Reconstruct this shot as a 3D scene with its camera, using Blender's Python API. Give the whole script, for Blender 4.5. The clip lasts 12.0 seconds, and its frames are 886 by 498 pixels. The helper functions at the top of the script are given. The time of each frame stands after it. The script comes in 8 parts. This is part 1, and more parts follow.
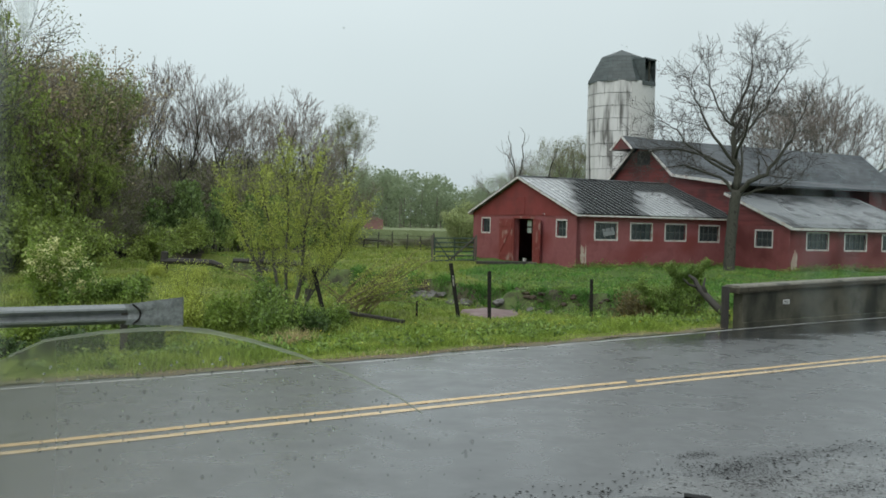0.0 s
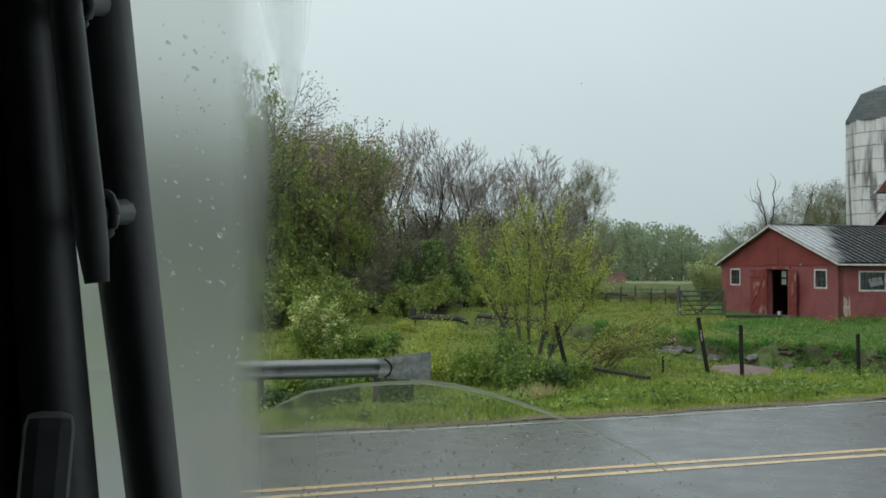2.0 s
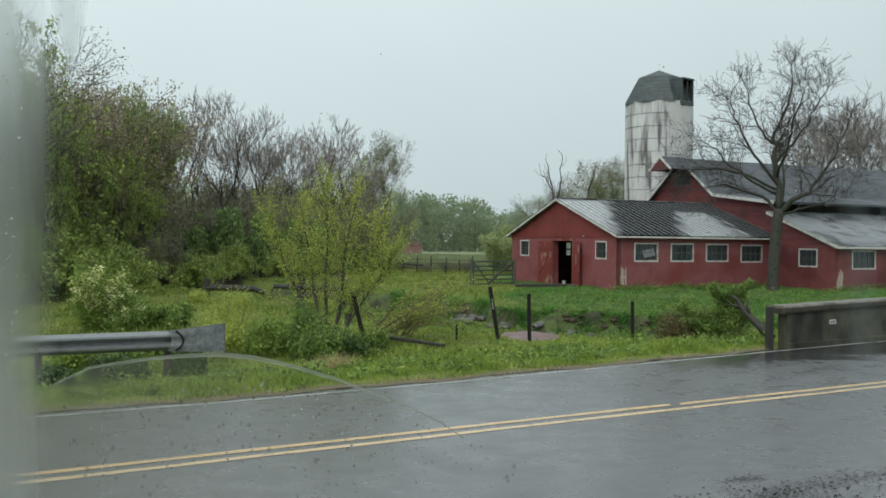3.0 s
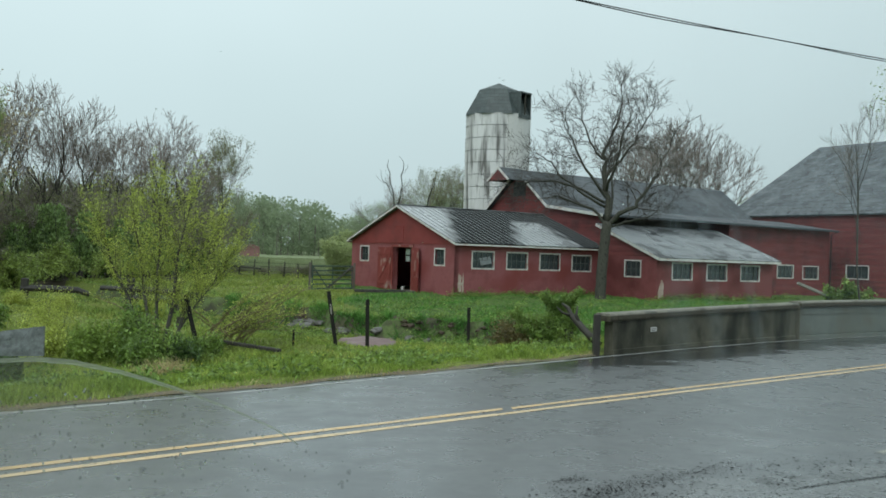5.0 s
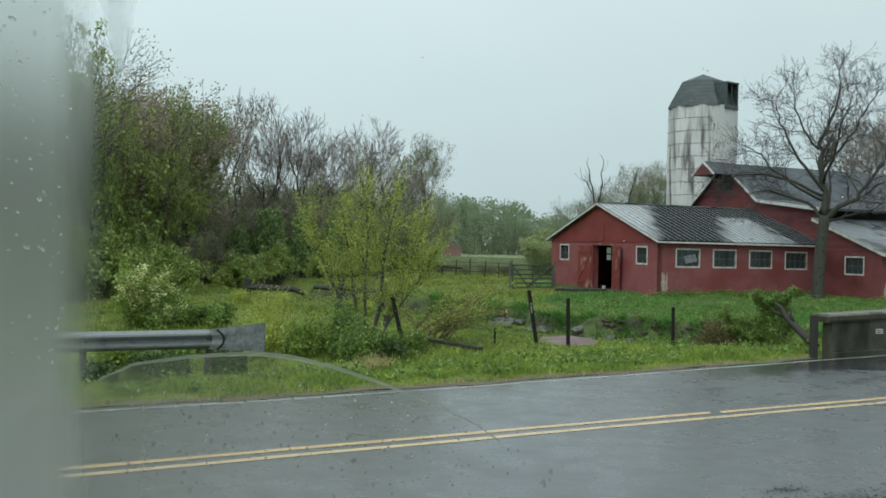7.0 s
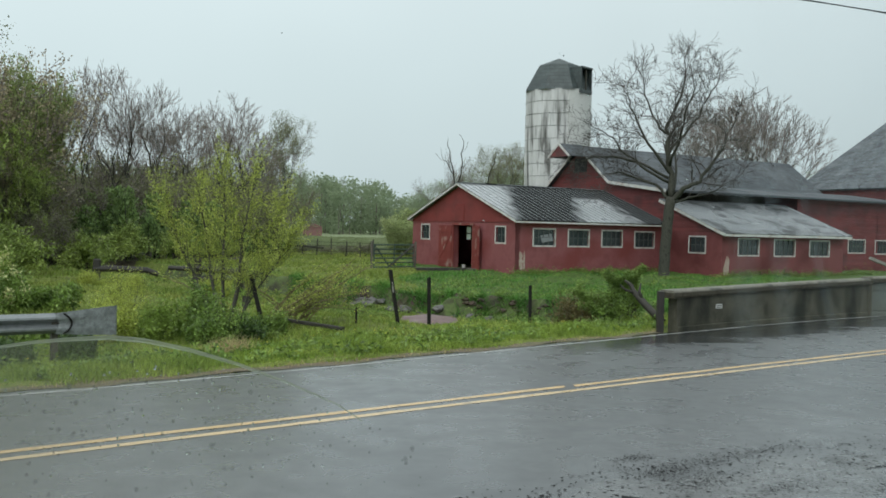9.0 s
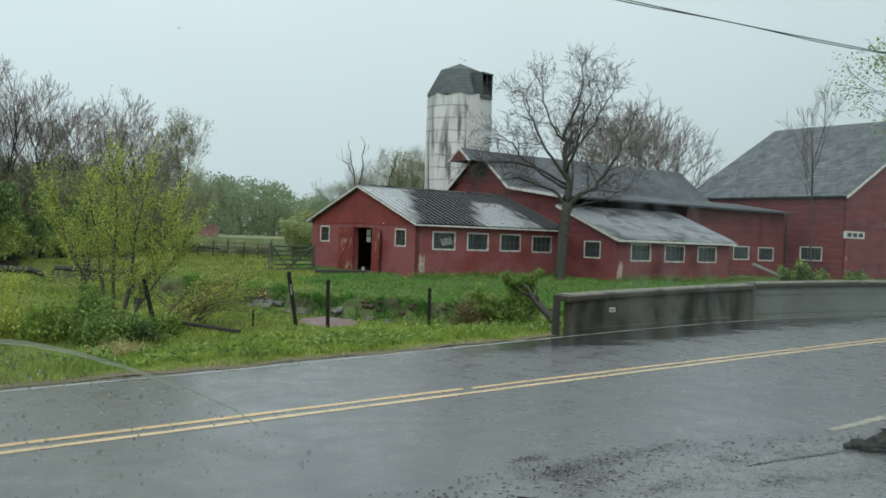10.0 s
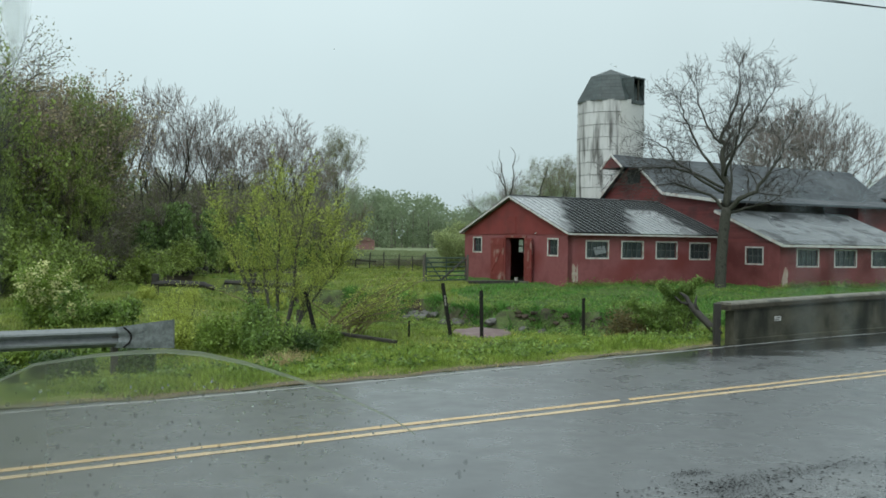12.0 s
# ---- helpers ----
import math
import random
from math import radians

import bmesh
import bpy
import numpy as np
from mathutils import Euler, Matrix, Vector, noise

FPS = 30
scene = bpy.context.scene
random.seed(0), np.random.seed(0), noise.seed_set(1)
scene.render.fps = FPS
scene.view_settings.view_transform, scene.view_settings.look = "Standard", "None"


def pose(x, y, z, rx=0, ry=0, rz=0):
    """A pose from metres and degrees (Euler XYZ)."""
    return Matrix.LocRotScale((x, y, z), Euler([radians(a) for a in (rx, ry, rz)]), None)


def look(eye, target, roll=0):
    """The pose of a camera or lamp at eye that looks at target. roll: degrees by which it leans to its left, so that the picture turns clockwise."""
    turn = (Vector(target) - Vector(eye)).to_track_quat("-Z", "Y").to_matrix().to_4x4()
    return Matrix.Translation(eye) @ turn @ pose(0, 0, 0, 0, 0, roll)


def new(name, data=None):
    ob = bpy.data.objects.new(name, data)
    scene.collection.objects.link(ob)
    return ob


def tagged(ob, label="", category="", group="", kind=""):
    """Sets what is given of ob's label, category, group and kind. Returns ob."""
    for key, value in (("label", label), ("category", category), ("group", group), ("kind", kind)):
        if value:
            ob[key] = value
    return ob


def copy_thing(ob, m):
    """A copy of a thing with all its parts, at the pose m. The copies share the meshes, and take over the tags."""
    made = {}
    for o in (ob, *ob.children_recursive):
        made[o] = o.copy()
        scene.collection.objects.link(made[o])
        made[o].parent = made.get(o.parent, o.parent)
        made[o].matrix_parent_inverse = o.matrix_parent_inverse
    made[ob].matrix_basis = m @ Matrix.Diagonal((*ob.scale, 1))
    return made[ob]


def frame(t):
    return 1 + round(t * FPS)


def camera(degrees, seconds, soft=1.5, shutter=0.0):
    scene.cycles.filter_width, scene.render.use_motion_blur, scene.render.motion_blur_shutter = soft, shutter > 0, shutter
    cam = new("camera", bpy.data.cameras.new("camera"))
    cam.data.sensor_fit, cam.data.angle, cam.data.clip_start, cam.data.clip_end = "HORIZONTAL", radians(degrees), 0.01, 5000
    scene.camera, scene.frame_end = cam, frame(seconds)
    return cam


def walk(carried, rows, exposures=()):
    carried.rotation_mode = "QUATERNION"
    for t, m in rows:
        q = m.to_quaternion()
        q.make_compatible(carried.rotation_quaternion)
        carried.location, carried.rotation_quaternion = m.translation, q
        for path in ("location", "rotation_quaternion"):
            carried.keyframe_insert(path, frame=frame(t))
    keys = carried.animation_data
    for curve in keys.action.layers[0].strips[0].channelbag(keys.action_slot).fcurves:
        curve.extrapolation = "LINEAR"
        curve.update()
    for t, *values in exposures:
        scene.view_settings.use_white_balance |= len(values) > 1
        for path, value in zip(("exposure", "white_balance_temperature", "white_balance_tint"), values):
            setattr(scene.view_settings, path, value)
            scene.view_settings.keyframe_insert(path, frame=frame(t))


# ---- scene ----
# The camera sits in a parked van and turns where it is; the road runs past in front of it.
EYE = 2.1
cam = camera(52.03, 12.0, soft=1.7)
ROWS = [  # seconds, yaw, pitch, roll
    (0.0, -0.02, -1.77, -1.38),
    (0.5, 2.35, -0.66, -1.19),
    (1.0, 5.14, 1.24, -1.40),
    (1.5, 11.02, 0.97, -1.36),
    (1.7, 15.30, 2.20, -0.50),
    (1.9, 16.15, 1.77, -0.04),
    (2.0, 15.11, 1.47, -0.26),
    (2.5, 9.38, 0.31, -0.40),
    (3.0, 2.41, -0.32, -0.58),
    (3.5, -1.76, 0.26, -1.49),
    (3.7, -3.77, 0.40, -1.56),
    (5.3, -7.70, 0.18, -1.89),
    (5.5, -6.66, 0.09, -1.83),
    (6.0, -3.03, 0.04, -1.51),
    (6.5, 3.46, 0.74, -1.15),
    (6.7, 5.50, 0.23, -1.30),
    (8.3, -1.08, -0.60, -1.55),
    (8.5, -0.97, -0.59, -1.47),
    (9.0, -3.84, -1.27, -1.33),
    (9.5, -8.12, -0.97, -1.77),
    (10.0, -10.14, -0.91, -2.06),
    (10.5, -11.40, -0.52, -2.42),
    (11.0, -7.55, -0.33, -1.90),
    (11.5, -3.99, -0.68, -1.37),
    (12.0, -0.56, -0.51, -0.88),
]
walk(cam, [(t, pose(0, 0, EYE, 90 + pitch, roll, yaw)) for t, yaw, pitch, roll in ROWS],
     [(0.0, 0.0, 6360, 9.5), (1.0, -0.09, 6130, 4), (1.5, -0.1, 6210, 6), (2.0, -0.16, 6290, 8), (2.5, -0.1, 6290, 8), (3.0, -0.05, 6290, 8), (3.5, 0.0, 6200, 5.5), (5.4, 0.0, 6070, 2.5), (6.0, -0.02, 6070, 2.5), (6.6, -0.06, 6070, 2.5), (8.5, 0.0, 6250, 7), (9.3, 0.0, 6250, 7), (10.5, 0.0, 6150, 4.5), (12.0, 0.0, 6120, 4)])

# ---- world and light: a grey, rainy day ----
world = bpy.data.worlds.new("overcast")
scene.world = world
world.use_nodes = True
wn, wl = world.node_tree.nodes, world.node_tree.links
wn.clear()
w_out = wn.new("ShaderNodeOutputWorld")
w_bg = wn.new("ShaderNodeBackground")
w_sky = wn.new("ShaderNodeTexSky")
w_sky.sky_type = "NISHITA"
w_sky.sun_disc = False
w_sky.sun_elevation, w_sky.sun_rotation = radians(52), radians(205)
w_sky.dust_density, w_sky.air_density = 6.0, 1.5
w_dim = wn.new("ShaderNodeMix")
w_dim.data_type, w_dim.blend_type = "RGBA", "MULTIPLY"
w_dim.inputs[0].default_value = 1.0
w_dim.inputs[7].default_value = (0.07, 0.07, 0.07, 1)
w_geo = wn.new("ShaderNodeTexCoord")
w_sep = wn.new("ShaderNodeSeparateXYZ")
w_ramp = wn.new("ShaderNodeValToRGB")
w_ramp.color_ramp.elements[0].position, w_ramp.color_ramp.elements[0].color = 0.0, (0.585, 0.675, 0.683, 1)
w_ramp.color_ramp.elements[1].position, w_ramp.color_ramp.elements[1].color = 0.55, (0.95, 1.03, 1.02, 1)
mid = w_ramp.color_ramp.elements.new(0.16)
mid.color = (0.69, 0.785, 0.79, 1)
w_cloud = wn.new("ShaderNodeTexNoise")
w_cloud.inputs["Scale"].default_value, w_cloud.inputs["Detail"].default_value = 1.8, 3.0
w_map = wn.new("ShaderNodeMapRange")
w_map.inputs[3].default_value, w_map.inputs[4].default_value = 0.87, 1.12
w_mul = wn.new("ShaderNodeMix")
w_mul.data_type, w_mul.blend_type = "RGBA", "MULTIPLY"
w_mul.inputs[0].default_value = 1.0
w_mix = wn.new("ShaderNodeMix")
w_mix.data_type = "RGBA"
w_mix.inputs[0].default_value = 0.92
wl.new(w_geo.outputs["Generated"], w_sep.inputs[0])
w_side = wn.new("ShaderNodeMapRange")
w_side.inputs[1].default_value, w_side.inputs[2].default_value, w_side.inputs[3].default_value, w_side.inputs[4].default_value = -0.5, 0.5, 1.1, 0.93
w_even = wn.new("ShaderNodeMix")
w_even.data_type, w_even.blend_type = "RGBA", "MULTIPLY"
w_even.inputs[0].default_value = 1.0
wl.new(w_sep.outputs[0], w_side.inputs[0])
wl.new(w_side.outputs[0], w_even.inputs[7])
wl.new(w_sep.outputs[2], w_ramp.inputs[0])
wl.new(w_geo.outputs["Generated"], w_cloud.inputs["Vector"])
wl.new(w_cloud.outputs[0], w_map.inputs[0])
wl.new(w_ramp.outputs[0], w_even.inputs[6])
wl.new(w_even.outputs[2], w_mul.inputs[6])
wl.new(w_map.outputs[0], w_mul.inputs[7])
wl.new(w_sky.outputs[0], w_dim.inputs[6])
wl.new(w_dim.outputs[2], w_mix.inputs[6])
wl.new(w_mul.outputs[2], w_mix.inputs[7])
wl.new(w_mix.outputs[2], w_bg.inputs[0])
wl.new(w_bg.outputs[0], w_out.inputs[0])
w_bg.inputs[1].default_value = 1.0
sun = new("sun", bpy.data.lights.new("sun", "SUN"))
sun.data.energy, sun.data.angle, sun.data.color = 1.3, radians(60), (1.0, 0.98, 0.95)
sun.matrix_world = look((-30, -60, 90), (0, 0, 0))


# ---- materials ----
def material(name, colors, scale=1.0, rough=0.7, rough_to=None, metal=0.0, bump=0.0, bump_scale=None, spread=0.6,
             island=0.0, spec=0.5, stretch=None, stain=None, stain_scale=0.2, translucent=0.0, stripes=None, blocks=None, stain_stretch=None, stain_range=(0.5, 0.68), each=0.0, world=False):
    """Noise between colours, broad stains, bump, gloss that varies; island: each loose piece differs in value."""
    m = bpy.data.materials.new(name)
    m.use_nodes = True
    n, l = m.node_tree.nodes, m.node_tree.links
    b = n["Principled BSDF"]
    tc = n.new("ShaderNodeTexCoord")
    mp = n.new("ShaderNodeMapping")
    if world:
        ge = n.new("ShaderNodeNewGeometry")
        l.new(ge.outputs["Position"], mp.inputs[0])
    else:
        l.new(tc.outputs["Object"], mp.inputs[0])
    if stretch:
        mp.inputs["Scale"].default_value = stretch
    tex = n.new("ShaderNodeTexNoise")
    tex.inputs["Scale"].default_value, tex.inputs["Detail"].default_value = scale, 6.0
    tex.inputs["Roughness"].default_value = 0.65
    l.new(mp.outputs[0], tex.inputs["Vector"])
    ramp = n.new("ShaderNodeValToRGB")
    lo, hi = 0.5 - spread / 2 * 0.7, 0.5 + spread / 2 * 0.7
    els = ramp.color_ramp.elements
    while len(els) < len(colors):
        els.new(0.5)
    for i, c in enumerate(colors):
        els[i].position = lo + (hi - lo) * i / max(1, len(colors) - 1)
        els[i].color = (*c, 1)
    l.new(tex.outputs[0], ramp.inputs[0])
    col = ramp.outputs[0]
    if stain:
        st = n.new("ShaderNodeTexNoise")
        st.inputs["Scale"].default_value, st.inputs["Detail"].default_value = stain_scale, 4.0
        if stain_stretch:
            sm = n.new("ShaderNodeMapping")
            sm.inputs["Scale"].default_value = stain_stretch
            l.new(ge.outputs["Position"] if world else tc.outputs["Object"], sm.inputs[0])
            l.new(sm.outputs[0], st.inputs["Vector"])
        else:
            l.new(tc.outputs["Object"], st.inputs["Vector"])
        sr = n.new("ShaderNodeMapRange")
        sr.inputs[1].default_value, sr.inputs[2].default_value = stain_range
        l.new(st.outputs[0], sr.inputs[0])
        mx = n.new("ShaderNodeMix")
        mx.data_type = "RGBA"
        l.new(sr.outputs[0], mx.inputs[0])
        l.new(col, mx.inputs[6])
        mx.inputs[7].default_value = (*stain, 1)
        col = mx.outputs[2]
    if blocks:
        # courses of shingles or boards, each a little lighter or darker: along, up, width, height, strength
        ax, ay, bw, bh, strength = blocks
        bsep = n.new("ShaderNodeSeparateXYZ")
        l.new(tc.outputs["Object"], bsep.inputs[0])
        bcom = n.new("ShaderNodeCombineXYZ")
        l.new(bsep.outputs[ax], bcom.inputs[0])
        l.new(bsep.outputs[ay], bcom.inputs[1])
        bk = n.new("ShaderNodeTexBrick")
        bk.inputs["Scale"].default_value = 1.0
        bk.inputs["Brick Width"].default_value, bk.inputs["Row Height"].default_value = bw, bh
        bk.inputs["Mortar Size"].default_value = bh * 0.07
        bk.inputs["Color1"].default_value = (1 - strength,) * 3 + (1,)
        bk.inputs["Color2"].default_value = (1 + strength,) * 3 + (1,)
        bk.inputs["Mortar"].default_value = (1 - 1.6 * strength,) * 3 + (1,)
        l.new(bcom.outputs[0], bk.inputs["Vector"])
        bx = n.new("ShaderNodeMix")
        bx.data_type, bx.blend_type = "RGBA", "MULTIPLY"
        bx.inputs[0].default_value = 1.0
        l.new(col, bx.inputs[6])
        l.new(bk.outputs[0], bx.inputs[7])
        col = bx.outputs[2]
    if each:
        oi = n.new("ShaderNodeObjectInfo")
        er = n.new("ShaderNodeMapRange")
        er.inputs[3].default_value, er.inputs[4].default_value = 1 - each, 1 + each
        l.new(oi.outputs["Random"], er.inputs[0])
        ex = n.new("ShaderNodeMix")
        ex.data_type, ex.blend_type = "RGBA", "MULTIPLY"
        ex.inputs[0].default_value = 1.0
        l.new(col, ex.inputs[6])
        l.new(er.outputs[0], ex.inputs[7])
        col = ex.outputs[2]
    if island:
        gi = n.new("ShaderNodeNewGeometry")
        mr = n.new("ShaderNodeMapRange")
        mr.inputs[3].default_value, mr.inputs[4].default_value = 1 - island, 1 + island
        l.new(gi.outputs["Random Per Island"], mr.inputs[0])
        mi = n.new("ShaderNodeMix")
        mi.data_type, mi.blend_type = "RGBA", "MULTIPLY"
        mi.inputs[0].default_value = 1.0
        l.new(col, mi.inputs[6])
        l.new(mr.outputs[0], mi.inputs[7])
        col = mi.outputs[2]
    l.new(col, b.inputs["Base Color"])
    b.inputs["Metallic"].default_value = metal
    b.inputs["Specular IOR Level"].default_value = spec
    if rough_to is None:
        b.inputs["Roughness"].default_value = rough
    else:
        rt = n.new("ShaderNodeTexNoise")
        rt.inputs["Scale"].default_value, rt.inputs["Detail"].default_value = scale * 0.37, 4.0
        l.new(mp.outputs[0], rt.inputs["Vector"])
        rr = n.new("ShaderNodeMapRange")
        rr.inputs[1].default_value, rr.inputs[2].default_value = 0.35, 0.65
        rr.inputs[3].default_value, rr.inputs[4].default_value = rough, rough_to
        l.new(rt.outputs[0], rr.inputs[0])
        l.new(rr.outputs[0], b.inputs["Roughness"])
    height = None
    if bump:
        bt = n.new("ShaderNodeTexNoise")
        bt.inputs["Scale"].default_value, bt.inputs["Detail"].default_value = bump_scale or scale * 3, 5.0
        l.new(mp.outputs[0], bt.inputs["Vector"])
        height = bt.outputs[0]
        bp = n.new("ShaderNodeBump")
        bp.inputs["Strength"].default_value, bp.inputs["Distance"].default_value = min(1, bump * 10), bump
        l.new(height, bp.inputs["Height"])
        l.new(bp.outputs[0], b.inputs["Normal"])
    if stripes:
        # courses of boards or shingles: a saw wave along z (or another axis) in metres
        axis, pitch, depth = stripes
        sp = n.new("ShaderNodeSeparateXYZ")
        l.new(tc.outputs["Object"], sp.inputs[0])
        fr = n.new("ShaderNodeMath")
        fr.operation = "DIVIDE"
        fr.inputs[1].default_value = pitch
        l.new(sp.outputs[axis], fr.inputs[0])
        fc = n.new("ShaderNodeMath")
        fc.operation = "FRACT"
        l.new(fr.outputs[0], fc.inputs[0])
        bs = n.new("ShaderNodeBump")
        bs.inputs["Strength"].default_value, bs.inputs["Distance"].default_value = 1.0, depth
        bs.invert = True
        l.new(fc.outputs[0], bs.inputs["Height"])
        if bump:
            l.new(bp.outputs[0], bs.inputs["Normal"])
        l.new(bs.outputs[0], b.inputs["Normal"])
    if translucent:
        tr = n.new("ShaderNodeBsdfTranslucent")
        l.new(col, tr.inputs[0])
        ms = n.new("ShaderNodeMixShader")
        ms.inputs[0].default_value = translucent
        l.new(b.outputs[0], ms.inputs[1])
        l.new(tr.outputs[0], ms.inputs[2])
        l.new(ms.outputs[0], n["Material Output"].inputs[0])
    return m


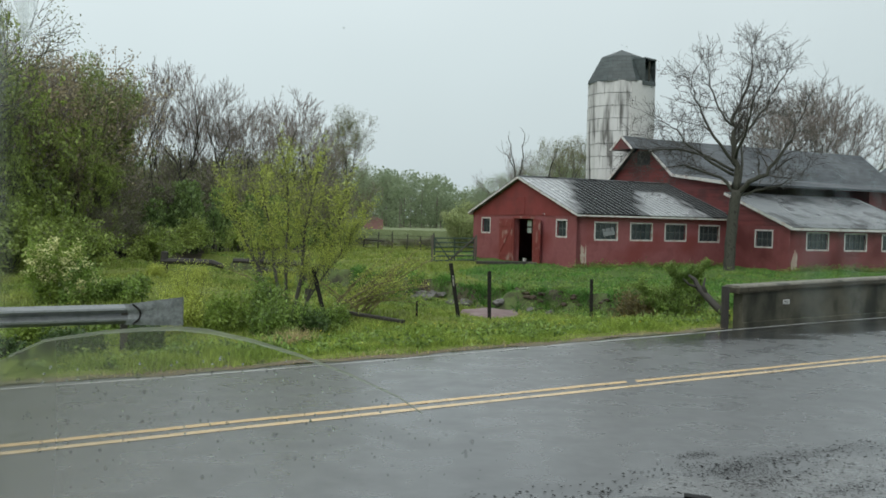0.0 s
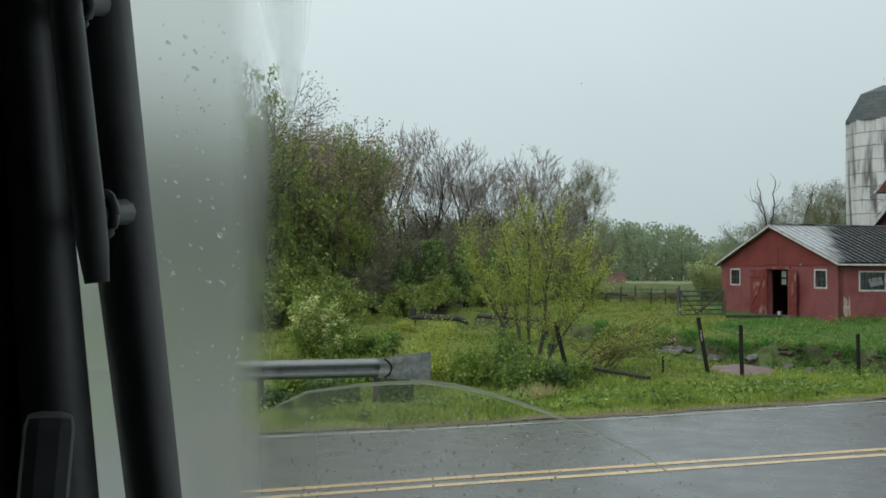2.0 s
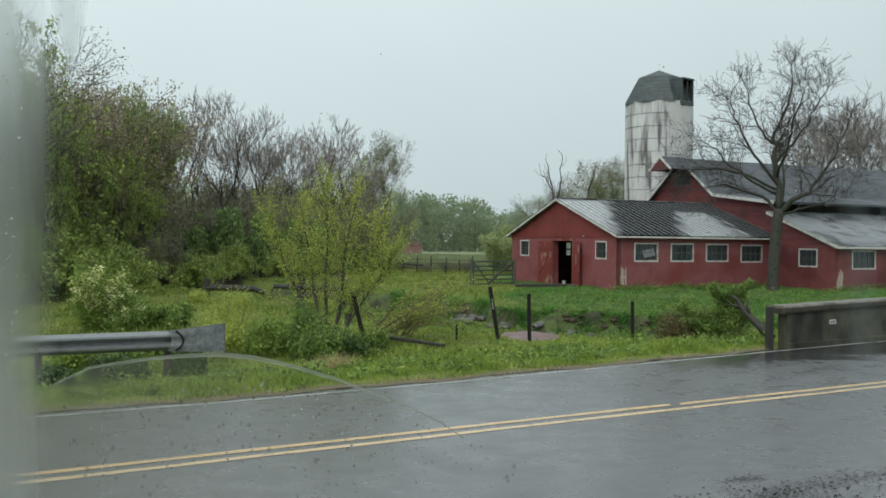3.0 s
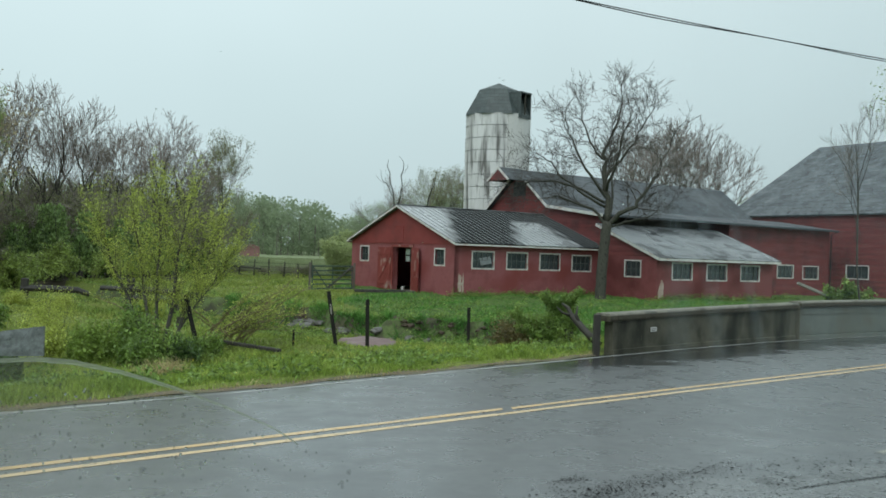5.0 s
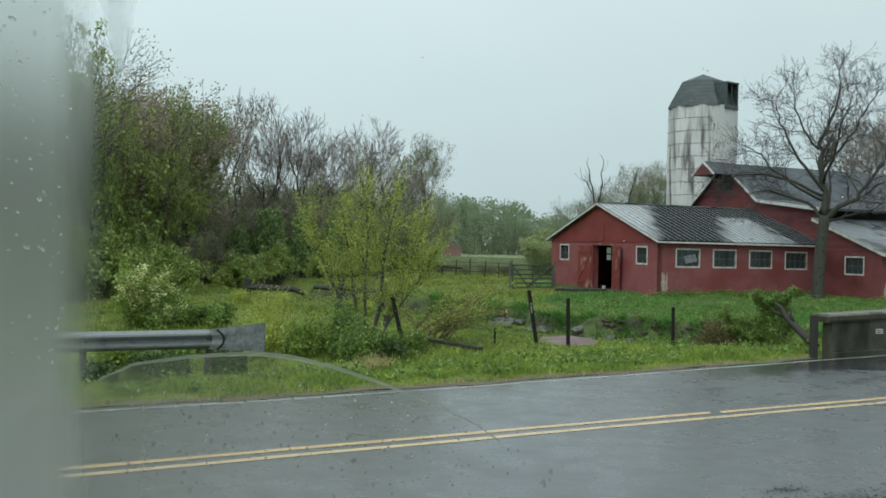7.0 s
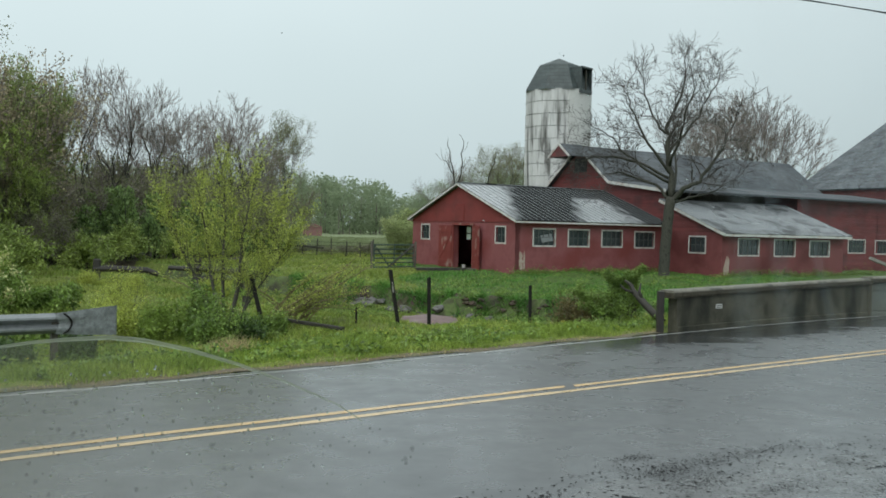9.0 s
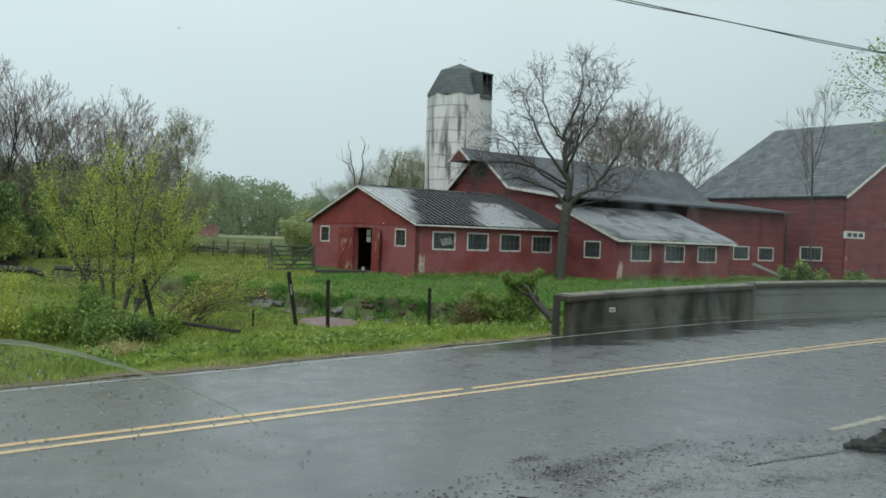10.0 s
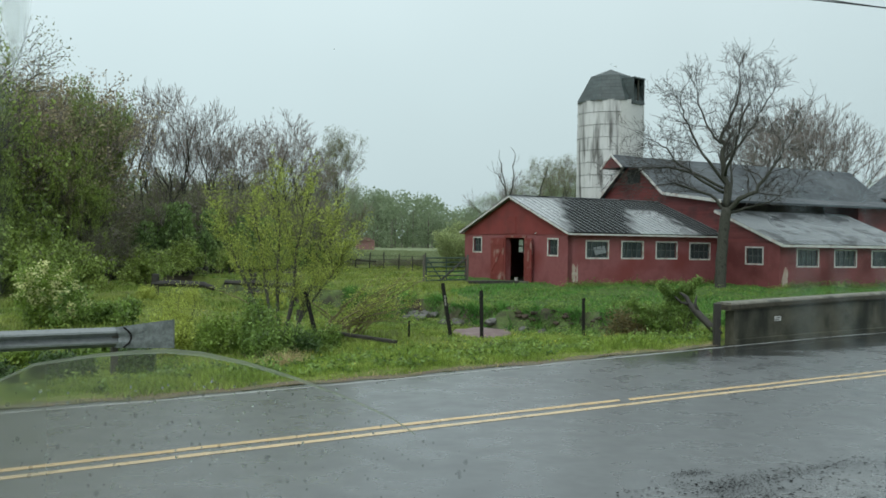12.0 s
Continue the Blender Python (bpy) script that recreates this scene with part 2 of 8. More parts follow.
M = {
    "asphalt": material("wet asphalt", [(0.065, 0.068, 0.07), (0.1, 0.103, 0.105)], 5, 0.24, 0.36, bump=0.0008, bump_scale=60, spec=0.85, stain=(0.06, 0.063, 0.066), stain_scale=0.2),
    "gravel": material("wet gravel", [(0.055, 0.057, 0.058), (0.115, 0.117, 0.117), (0.08, 0.082, 0.082)], 14, 0.22, 0.36, bump=0.003, bump_scale=45, spec=0.8, stain=(0.035, 0.035, 0.033), stain_scale=1.5, stain_range=(0.55, 0.7)),
    "old_line": material("worn cream road paint", [(0.36, 0.34, 0.26), (0.2, 0.2, 0.17)], 5, 0.3, 0.5, stain=(0.1, 0.1, 0.1), stain_scale=2.5, stain_range=(0.5, 0.62)),
    "stone": material("wet pebbles", [(0.004, 0.004, 0.004), (0.016, 0.015, 0.014)], 5, 0.85, spec=0.15, island=0.5),
    "rock": material("creek rock", [(0.04, 0.038, 0.035), (0.12, 0.112, 0.105)], 3, 0.55, bump=0.02, island=0.25),
    "yellow": material("yellow road paint", [(0.5, 0.32, 0.13), (0.6, 0.42, 0.21), (0.34, 0.24, 0.13)], 6, 0.25, 0.5),
    "yellow_worn": material("worn pale yellow road paint", [(0.52, 0.36, 0.18), (0.6, 0.45, 0.26), (0.36, 0.27, 0.16)], 6, 0.25, 0.5),
    "white_line": material("white road paint", [(0.45, 0.45, 0.44), (0.3, 0.3, 0.29)], 7, 0.3, 0.5, stain=(0.2, 0.2, 0.19), stain_scale=1.2),
    "soil": material("grassy ground", [(0.08, 0.092, 0.027), (0.15, 0.182, 0.042), (0.115, 0.142, 0.034)], 2.2, 0.85, spec=0.15, bump=0.03, bump_scale=9, stain=(0.12, 0.16, 0.04), stain_scale=0.12),
    "soil_yard": material("dark lawn soil", [(0.05, 0.085, 0.022), (0.09, 0.14, 0.034)], 2.2, 0.85, spec=0.15, bump=0.03, bump_scale=9),
    "mud": material("reddish wet mud", [(0.13, 0.082, 0.078), (0.19, 0.125, 0.118)], 4, 0.5, 0.7, bump=0.01),
    "dirt": material("reddish verge dirt", [(0.07, 0.05, 0.03), (0.135, 0.1, 0.06), (0.085, 0.085, 0.035), (0.1, 0.12, 0.035)], 3, 0.7, bump=0.02, bump_scale=18),
    "buttercup": material("yellow petals", [(0.7, 0.55, 0.04), (0.8, 0.65, 0.08)], 3, 0.5, island=0.15),
    # The near-black tones paint shadow pockets into the bank soil.
    "bank": material("bank soil with painted shadow pockets", [(0.012, 0.01, 0.007), (0.04, 0.045, 0.016), (0.08, 0.115, 0.03), (0.1, 0.14, 0.035)], 2.0, 0.85, bump=0.08, bump_scale=5, stain=(0.05, 0.034, 0.024), stain_scale=0.6, stain_range=(0.58, 0.68)),
    "grass": material("grass blades", [(0.115, 0.18, 0.034), (0.25, 0.34, 0.064), (0.39, 0.45, 0.12)], 0.9, 0.45, spec=0.15, island=0.5, translucent=0.35),
    "grass_far": material("pasture tufts", [(0.12, 0.185, 0.038), (0.225, 0.285, 0.064), (0.3, 0.315, 0.095)], 0.35, 0.6, spec=0.15, island=0.5, translucent=0.3),
    "grass_yard": material("lush yard grass", [(0.045, 0.125, 0.032), (0.12, 0.26, 0.056), (0.215, 0.325, 0.075)], 0.8, 0.6, spec=0.15, island=0.5, translucent=0.3),
    "straw": material("dry grass", [(0.38, 0.31, 0.15), (0.5, 0.42, 0.22)], 3, 0.7, island=0.3, translucent=0.3),
    "stucco": material("weathered red stucco", [(0.18, 0.05, 0.053), (0.255, 0.083, 0.087), (0.212, 0.063, 0.066)], 1.3, 0.6, 0.85, bump=0.008, bump_scale=18, stain=(0.2, 0.045, 0.043), stain_scale=0.45),
    # Darker copy of the stucco: the lean-to's shade is in the colour.
    "stucco_shaded": material("red stucco with shade in its colour", [(0.14, 0.034, 0.035), (0.2, 0.056, 0.056), (0.165, 0.044, 0.044)], 1.3, 0.6, 0.85, bump=0.008, bump_scale=18, stain=(0.12, 0.028, 0.027), stain_scale=0.5),
    "red_board": material("red painted boards", [(0.125, 0.026, 0.026), (0.19, 0.043, 0.041)], 1.1, 0.55, 0.8, stretch=(1, 1, 6), bump=0.004, stain=(0.09, 0.026, 0.026), stain_scale=0.7, stripes=(2, 0.19, 0.02), blocks=(0, 2, 3.1, 0.19, 0.12)),
    "gable_red": material("flat red paint on boards", [(0.19, 0.032, 0.03), (0.235, 0.045, 0.042)], 1.2, 0.6, 0.8, bump=0.004, bump_scale=8, stain=(0.15, 0.03, 0.028), stain_scale=0.8),
    "red_plank": material("red door planks", [(0.17, 0.028, 0.025), (0.24, 0.05, 0.043)], 2, 0.6, bump=0.004, stain=(0.36, 0.25, 0.22), stain_scale=1.7, stain_range=(0.56, 0.7)),
    # Shed red lightened so that it looks veiled by distance haze.
    "hazed_red": material("red boards paled as haze", [(0.2, 0.1, 0.095), (0.26, 0.14, 0.13)], 1.5, 0.8),
    "white_trim": material("chipped white paint", [(0.68, 0.68, 0.66), (0.52, 0.51, 0.48)], 3, 0.5, 0.7, stain=(0.45, 0.36, 0.32), stain_scale=2.5),
    "bare_render": material("bare render patch", [(0.5, 0.45, 0.38), (0.34, 0.22, 0.18)], 2.5, 0.8, bump=0.01),
    "metal_roof": material("wet grey metal roof", [(0.15, 0.162, 0.172), (0.26, 0.275, 0.285), (0.17, 0.183, 0.193)], 0.8, 0.2, 0.45, metal=0.2, bump=0.003, bump_scale=3, stain=(0.025, 0.026, 0.028), stain_scale=0.75, stain_range=(0.54, 0.6)),
    "slate": material("grey slate roof", [(0.038, 0.044, 0.051), (0.074, 0.083, 0.092), (0.052, 0.06, 0.067)], 0.8, 0.5, 0.75, spec=0.3, bump=0.01, bump_scale=5, stain=(0.024, 0.027, 0.03), stain_scale=3.5, stain_range=(0.58, 0.66), stripes=(2, 0.15, 0.04), blocks=(0, 2, 0.5, 0.22, 0.22)),
    "slate_big": material("weathered slate roof", [(0.036, 0.043, 0.049), (0.112, 0.125, 0.135), (0.06, 0.068, 0.075)], 2.2, 0.5, 0.75, spec=0.3, bump=0.01, bump_scale=6, stain=(0.022, 0.025, 0.028), stain_scale=4.5, stain_range=(0.57, 0.64), stripes=(2, 0.17, 0.05), blocks=(1, 2, 0.6, 0.3, 0.26)),
    "silo_concrete": material("whitewashed concrete staves", [(0.42, 0.42, 0.41), (0.58, 0.58, 0.57), (0.68, 0.68, 0.67)], 0.8, 0.7, 0.9, stretch=(1, 1, 0.35), bump=0.01, stain=(0.13, 0.127, 0.118), stain_scale=1.0, stain_stretch=(2.2, 2.2, 0.22), stain_range=(0.52, 0.66), each=0.07, world=True),
    "silo_roof": material("green-grey roofing felt", [(0.03, 0.042, 0.043), (0.07, 0.088, 0.086)], 1.5, 0.55, bump=0.01, stripes=(2, 0.25, 0.02), blocks=(0, 2, 0.6, 0.25, 0.2)),
    "concrete": material("mossy bridge concrete", [(0.036, 0.036, 0.025), (0.095, 0.09, 0.066), (0.055, 0.056, 0.04)], 1.6, 0.6, 0.85, spec=0.2, bump=0.008, bump_scale=14, stain=(0.022, 0.023, 0.016), stain_scale=1.1, stain_stretch=(1.0, 1.0, 0.55)),
    "concrete_pale": material("pale bridge concrete", [(0.10, 0.115, 0.1), (0.17, 0.19, 0.17)], 1.4, 0.45, 0.75, bump=0.006, bump_scale=14, stain=(0.11, 0.115, 0.09), stain_scale=0.7),
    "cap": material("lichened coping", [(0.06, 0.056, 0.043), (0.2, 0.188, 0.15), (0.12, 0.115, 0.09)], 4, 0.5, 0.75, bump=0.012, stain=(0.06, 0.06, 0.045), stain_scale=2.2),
    # Coping front: its shade is put into this darker colour.
    "coping": material("mossy coping edge with painted shade", [(0.022, 0.02, 0.014), (0.07, 0.063, 0.046), (0.04, 0.04, 0.027)], 5, 0.7, 0.85, spec=0.2, bump=0.015),
    "galvanised": material("galvanised steel", [(0.15, 0.16, 0.165), (0.24, 0.255, 0.26), (0.19, 0.2, 0.205)], 5, 0.35, 0.6, metal=0.3, bump=0.002),
    "galvanised_pale": material("scuffed pale zinc", [(0.08, 0.09, 0.093), (0.22, 0.238, 0.24), (0.13, 0.14, 0.142)], 11, 0.4, 0.65, bump=0.004, stain=(0.09, 0.097, 0.098), stain_scale=9, stain_range=(0.42, 0.75)),
    "rust": material("dark steel post", [(0.012, 0.012, 0.012), (0.028, 0.025, 0.022)], 6, 0.75, spec=0.2),
    "dark_wood": material("blackened wet timber", [(0.014, 0.012, 0.01), (0.05, 0.045, 0.037)], 5, 0.7, stretch=(1, 1, 0.3), bump=0.008),
    "old_wood": material("weathered timber", [(0.06, 0.055, 0.045), (0.14, 0.125, 0.105)], 4, 0.75, stretch=(1, 1, 0.2), bump=0.006),
    "gate": material("green painted tube", [(0.04, 0.065, 0.053), (0.075, 0.105, 0.09)], 4, 0.8, spec=0.2),
    "bark": material("grey bark", [(0.018, 0.018, 0.014), (0.08, 0.079, 0.066), (0.034, 0.036, 0.027)], 9, 0.9, spec=0.15, stretch=(1, 1, 0.4), bump=0.01),
    "twig": material("bare brown twigs", [(0.14, 0.122, 0.106), (0.22, 0.194, 0.17)], 2, 0.8),
    "twig_red": material("reddish budding twigs", [(0.17, 0.148, 0.13), (0.25, 0.215, 0.19)], 2, 0.8, island=0.3),
    "twig_warm": material("warm brown young stems", [(0.13, 0.108, 0.055), (0.23, 0.19, 0.095)], 2, 0.7, island=0.3),
    "twig_dark": material("dark wet twigs", [(0.045, 0.042, 0.036), (0.085, 0.078, 0.066)], 2, 0.7),
    "leaf_spring": material("yellow-green spring leaves", [(0.31, 0.37, 0.075), (0.5, 0.55, 0.125)], 0.8, 0.5, island=0.4, translucent=0.45),
    "leaf_green": material("fresh green leaves", [(0.16, 0.25, 0.045), (0.28, 0.37, 0.075)], 0.7, 0.5, island=0.4, translucent=0.45),
    "leaf_bramble": material("dark wet bramble leaves", [(0.055, 0.105, 0.02), (0.17, 0.26, 0.052), (0.29, 0.385, 0.095)], 1.3, 0.5, island=0.55, translucent=0.3),
    "leaf_dark": material("dark evergreen foliage", [(0.165, 0.22, 0.08), (0.33, 0.39, 0.13)], 0.6, 0.55, island=0.45, translucent=0.3),
    "leaf_wood": material("green leaves at the wood edge", [(0.185, 0.26, 0.06), (0.36, 0.44, 0.11)], 0.5, 0.5, island=0.5, translucent=0.35),
    "leaf_vine": material("dark hanging vine leaves", [(0.115, 0.195, 0.06), (0.24, 0.34, 0.1)], 0.5, 0.5, island=0.5, translucent=0.3),
    # Leaf litter made darker to hold the shade under the trees.
    "litter": material("leaf litter darkened as tree shade", [(0.03, 0.025, 0.018), (0.075, 0.062, 0.042), (0.06, 0.07, 0.03)], 1.6, 0.85, bump=0.03),
    # Far meadow green dulled and paled in place of air haze.
    "meadow_far": material("distant meadow with haze in its colour", [(0.15, 0.185, 0.085), (0.2, 0.235, 0.12)], 0.05, 0.9),
    # Deep green leaves darkened further for the shade below the guardrail.
    "leaf_shade": material("deep green weed leaves with shade painted in", [(0.035, 0.075, 0.016), (0.09, 0.15, 0.035)], 0.9, 0.5, island=0.5, translucent=0.2),
    "leaf_brown": material("reddish brown buds", [(0.26, 0.215, 0.14), (0.38, 0.325, 0.2)], 0.7, 0.7, island=0.4, translucent=0.3),
    "leaf_pale": material("pale hazy bush leaves", [(0.3, 0.36, 0.15), (0.44, 0.49, 0.24)], 0.5, 0.6, island=0.3, translucent=0.35),
    # Leaf tones paled and greyed to carry the haze of distance.
    "leaf_far": material("distant foliage with haze in its colour", [(0.215, 0.27, 0.165), (0.295, 0.355, 0.22), (0.25, 0.305, 0.195)], 0.06, 0.9, island=0.08, translucent=0.6),
    "rubble": material("broken asphalt", [(0.008, 0.008, 0.008), (0.02, 0.019, 0.017), (0.06, 0.056, 0.025)], 9, 0.85, spec=0.12, island=0.5),
    "clod": material("dark bank earth", [(0.018, 0.014, 0.01), (0.07, 0.048, 0.034), (0.035, 0.036, 0.015)], 3, 0.85, island=0.4, bump=0.02),
    "leaf_olive": material("thin olive spring leaves", [(0.17, 0.19, 0.09), (0.25, 0.27, 0.13)], 0.4, 0.6, island=0.25, translucent=0.35),
    "blossom": material("cream blossom", [(0.66, 0.65, 0.3), (0.82, 0.8, 0.46)], 2, 0.6, island=0.2, translucent=0.3),
    "leaf_red": material("brownish red bush leaves", [(0.12, 0.095, 0.035), (0.19, 0.16, 0.06)], 1.5, 0.6, island=0.4, translucent=0.3),
    "dark": material("black rubber", [(0.008, 0.008, 0.009), (0.018, 0.018, 0.02)], 20, 0.45),
    "trim_black": material("black moulded plastic", [(0.11, 0.112, 0.117), (0.165, 0.167, 0.173)], 30, 0.5, bump=0.0004, bump_scale=300),
    "grey_plastic": material("grey moulded plastic", [(0.14, 0.145, 0.15), (0.2, 0.205, 0.21)], 30, 0.45),
    "cable": material("black cable", [(0.012, 0.012, 0.012), (0.03, 0.03, 0.03)], 10, 0.5),
    "tape": material("dirty tape", [(0.3, 0.29, 0.26), (0.2, 0.19, 0.17)], 10, 0.6),
    "plate": material("white plate", [(0.6, 0.6, 0.58), (0.5, 0.5, 0.48)], 10, 0.4),
    "glazing": material("grey glazing bars", [(0.075, 0.085, 0.08), (0.13, 0.145, 0.14)], 8, 0.6),
    "barn_floor": material("dark barn floor", [(0.05, 0.042, 0.035), (0.09, 0.075, 0.06)], 3, 0.8),
}


def lying_water(m):
    """Rainwater that lies along the kerb on the far side of the road: darker and smoother, with a ragged edge."""
    n, l = m.node_tree.nodes, m.node_tree.links
    b = n["Principled BSDF"]
    ge = n.new("ShaderNodeNewGeometry")
    dot = n.new("ShaderNodeVectorMath")
    dot.operation = "DOT_PRODUCT"
    dot.inputs[1].default_value = (-0.66, 1.0, 0)      # far edge of the road: y = 0.66 x + 14.6
    l.new(ge.outputs["Position"], dot.inputs[0])
    nz = n.new("ShaderNodeTexNoise")
    nz.inputs["Scale"].default_value, nz.inputs["Detail"].default_value = 0.55, 6.0
    mp = n.new("ShaderNodeMapping")
    mp.inputs["Rotation"].default_value, mp.inputs["Scale"].default_value = (0, 0, -0.58), (0.5, 2.2, 1)
    l.new(ge.outputs["Position"], mp.inputs[0])
    l.new(mp.outputs[0], nz.inputs["Vector"])
    ad = n.new("ShaderNodeMath")
    ad.operation = "MULTIPLY_ADD"
    ad.inputs[1].default_value = 3.4
    l.new(nz.outputs[0], ad.inputs[0])
    l.new(dot.outputs["Value"], ad.inputs[2])
    mr = n.new("ShaderNodeMapRange")
    mr.interpolation_type = "SMOOTHSTEP"
    mr.inputs[1].default_value, mr.inputs[2].default_value = 14.3, 15.6
    l.new(ad.outputs[0], mr.inputs[0])
    sx = n.new("ShaderNodeSeparateXYZ")
    l.new(ge.outputs["Position"], sx.inputs[0])
    mx = n.new("ShaderNodeMapRange")
    mx.interpolation_type = "SMOOTHSTEP"
    mx.inputs[1].default_value, mx.inputs[2].default_value = 2.0, 6.5
    l.new(sx.outputs[0], mx.inputs[0])
    both = n.new("ShaderNodeMath")
    both.operation = "MULTIPLY"
    l.new(mr.outputs[0], both.inputs[0])
    l.new(mx.outputs[0], both.inputs[1])
    for name, value in (("Base Color", None), ("Roughness", 0.07)):
        old = b.inputs[name].links[0].from_socket
        mix = n.new("ShaderNodeMix")
        l.new(both.outputs[0], mix.inputs[0])
        if value is None:
            mix.data_type = "RGBA"
            l.new(old, mix.inputs[6])
            mix.inputs[7].default_value = (0.035, 0.037, 0.038, 1)
            l.new(mix.outputs[2], b.inputs[name])
        else:
            l.new(old, mix.inputs[2])
            mix.inputs[3].default_value = value
            l.new(mix.outputs[0], b.inputs[name])


lying_water(M["asphalt"])


def glass_material(name, tint, rough):
    m = bpy.data.materials.new(name)
    m.use_nodes = True
    b = m.node_tree.nodes["Principled BSDF"]
    b.inputs["Base Color"].default_value = (*tint, 1)
    b.inputs["Roughness"].default_value = rough
    b.inputs["Transmission Weight"].default_value = 1.0
    b.inputs["IOR"].default_value = 1.45
    return m


def reflection_roof(name, pale, dark):
    """Metal sheet with reflections painted into its colour: dark over a slanting stretch, the far end and a strip along
    the ridge.
    """
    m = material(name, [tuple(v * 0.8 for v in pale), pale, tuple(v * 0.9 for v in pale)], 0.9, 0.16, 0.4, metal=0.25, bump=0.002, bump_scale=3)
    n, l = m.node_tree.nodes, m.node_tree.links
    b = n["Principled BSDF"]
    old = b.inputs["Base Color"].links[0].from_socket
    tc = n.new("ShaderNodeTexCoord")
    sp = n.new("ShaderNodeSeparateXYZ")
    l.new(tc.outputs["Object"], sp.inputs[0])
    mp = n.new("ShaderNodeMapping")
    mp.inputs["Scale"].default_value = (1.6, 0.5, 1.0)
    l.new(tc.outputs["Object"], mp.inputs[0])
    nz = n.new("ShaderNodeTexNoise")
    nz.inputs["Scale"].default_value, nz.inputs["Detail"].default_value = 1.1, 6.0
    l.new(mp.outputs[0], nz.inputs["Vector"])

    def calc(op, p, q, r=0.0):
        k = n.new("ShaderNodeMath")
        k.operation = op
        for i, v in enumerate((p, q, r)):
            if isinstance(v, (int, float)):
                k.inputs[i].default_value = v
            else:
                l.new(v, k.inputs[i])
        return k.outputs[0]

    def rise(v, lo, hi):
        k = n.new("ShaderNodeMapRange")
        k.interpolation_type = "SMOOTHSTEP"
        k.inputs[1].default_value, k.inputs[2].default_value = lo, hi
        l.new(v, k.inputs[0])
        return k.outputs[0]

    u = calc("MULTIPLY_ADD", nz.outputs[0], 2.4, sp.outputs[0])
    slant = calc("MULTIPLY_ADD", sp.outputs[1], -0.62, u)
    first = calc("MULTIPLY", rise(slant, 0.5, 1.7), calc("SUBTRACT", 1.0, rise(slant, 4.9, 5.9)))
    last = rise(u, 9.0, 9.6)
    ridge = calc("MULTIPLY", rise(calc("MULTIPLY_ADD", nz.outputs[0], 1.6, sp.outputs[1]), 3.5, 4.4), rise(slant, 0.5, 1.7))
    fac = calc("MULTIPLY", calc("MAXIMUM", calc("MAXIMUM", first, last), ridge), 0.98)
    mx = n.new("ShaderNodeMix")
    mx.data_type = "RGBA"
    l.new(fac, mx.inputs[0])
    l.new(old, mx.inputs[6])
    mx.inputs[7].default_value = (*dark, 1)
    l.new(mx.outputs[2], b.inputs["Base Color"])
    old_r = b.inputs["Roughness"].links[0].from_socket
    mr = n.new("ShaderNodeMix")
    l.new(fac, mr.inputs[0])
    l.new(old_r, mr.inputs[2])
    mr.inputs[3].default_value = 0.6
    l.new(mr.outputs[0], b.inputs["Roughness"])
    for socket, bare, darkened in (("Specular IOR Level", 0.6, 0.03), ("Metallic", 0.25, 0.0)):
        ms = n.new("ShaderNodeMapRange")
        ms.inputs[3].default_value, ms.inputs[4].default_value = bare, darkened
        l.new(fac, ms.inputs[0])
        l.new(ms.outputs[0], b.inputs[socket])
    return m


M["stable_roof"] = reflection_roof("metal roof with painted reflections", (0.36, 0.375, 0.385), (0.006, 0.007, 0.008))
M["pane"] = material("dusty window glass", [(0.03, 0.04, 0.043), (0.075, 0.092, 0.098)], 1.6, 0.08, 0.3, spec=0.6)
M["water"] = glass_material("clear rain water", (0.95, 1.0, 0.98), 0.02)


def film_material(name, tint, low, high, axis, start, end):
    """A film of mist on glass: thin white scatter over clear, fading along one axis."""
    m = bpy.data.materials.new(name)
    m.use_nodes = True
    n, l = m.node_tree.nodes, m.node_tree.links
    n.clear()
    out = n.new("ShaderNodeOutputMaterial")
    tc = n.new("ShaderNodeTexCoord")
    sp = n.new("ShaderNodeSeparateXYZ")
    l.new(tc.outputs["Object"], sp.inputs[0])
    nz = n.new("ShaderNodeTexNoise")
    nz.inputs["Scale"].default_value, nz.inputs["Detail"].default_value = 9.0, 4.0
    mp = n.new("ShaderNodeMapping")
    mp.inputs["Scale"].default_value = (3, 1, 0.35)
    l.new(tc.outputs["Object"], mp.inputs[0])
    l.new(mp.outputs[0], nz.inputs["Vector"])
    wob = n.new("ShaderNodeMath")
    wob.operation = "MULTIPLY_ADD"
    wob.inputs[1].default_value = 0.05
    l.new(nz.outputs[0], wob.inputs[0])
    l.new(sp.outputs[axis], wob.inputs[2])
    mr = n.new("ShaderNodeMapRange")
    mr.interpolation_type = "SMOOTHSTEP"
    mr.inputs[1].default_value, mr.inputs[2].default_value = start, end
    mr.inputs[3].default_value, mr.inputs[4].default_value = high, low
    l.new(wob.outputs[0], mr.inputs[0])
    tb = n.new("ShaderNodeBsdfTransparent")
    tl = n.new("ShaderNodeBsdfTranslucent")
    tl.inputs[0].default_value = (*tint, 1)
    rf = n.new("ShaderNodeBsdfRefraction")
    rf.inputs["IOR"].default_value, rf.inputs["Roughness"].default_value = 1.3, 0.55
    rf.inputs["Color"].default_value = (*tint, 1)
    m1 = n.new("ShaderNodeMixShader")
    m1.inputs[0].default_value = 0.64
    l.new(tl.outputs[0], m1.inputs[1])
    l.new(rf.outputs[0], m1.inputs[2])
    m2 = n.new("ShaderNodeMixShader")
    l.new(mr.outputs[0], m2.inputs[0])
    l.new(tb.outputs[0], m2.inputs[1])
    l.new(m1.outputs[0], m2.inputs[2])
    l.new(m2.outputs[0], out.inputs[0])
    return m


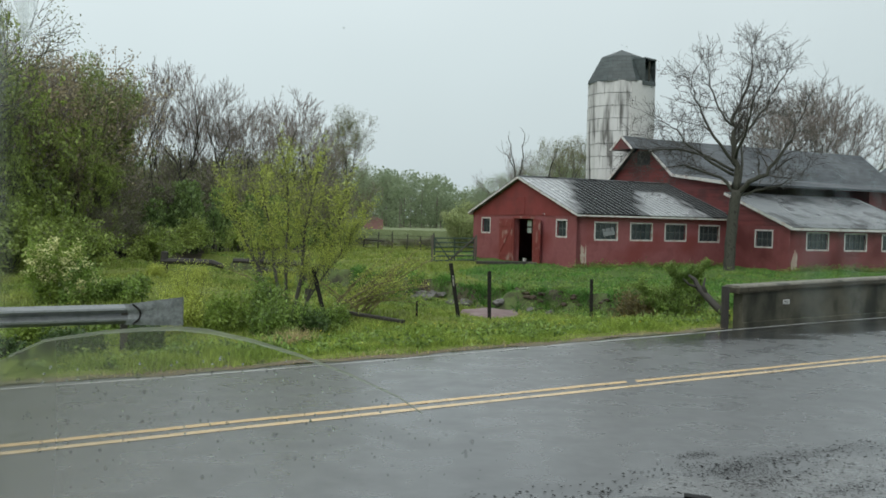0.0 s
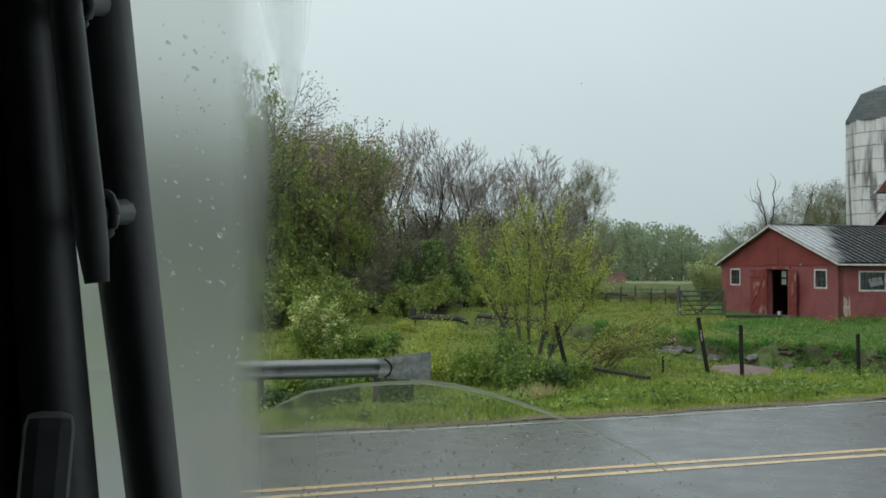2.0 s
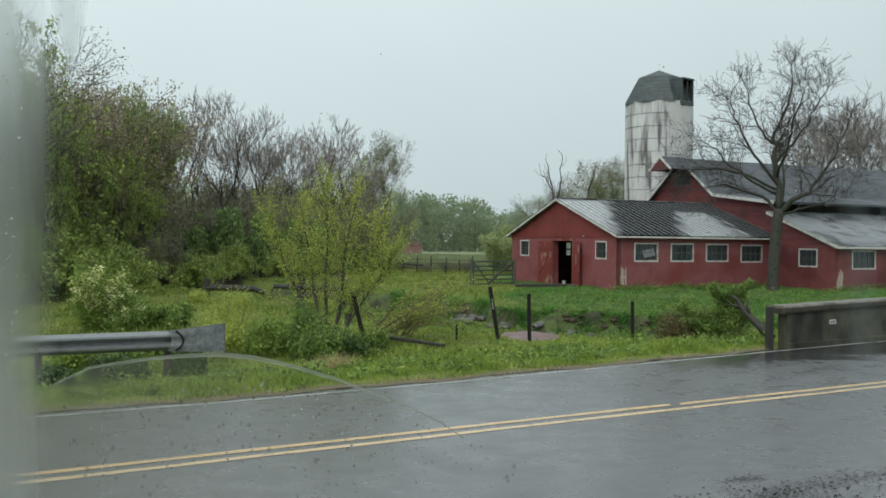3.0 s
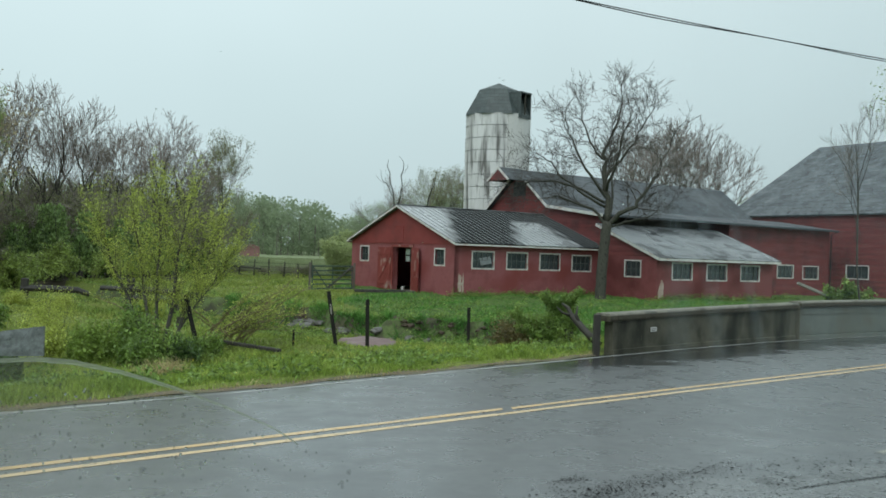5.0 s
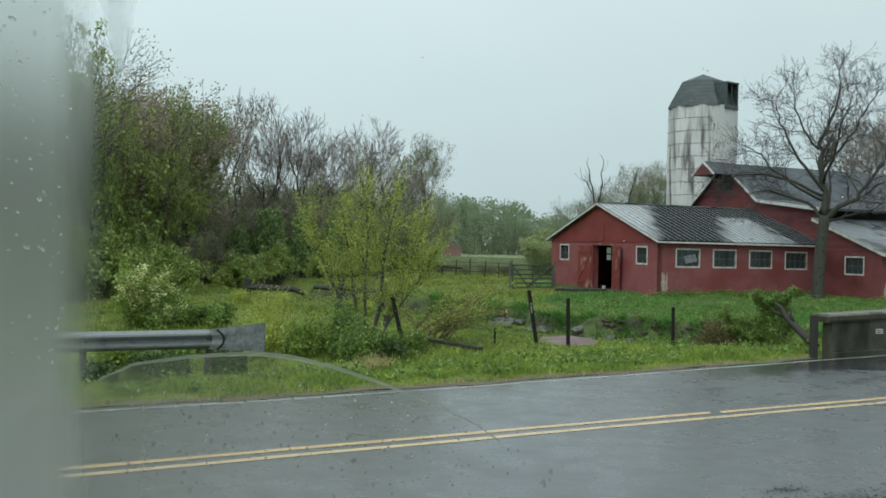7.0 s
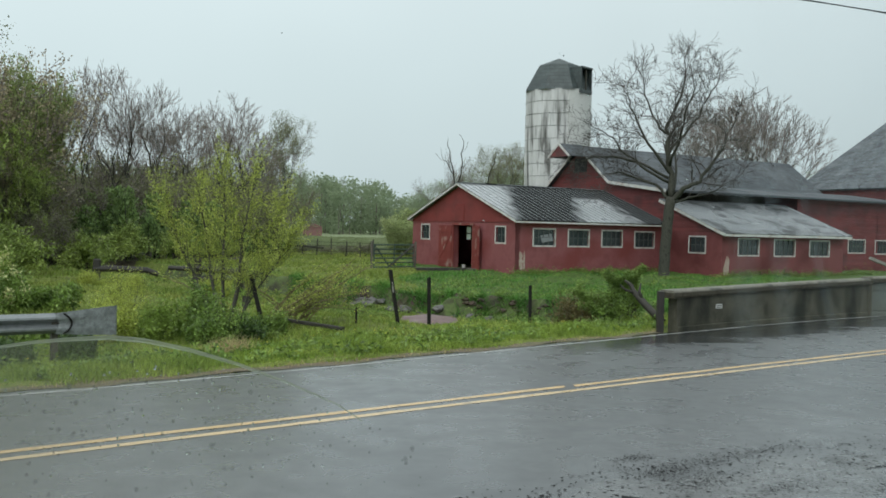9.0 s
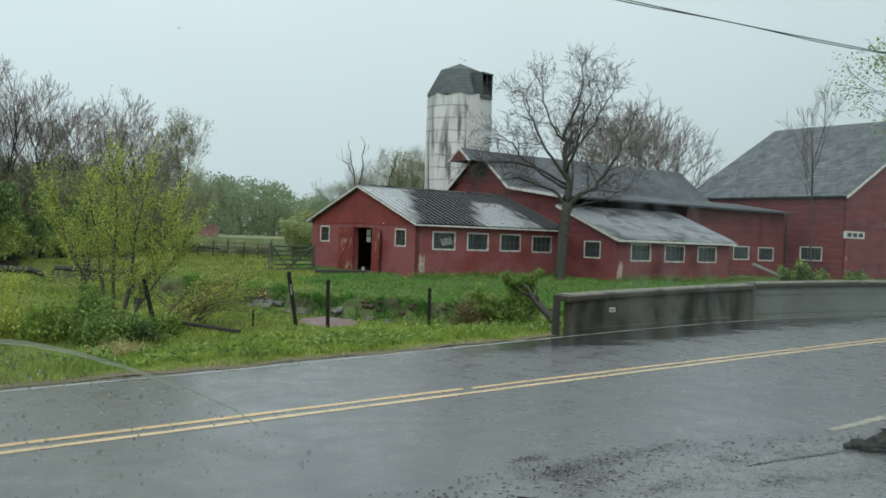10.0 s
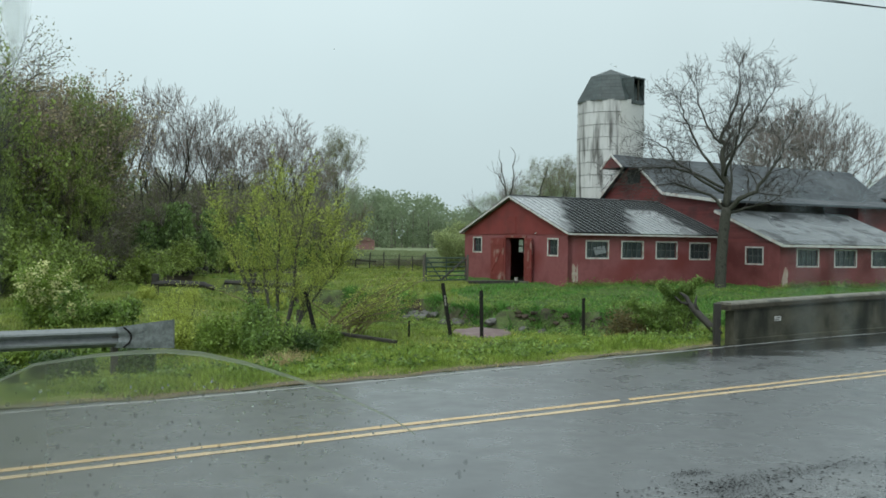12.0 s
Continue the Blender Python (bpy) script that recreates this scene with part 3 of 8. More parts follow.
# ---- mesh helpers ----
def place(ob, parent):
    if parent is not None:
        ob.parent = parent
    return ob


def link_mesh(name, verts, faces, mat, parent=None, label="", smooth=False):
    me = bpy.data.meshes.new(name)
    me.from_pydata([tuple(p) for p in verts], [], [tuple(f) for f in faces])
    me.materials.append(mat)
    if smooth:
        me.polygons.foreach_set("use_smooth", [True] * len(me.polygons))
    me.update()
    ob = place(new(name, me), parent)
    return tagged(ob, label=label)


def part(name, bm, mat, parent=None, label="", smooth=False):
    me = bpy.data.meshes.new(name)
    bm.to_mesh(me)
    bm.free()
    me.materials.append(mat)
    if smooth:
        me.polygons.foreach_set("use_smooth", [True] * len(me.polygons))
    ob = place(new(name, me), parent)
    return tagged(ob, label=label)


def soup(name, verts, n_corner, mat, parent=None, label=""):
    """Loose triangles or quads, given as an array of corners (fast)."""
    verts = np.asarray(verts, dtype=np.float32).reshape(-1, 3)
    count = len(verts) // n_corner
    me = bpy.data.meshes.new(name)
    me.vertices.add(len(verts))
    me.vertices.foreach_set("co", verts.ravel())
    me.loops.add(len(verts))
    me.loops.foreach_set("vertex_index", np.arange(len(verts), dtype=np.int32))
    me.polygons.add(count)
    me.polygons.foreach_set("loop_start", np.arange(0, len(verts), n_corner, dtype=np.int32))
    me.update(calc_edges=True)
    me.validate()
    me.materials.append(mat)
    return tagged(place(new(name, me), parent), label=label)


def empty(name, m=None):
    ob = new(name)
    ob.empty_display_size = 0.2
    if m is not None:
        ob.matrix_basis = m
    return ob


def add_box(bm, a, b, bevel=0.0):
    """A box between two corners, in bm."""
    r = bmesh.ops.create_cube(bm, size=1)
    vs = r["verts"]
    c = [(p + q) / 2 for p, q in zip(a, b)]
    s = [abs(q - p) for p, q in zip(a, b)]
    bmesh.ops.scale(bm, vec=s, verts=vs)
    bmesh.ops.translate(bm, vec=c, verts=vs)
    if bevel:
        es = list({e for v in vs for e in v.link_edges})
        bmesh.ops.bevel(bm, geom=es, offset=bevel, segments=2, affect="EDGES", profile=0.6)
    return bm


def box(a, b, bevel=0.0):
    return add_box(bmesh.new(), a, b, bevel)


def add_tube(bm, pts, radii, sides=8):
    """A tube along points with a radius at each, closed at both ends."""
    pts = [Vector(p) for p in pts]
    rings = []
    for i, p in enumerate(pts):
        d = (pts[min(i + 1, len(pts) - 1)] - pts[max(i - 1, 0)]).normalized()
        a = d.cross(Vector((0, 0, 1)) if abs(d.z) < 0.9 else Vector((1, 0, 0))).normalized()
        b = d.cross(a)
        r = radii[i] if isinstance(radii, (list, tuple)) else radii
        rings.append([bm.verts.new(p + (a * math.cos(k * math.tau / sides) + b * math.sin(k * math.tau / sides)) * r) for k in range(sides)])
    for q, s in zip(rings, rings[1:]):
        for k in range(sides):
            bm.faces.new((q[k], q[(k + 1) % sides], s[(k + 1) % sides], s[k]))
    bm.faces.new(rings[0][::-1])
    bm.faces.new(rings[-1])
    return bm


def tube(pts, radii, sides=8):
    return add_tube(bmesh.new(), pts, radii, sides)


def prism(outline, y0, y1):
    """A flat outline of (x, z) carried from y0 to y1."""
    n = len(outline)
    vs = [(x, y0, z) for x, z in outline] + [(x, y1, z) for x, z in outline]
    fs = [tuple(range(n)), tuple(range(2 * n - 1, n - 1, -1))]
    fs += [(i, i + n, (i + 1) % n + n, (i + 1) % n) for i in range(n)]
    return vs, fs


def wall_mesh(length, outline_top, holes, thick):
    """A wall along x from 0 to length, outer face at y=0, inner at y=thick, with openings (x0, x1, z0, z1) through it; outline_top: the height."""
    xs = sorted({0.0, length, *[h[0] for h in holes], *[h[1] for h in holes]})
    zs = sorted({0.0, outline_top, *[h[2] for h in holes], *[h[3] for h in holes]})
    hole = lambda i, k: any(h[0] <= (xs[i] + xs[i + 1]) / 2 <= h[1] and h[2] <= (zs[k] + zs[k + 1]) / 2 <= h[3] for h in holes)
    solid = {(i, k): not hole(i, k) for i in range(len(xs) - 1) for k in range(len(zs) - 1)}
    vs, fs = [], []

    def quad(*p):
        fs.append(tuple(range(len(vs), len(vs) + 4)))
        vs.extend(p)
    for (i, k), s in solid.items():
        if not s:
            continue
        x0, x1, z0, z1 = xs[i], xs[i + 1], zs[k], zs[k + 1]
        quad((x0, 0, z0), (x1, 0, z0), (x1, 0, z1), (x0, 0, z1))
        quad((x1, thick, z0), (x0, thick, z0), (x0, thick, z1), (x1, thick, z1))
        if not solid.get((i - 1, k), False):
            quad((x0, thick, z0), (x0, 0, z0), (x0, 0, z1), (x0, thick, z1))
        if not solid.get((i + 1, k), False):
            quad((x1, 0, z0), (x1, thick, z0), (x1, thick, z1), (x1, 0, z1))
        if not solid.get((i, k - 1), False):
            quad((x0, thick, z0), (x1, thick, z0), (x1, 0, z0), (x0, 0, z0))
        if not solid.get((i, k + 1), False):
            quad((x0, 0, z1), (x1, 0, z1), (x1, thick, z1), (x0, thick, z1))
    return vs, fs


# ---- the lie of the land ----
YELLOW = np.polyfit([-3.8, -2.25, 0.05, 3.2, 7.3, 11.4, 15.0], [8.1, 9.2, 10.5, 12.5, 15.15, 17.85, 19.8], 2)
WHITE = np.polyfit([-5.0, -3.6, -1.5, 0.05, 2.15, 4.5, 6.1, 13.2, 20.4], [10.6, 11.55, 13.15, 14.2, 15.6, 17.4, 18.7, 23.65, 26.7], 3)


def along(poly, x, lo=-6.0, hi=21.0):
    """Height of a line in plan at x, straight past its ends."""
    x = np.asarray(x, dtype=float)
    xc = np.clip(x, lo, hi)
    return np.polyval(poly, xc) + np.polyval(np.polyder(poly), xc) * (x - xc)


CREEK = [(-16, 47), (-8, 41), (-2, 33.5), (1.5, 30.3), (5, 29), (9, 27), (12.5, 23.5), (16, 17), (20, 8), (26, -6)]


def creek_distance(x, y, sides=False):
    best, near = np.full(np.shape(x), 1e9), np.zeros(np.shape(x), dtype=bool)
    for (ax, ay), (bx, by) in zip(CREEK, CREEK[1:]):
        dx, dy = bx - ax, by - ay
        t = np.clip(((x - ax) * dx + (y - ay) * dy) / (dx * dx + dy * dy), 0, 1)
        dist = np.hypot(x - ax - t * dx, y - ay - t * dy)
        side = dx * (y - ay) - dy * (x - ax) < 0
        near = np.where(dist < best, side, near)
        best = np.minimum(best, dist)
    return (best, near) if sides else best


def land(x, y):
    x, y = np.asarray(x, dtype=float), np.asarray(y, dtype=float)
    past = y - along(WHITE, x)
    z = np.where(past > 0.6, 0.03, -0.06)
    z = z - 0.34 * np.clip((past - 1.5) / 4, 0, 1) * np.clip((44 - y) / 10, 0, 1)
    d, near = creek_distance(x, y, True)
    wob = 0.5 * np.sin(x * 1.7 + y * 0.6) + 0.35 * np.sin(x * 0.9 - y * 2.1) + 0.22 * np.sin(x * 4.3 + y * 1.1) + 0.18 * np.sin(y * 3.7 - x * 2.9 + 1)
    dip = np.clip((2.5 + wob - d) / 0.6, 0, 1)
    gentle = np.clip((7.5 - d) / 6.0, 0, 1) * np.clip((past - 2.5) / 5, 0, 1) * np.clip((46 - y) / 12, 0, 1)
    dip = np.where(near, np.maximum(dip * np.clip((past - 2) / 4, 0, 1), 0.85 * gentle), dip)
    z = z - 0.66 * dip * dip * (3 - 2 * dip) * (past > 0.8) * np.clip((60 - y) / 15, 0, 1)
    z = z - 0.26 * np.exp(-((x - 1.5) / 1.1) ** 2 - ((y - 25.8) / 2.0) ** 2)
    bumpy = 0.05 * np.sin(x * 1.3 + 0.4 * y) * np.sin(y * 1.1) + 0.03 * np.sin(x * 3.1 - y * 1.9)
    z = z + bumpy * np.clip((past - 0.4) / 1.5, 0, 1)
    return z


def beyond_creek(x, y):
    """The yard side of the creek, before the barns."""
    return ~creek_distance(x, y, True)[1] & (x > 1.5 + 0.8 * np.sin(y * 0.6)) & (y < 62) & (y > 20)


def wooded(x, y):
    """The floor of the wood on the west side."""
    az, d = np.degrees(np.arctan2(x, np.maximum(y, 1e-3))), np.hypot(x, y)
    return (az < -8.5) & (d > 46 + 0.75 * np.clip(az + 20, 0, 20) + 1.2 * np.sin(az * 1.7)) & (d < 130) & (y > 0)


def axis(fine_lo, fine_hi, step, far):
    fine = list(np.arange(fine_lo, fine_hi + 1e-6, step))
    out, s, p = [], step, fine_hi
    while p < far:
        s *= 1.25
        p += s
        out.append(p)
    back, s, p = [], step, fine_lo
    while p > -far:
        s *= 1.25
        p -= s
        back.append(p)
    return np.array(back[::-1] + fine + out)


def build_ground():
    gx, gy = axis(-24, 32, 0.25, 1800), axis(8, 56, 0.25, 1800)
    X, Y = np.meshgrid(gx, gy)
    Z = land(X, Y)
    nx, ny = len(gx), len(gy)
    idx = np.arange(nx * ny).reshape(ny, nx)
    quads = np.stack([idx[:-1, :-1], idx[:-1, 1:], idx[1:, 1:], idx[1:, :-1]], -1).reshape(-1, 4)
    me = bpy.data.meshes.new("ground")
    me.from_pydata(np.stack([X, Y, Z], -1).reshape(-1, 3).tolist(), [], quads.tolist())
    me.materials.append(M["soil"])
    me.materials.append(M["bank"])
    for kind in ("soil_yard", "litter", "meadow_far"):
        me.materials.append(M[kind])
    cx, cy = X.reshape(-1)[quads].mean(1), Y.reshape(-1)[quads].mean(1)
    zz = Z.reshape(-1)[quads]
    steep = (zz.max(1) - zz.min(1) > 0.09) & (cy > 20) & (cy < 46) & ~creek_distance(cx, cy, True)[1]
    lush = ~steep & beyond_creek(cx, cy)
    index = steep.astype(np.int32) + 2 * lush.astype(np.int32)
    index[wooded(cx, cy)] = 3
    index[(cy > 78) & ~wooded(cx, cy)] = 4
    me.polygons.foreach_set("material_index", index)
    me.polygons.foreach_set("use_smooth", np.ones(len(quads), dtype=bool))
    tagged(new("ground", me), "rough green pasture and verge with an eroded creek bank", "ground", kind="structure")


build_ground()


def strip(name, x0, x1, lower, upper, z, mat, label, category, step=0.5, wobble=0.0, kind="structure"):
    """A long sheet between two lines in plan, with a skirt down to the soil."""
    xs = np.arange(x0, x1 + 1e-6, step)
    lo, hi = lower(xs), upper(xs)
    if wobble:
        lo = lo + wobble * (np.sin(xs * 2.3) + 0.6 * np.sin(xs * 5.9 + 1)) * 0.5
        hi = hi + wobble * (np.sin(xs * 3.1 + 2) + 0.6 * np.sin(xs * 7.3)) * 0.5
    n = len(xs)
    vs = [(x, y, z) for x, y in zip(xs, lo)] + [(x, y, z) for x, y in zip(xs, hi)]
    fs = [(i, i + 1, n + i + 1, n + i) for i in range(n - 1)]
    ob = link_mesh(name, vs, fs, mat)
    tagged(ob, label, category, kind=kind)
    return ob


NORMAL = 1 / math.cos(math.atan(0.63))   # plan offset of a line per metre across the road
strip("road", -60, 90, lambda x: along(YELLOW, x) - 6.2 * NORMAL, lambda x: along(WHITE, x) + 0.28, 0.0, M["asphalt"],
      "wet grey asphalt two-lane country road", "road", wobble=0.06)
for k, x0, x1 in ((-0.36, -60, 90), (-0.08, -60, 2.54), (-0.1, 2.66, 90)):   # the far line was repainted with a short gap
    strip("trim", x0, x1, lambda x, k=k: along(YELLOW, x) + k * NORMAL, lambda x, k=k: along(YELLOW, x) + (k + 0.115) * NORMAL, 0.004, M["yellow_worn" if k < -0.3 else "yellow"],
          "solid yellow centre line painted on wet asphalt", "road marking", step=0.12, wobble=0.012)
strip("trim", -60, 90, lambda x: along(WHITE, x) - 0.05, lambda x: along(WHITE, x) + 0.05, 0.004, M["white_line"],
      "worn white edge line along the grass verge", "road marking", wobble=0.02)
strip("trim", 6.3, 70, lambda x: along(YELLOW, x) - 4.36 * NORMAL, lambda x: along(YELLOW, x) - 4.23 * NORMAL, 0.004, M["old_line"],
      "worn white edge line beside the gravel", "road marking", wobble=0.02)
strip("pavement", -60, 90, lambda x: x * 0 - 40, lambda x: along(YELLOW, x) - (4.0 + 1.0 * np.clip((x - 5.3) / 1.2, 0, 1)) * NORMAL + 0.25 * np.sin(x * 0.9), 0.006, M["gravel"],
      "broken wet gravel pull-off beside the road", "gravel shoulder", step=0.25, wobble=0.35)


strip("verge_dirt", -60, 6.0, lambda x: along(WHITE, x) + 0.23, lambda x: along(WHITE, x) + 1.0, 0.0065, M["dirt"],
      "strip of reddish dirt and dead grass beside the road", "dirt", step=0.1, wobble=0.2)


def pebbles():
    rng = np.random.default_rng(4)
    out = []
    ico = [(0, 0, 1), (1, 0, 0.2), (0.3, 0.95, 0.1), (-0.8, 0.6, 0.15), (-0.8, -0.6, 0.1), (0.3, -0.95, 0.2)]
    tris = [(0, 1, 2), (0, 2, 3), (0, 3, 4), (0, 4, 5), (0, 5, 1)]
    lot = []

    def edge(x):
        """Where the loose stones begin, towards the road."""
        return np.interp(x, (0, 1.5, 2.5, 3.3, 4.4, 5.9, 7.5, 10), (6.9, 7.7, 8.35, 8.7, 9.25, 9.4, 10.0, 11.2))
    # single stones, thinning towards the road
    for x in rng.uniform(0.2, 9.0, 1700):
        lot.append((x, edge(x) - rng.gamma(2.2, 0.42), rng.uniform(0.005, 0.017)))
    # drifts of fine stones: centre, spread along and across the drift, count
    drifts = [(2.55, 7.8, 0.22, 0.14, 800), (2.72, 7.45, 0.3, 0.12, 900), (3.3, 7.25, 0.35, 0.08, 600), (4.46, 7.4, 0.3, 0.12, 900), (3.8, 7.7, 0.6, 0.2, 600), (5.4, 7.6, 0.5, 0.15, 800), (6.4, 8.0, 0.5, 0.2, 800), (2.4, 8.3, 0.15, 0.06, 250), (7.3, 8.5, 0.6, 0.2, 1000)]
    for k in range(16):
        f = k / 15
        drifts.append((2.75 + 1.8 * f, 8.02 + 0.98 * f, 0.24, 0.1, 90 - 4 * k))      # long drift beside the wheel track
    for k in range(8):
        f = k / 7
        drifts.append((4.58 + 1.1 * f, 8.0 + 0.42 * f, 0.08, 0.012, 90))                # grit in a crack
    for cx, cy, a, b, count in drifts:
        for u_, v_ in rng.normal(0, 1, (count, 2)):
            lot.append((cx + 0.87 * a * u_ - 0.49 * b * v_, cy + 0.49 * a * u_ + 0.87 * b * v_, rng.uniform(0.003, 0.008)))
    for x in rng.uniform(-5, 9, 25):
        lot.append((x, float(along(YELLOW, x)) + rng.uniform(-4, 3), rng.uniform(0.005, 0.01)))
    for x, y, s in lot:
        a = rng.uniform(0, 6.28)
        pts = [(x + s * (px * math.cos(a) - py * math.sin(a)) * rng.uniform(0.7, 1.3), y + s * (px * math.sin(a) + py * math.cos(a)), 0.0062 + s * pz * 0.32) for px, py, pz in ico]
        for t in tris:
            out += [pts[i] for i in t]
    tagged(soup("pebbles", out, 3, M["stone"]), "loose dark wet pebbles scattered over the road edge", "pebbles", kind="stuff")


pebbles()


def broken_edge():
    """A ragged lump of broken asphalt and soil at the shoulder."""
    bm = bmesh.new()
    rng = random.Random(5)
    for k in range(2400):
        t = rng.random() * 5.5
        off = rng.random() * min(0.95, 0.25 + t)
        if off > 0.3 + 0.12 * math.sin(t * 5) and rng.random() < 0.72:
            continue
        x, y = 5.95 + 0.83 * t + 0.55 * off, 8.62 + 0.55 * t - 0.83 * off
        s = (0.01 + 0.04 * rng.random() ** 2) * (1.3 if off < 0.3 else 0.8)
        r = bmesh.ops.create_icosphere(bm, subdivisions=1, radius=s)
        turn = Matrix.Rotation(rng.uniform(0, 6.28), 3, "Z")
        wide, deep = rng.uniform(1.0, 2.0), rng.uniform(0.7, 1.3)
        for v in r["verts"]:
            v.co = turn @ Vector((v.co.x * wide * rng.uniform(0.8, 1.2), v.co.y * deep * rng.uniform(0.8, 1.2), v.co.z * rng.uniform(0.5, 0.9))) + Vector((x, y, 0.01 + s * 0.3 + 0.05 * rng.random() * max(0.0, 1 - abs(off - 0.25) / 0.3)))
    tagged(part("rubble", bm, M["rubble"]), "ragged heap of broken asphalt and wet soil at the shoulder", "rubble", kind="stuff")


broken_edge()

# mud bar and stones in the creek
vs, fs = [], []
for i in range(32):
    a = i * math.tau / 32
    vs.append((1.62 + 0.98 * math.cos(a) * (1 + 0.12 * math.sin(3 * a) + 0.1 * math.sin(7 * a + 1)), 29.3 + 2.2 * math.sin(a) * (1 + 0.1 * math.cos(2 * a)), -1.0))
for i in range(32):
    a = i * math.tau / 32
    vs.append((1.62 + 0.8 * math.cos(a) * (1 + 0.12 * math.sin(3 * a) + 0.1 * math.sin(7 * a + 1)), 29.3 + 1.9 * math.sin(a) * (1 + 0.1 * math.cos(2 * a)), -0.84 + 0.02 * math.sin(5 * a)))
vs.append((1.62, 29.3, -0.81))
fs = [(32 + i, 32 + (i + 1) % 32, 64) for i in range(32)] + [(i, (i + 1) % 32, 32 + (i + 1) % 32, 32 + i) for i in range(32)]
tagged(link_mesh("mud_bar", vs, fs, M["mud"], smooth=True), "reddish bar of wet mud in the creek bed", "mud", kind="structure")


def bank_clods():
    """Lumps of bare earth and roots on the eroded face of the far bank."""
    rng = random.Random(17)
    bm = bmesh.new()
    faces = [((2.0, 33.6), (3.3, 31.6), 20), ((2.9, 31.7), (4.0, 31.4), 26), ((4.2, 31.9), (5.8, 31.3), 24), ((-1.2, 36.0), (0.2, 35.0), 26), ((6.6, 30.6), (8.2, 29.4), 18)]
    for (ax, ay), (bx, by), n in faces:
        for _ in range(n):
            t = rng.random()
            x, y = ax + (bx - ax) * t + rng.gauss(0, 0.12), ay + (by - ay) * t + rng.gauss(0, 0.16)
            s = rng.uniform(0.06, 0.16)
            r = bmesh.ops.create_icosphere(bm, subdivisions=1, radius=s)
            z = float(land(x, y))
            for v in r["verts"]:
                v.co = Vector((v.co.x * rng.uniform(1.0, 1.7), v.co.y, v.co.z * rng.uniform(0.35, 0.7))) + Vector((x, y, z - s * 0.3))
    tagged(part("bank_earth", bm, M["clod"]), "dark bare earth lumps on the eroded creek bank", "earth", kind="stuff")


bank_clods()


def rock(x, y, s, seed, flat=0.6):
    rng = random.Random(seed)
    bm = bmesh.new()
    bmesh.ops.create_icosphere(bm, subdivisions=2, radius=1)
    for v in bm.verts:
        q = v.co.copy()
        f = 0.75 + 0.5 * noise.noise(q * 1.3 + Vector((seed * 3.1, 0, 0)))
        v.co = Vector((q.x * s * f * rng.uniform(0.95, 1.1), q.y * s * f, q.z * s * flat * f))
    ob = part("rock", bm, M["rock"])
    ob.location = (x, y, float(land(x, y)) + s * flat * 0.35)
    ob.rotation_euler = (0, 0, rng.uniform(0, 6))
    return tagged(ob, "grey boulder lying in the muddy creek bank", "rock", "boulders in the creek")


for k, (x, y, s) in enumerate([(-0.62, 35.4, 0.42), (-0.3, 35.3, 0.4), (0.02, 35.2, 0.34), (-0.5, 34.6, 0.36), (0.88, 33.3, 0.42), (0.4, 33.7, 0.3), (2.02, 31.6, 0.3), (3.15, 31.2, 0.28), (2.5, 31.4, 0.2), (-0.95, 35.0, 0.3), (1.4, 32.6, 0.22), (3.7, 30.8, 0.22)]):
    rock(x, y, s, k, 0.55)

# ---- barn yard frame: u along the long walls, v along the gables ----
YARD = Matrix(((0.8854, -0.4648, 0, 6.43), (0.4648, 0.8854, 0, 43.53), (0, 0, 1, 0), (0, 0, 0, 1)))
SIDE = Matrix.Rotation(radians(-90), 4, "Z")     # wall facing -u: x runs towards -v


def window(parent, m, w, h, cols, rows, label="", tilt=False):
    """A window in an opening: m puts x along the wall, y inwards, z up, at the lower corner. Sub-parts: pane, muntins."""
    f = 0.075
    bm = bmesh.new()
    add_box(bm, (-f, -0.03, -f), (w + f, 0.06, 0), 0.008)
    add_box(bm, (-f, -0.03, h), (w + f, 0.06, h + f), 0.008)
    add_box(bm, (-f, -0.028, 0), (0, 0.06, h))
    add_box(bm, (w, -0.028, 0), (w + f, 0.06, h))
    ob = part("window", bm, M["white_trim"], parent, label or "small white-framed barn window with dark panes")
    ob.matrix_basis = m
    bar = None
    for i in range(1, cols):
        if bar is None:
            bar = part("glazing_bar", box((-0.011, 0.04, 0), (0.011, 0.07, h)), M["glazing"], ob, "thin grey glazing bar")
            bar.location.x = w / cols
        else:
            place(new("glazing_bar", bar.data), ob).location.x = w * i / cols
    for k in range(1, rows):
        part("glazing_bar", box((0, 0.037, -0.011), (w, 0.073, 0.011)), M["glazing"], ob, "thin grey glazing bar").location.z = h * k / rows
    pane = None
    for i in range(cols):
        for k in range(rows):
            if pane is None:
                pane = part("pane", box((0.0, 0.08, 0.0), (w / cols - 0.004, 0.088, h / rows - 0.004)), M["pane"], ob, "dusty dark glass")
                p = pane
            else:
                p = place(new("pane", pane.data), ob)
            p.location = (w * i / cols + 0.002, 0, h * k / rows + 0.002)
    if tilt:
        bm = box((w * 0.42, -0.02, 0.04), (w * 0.95, 0.0, h * 0.62))
        s = part("sash", bm, M["galvanised"], ob, "hopper sash hanging open with torn plastic")
        s.rotation_euler = (radians(-14), radians(-9), 0)
    return ob


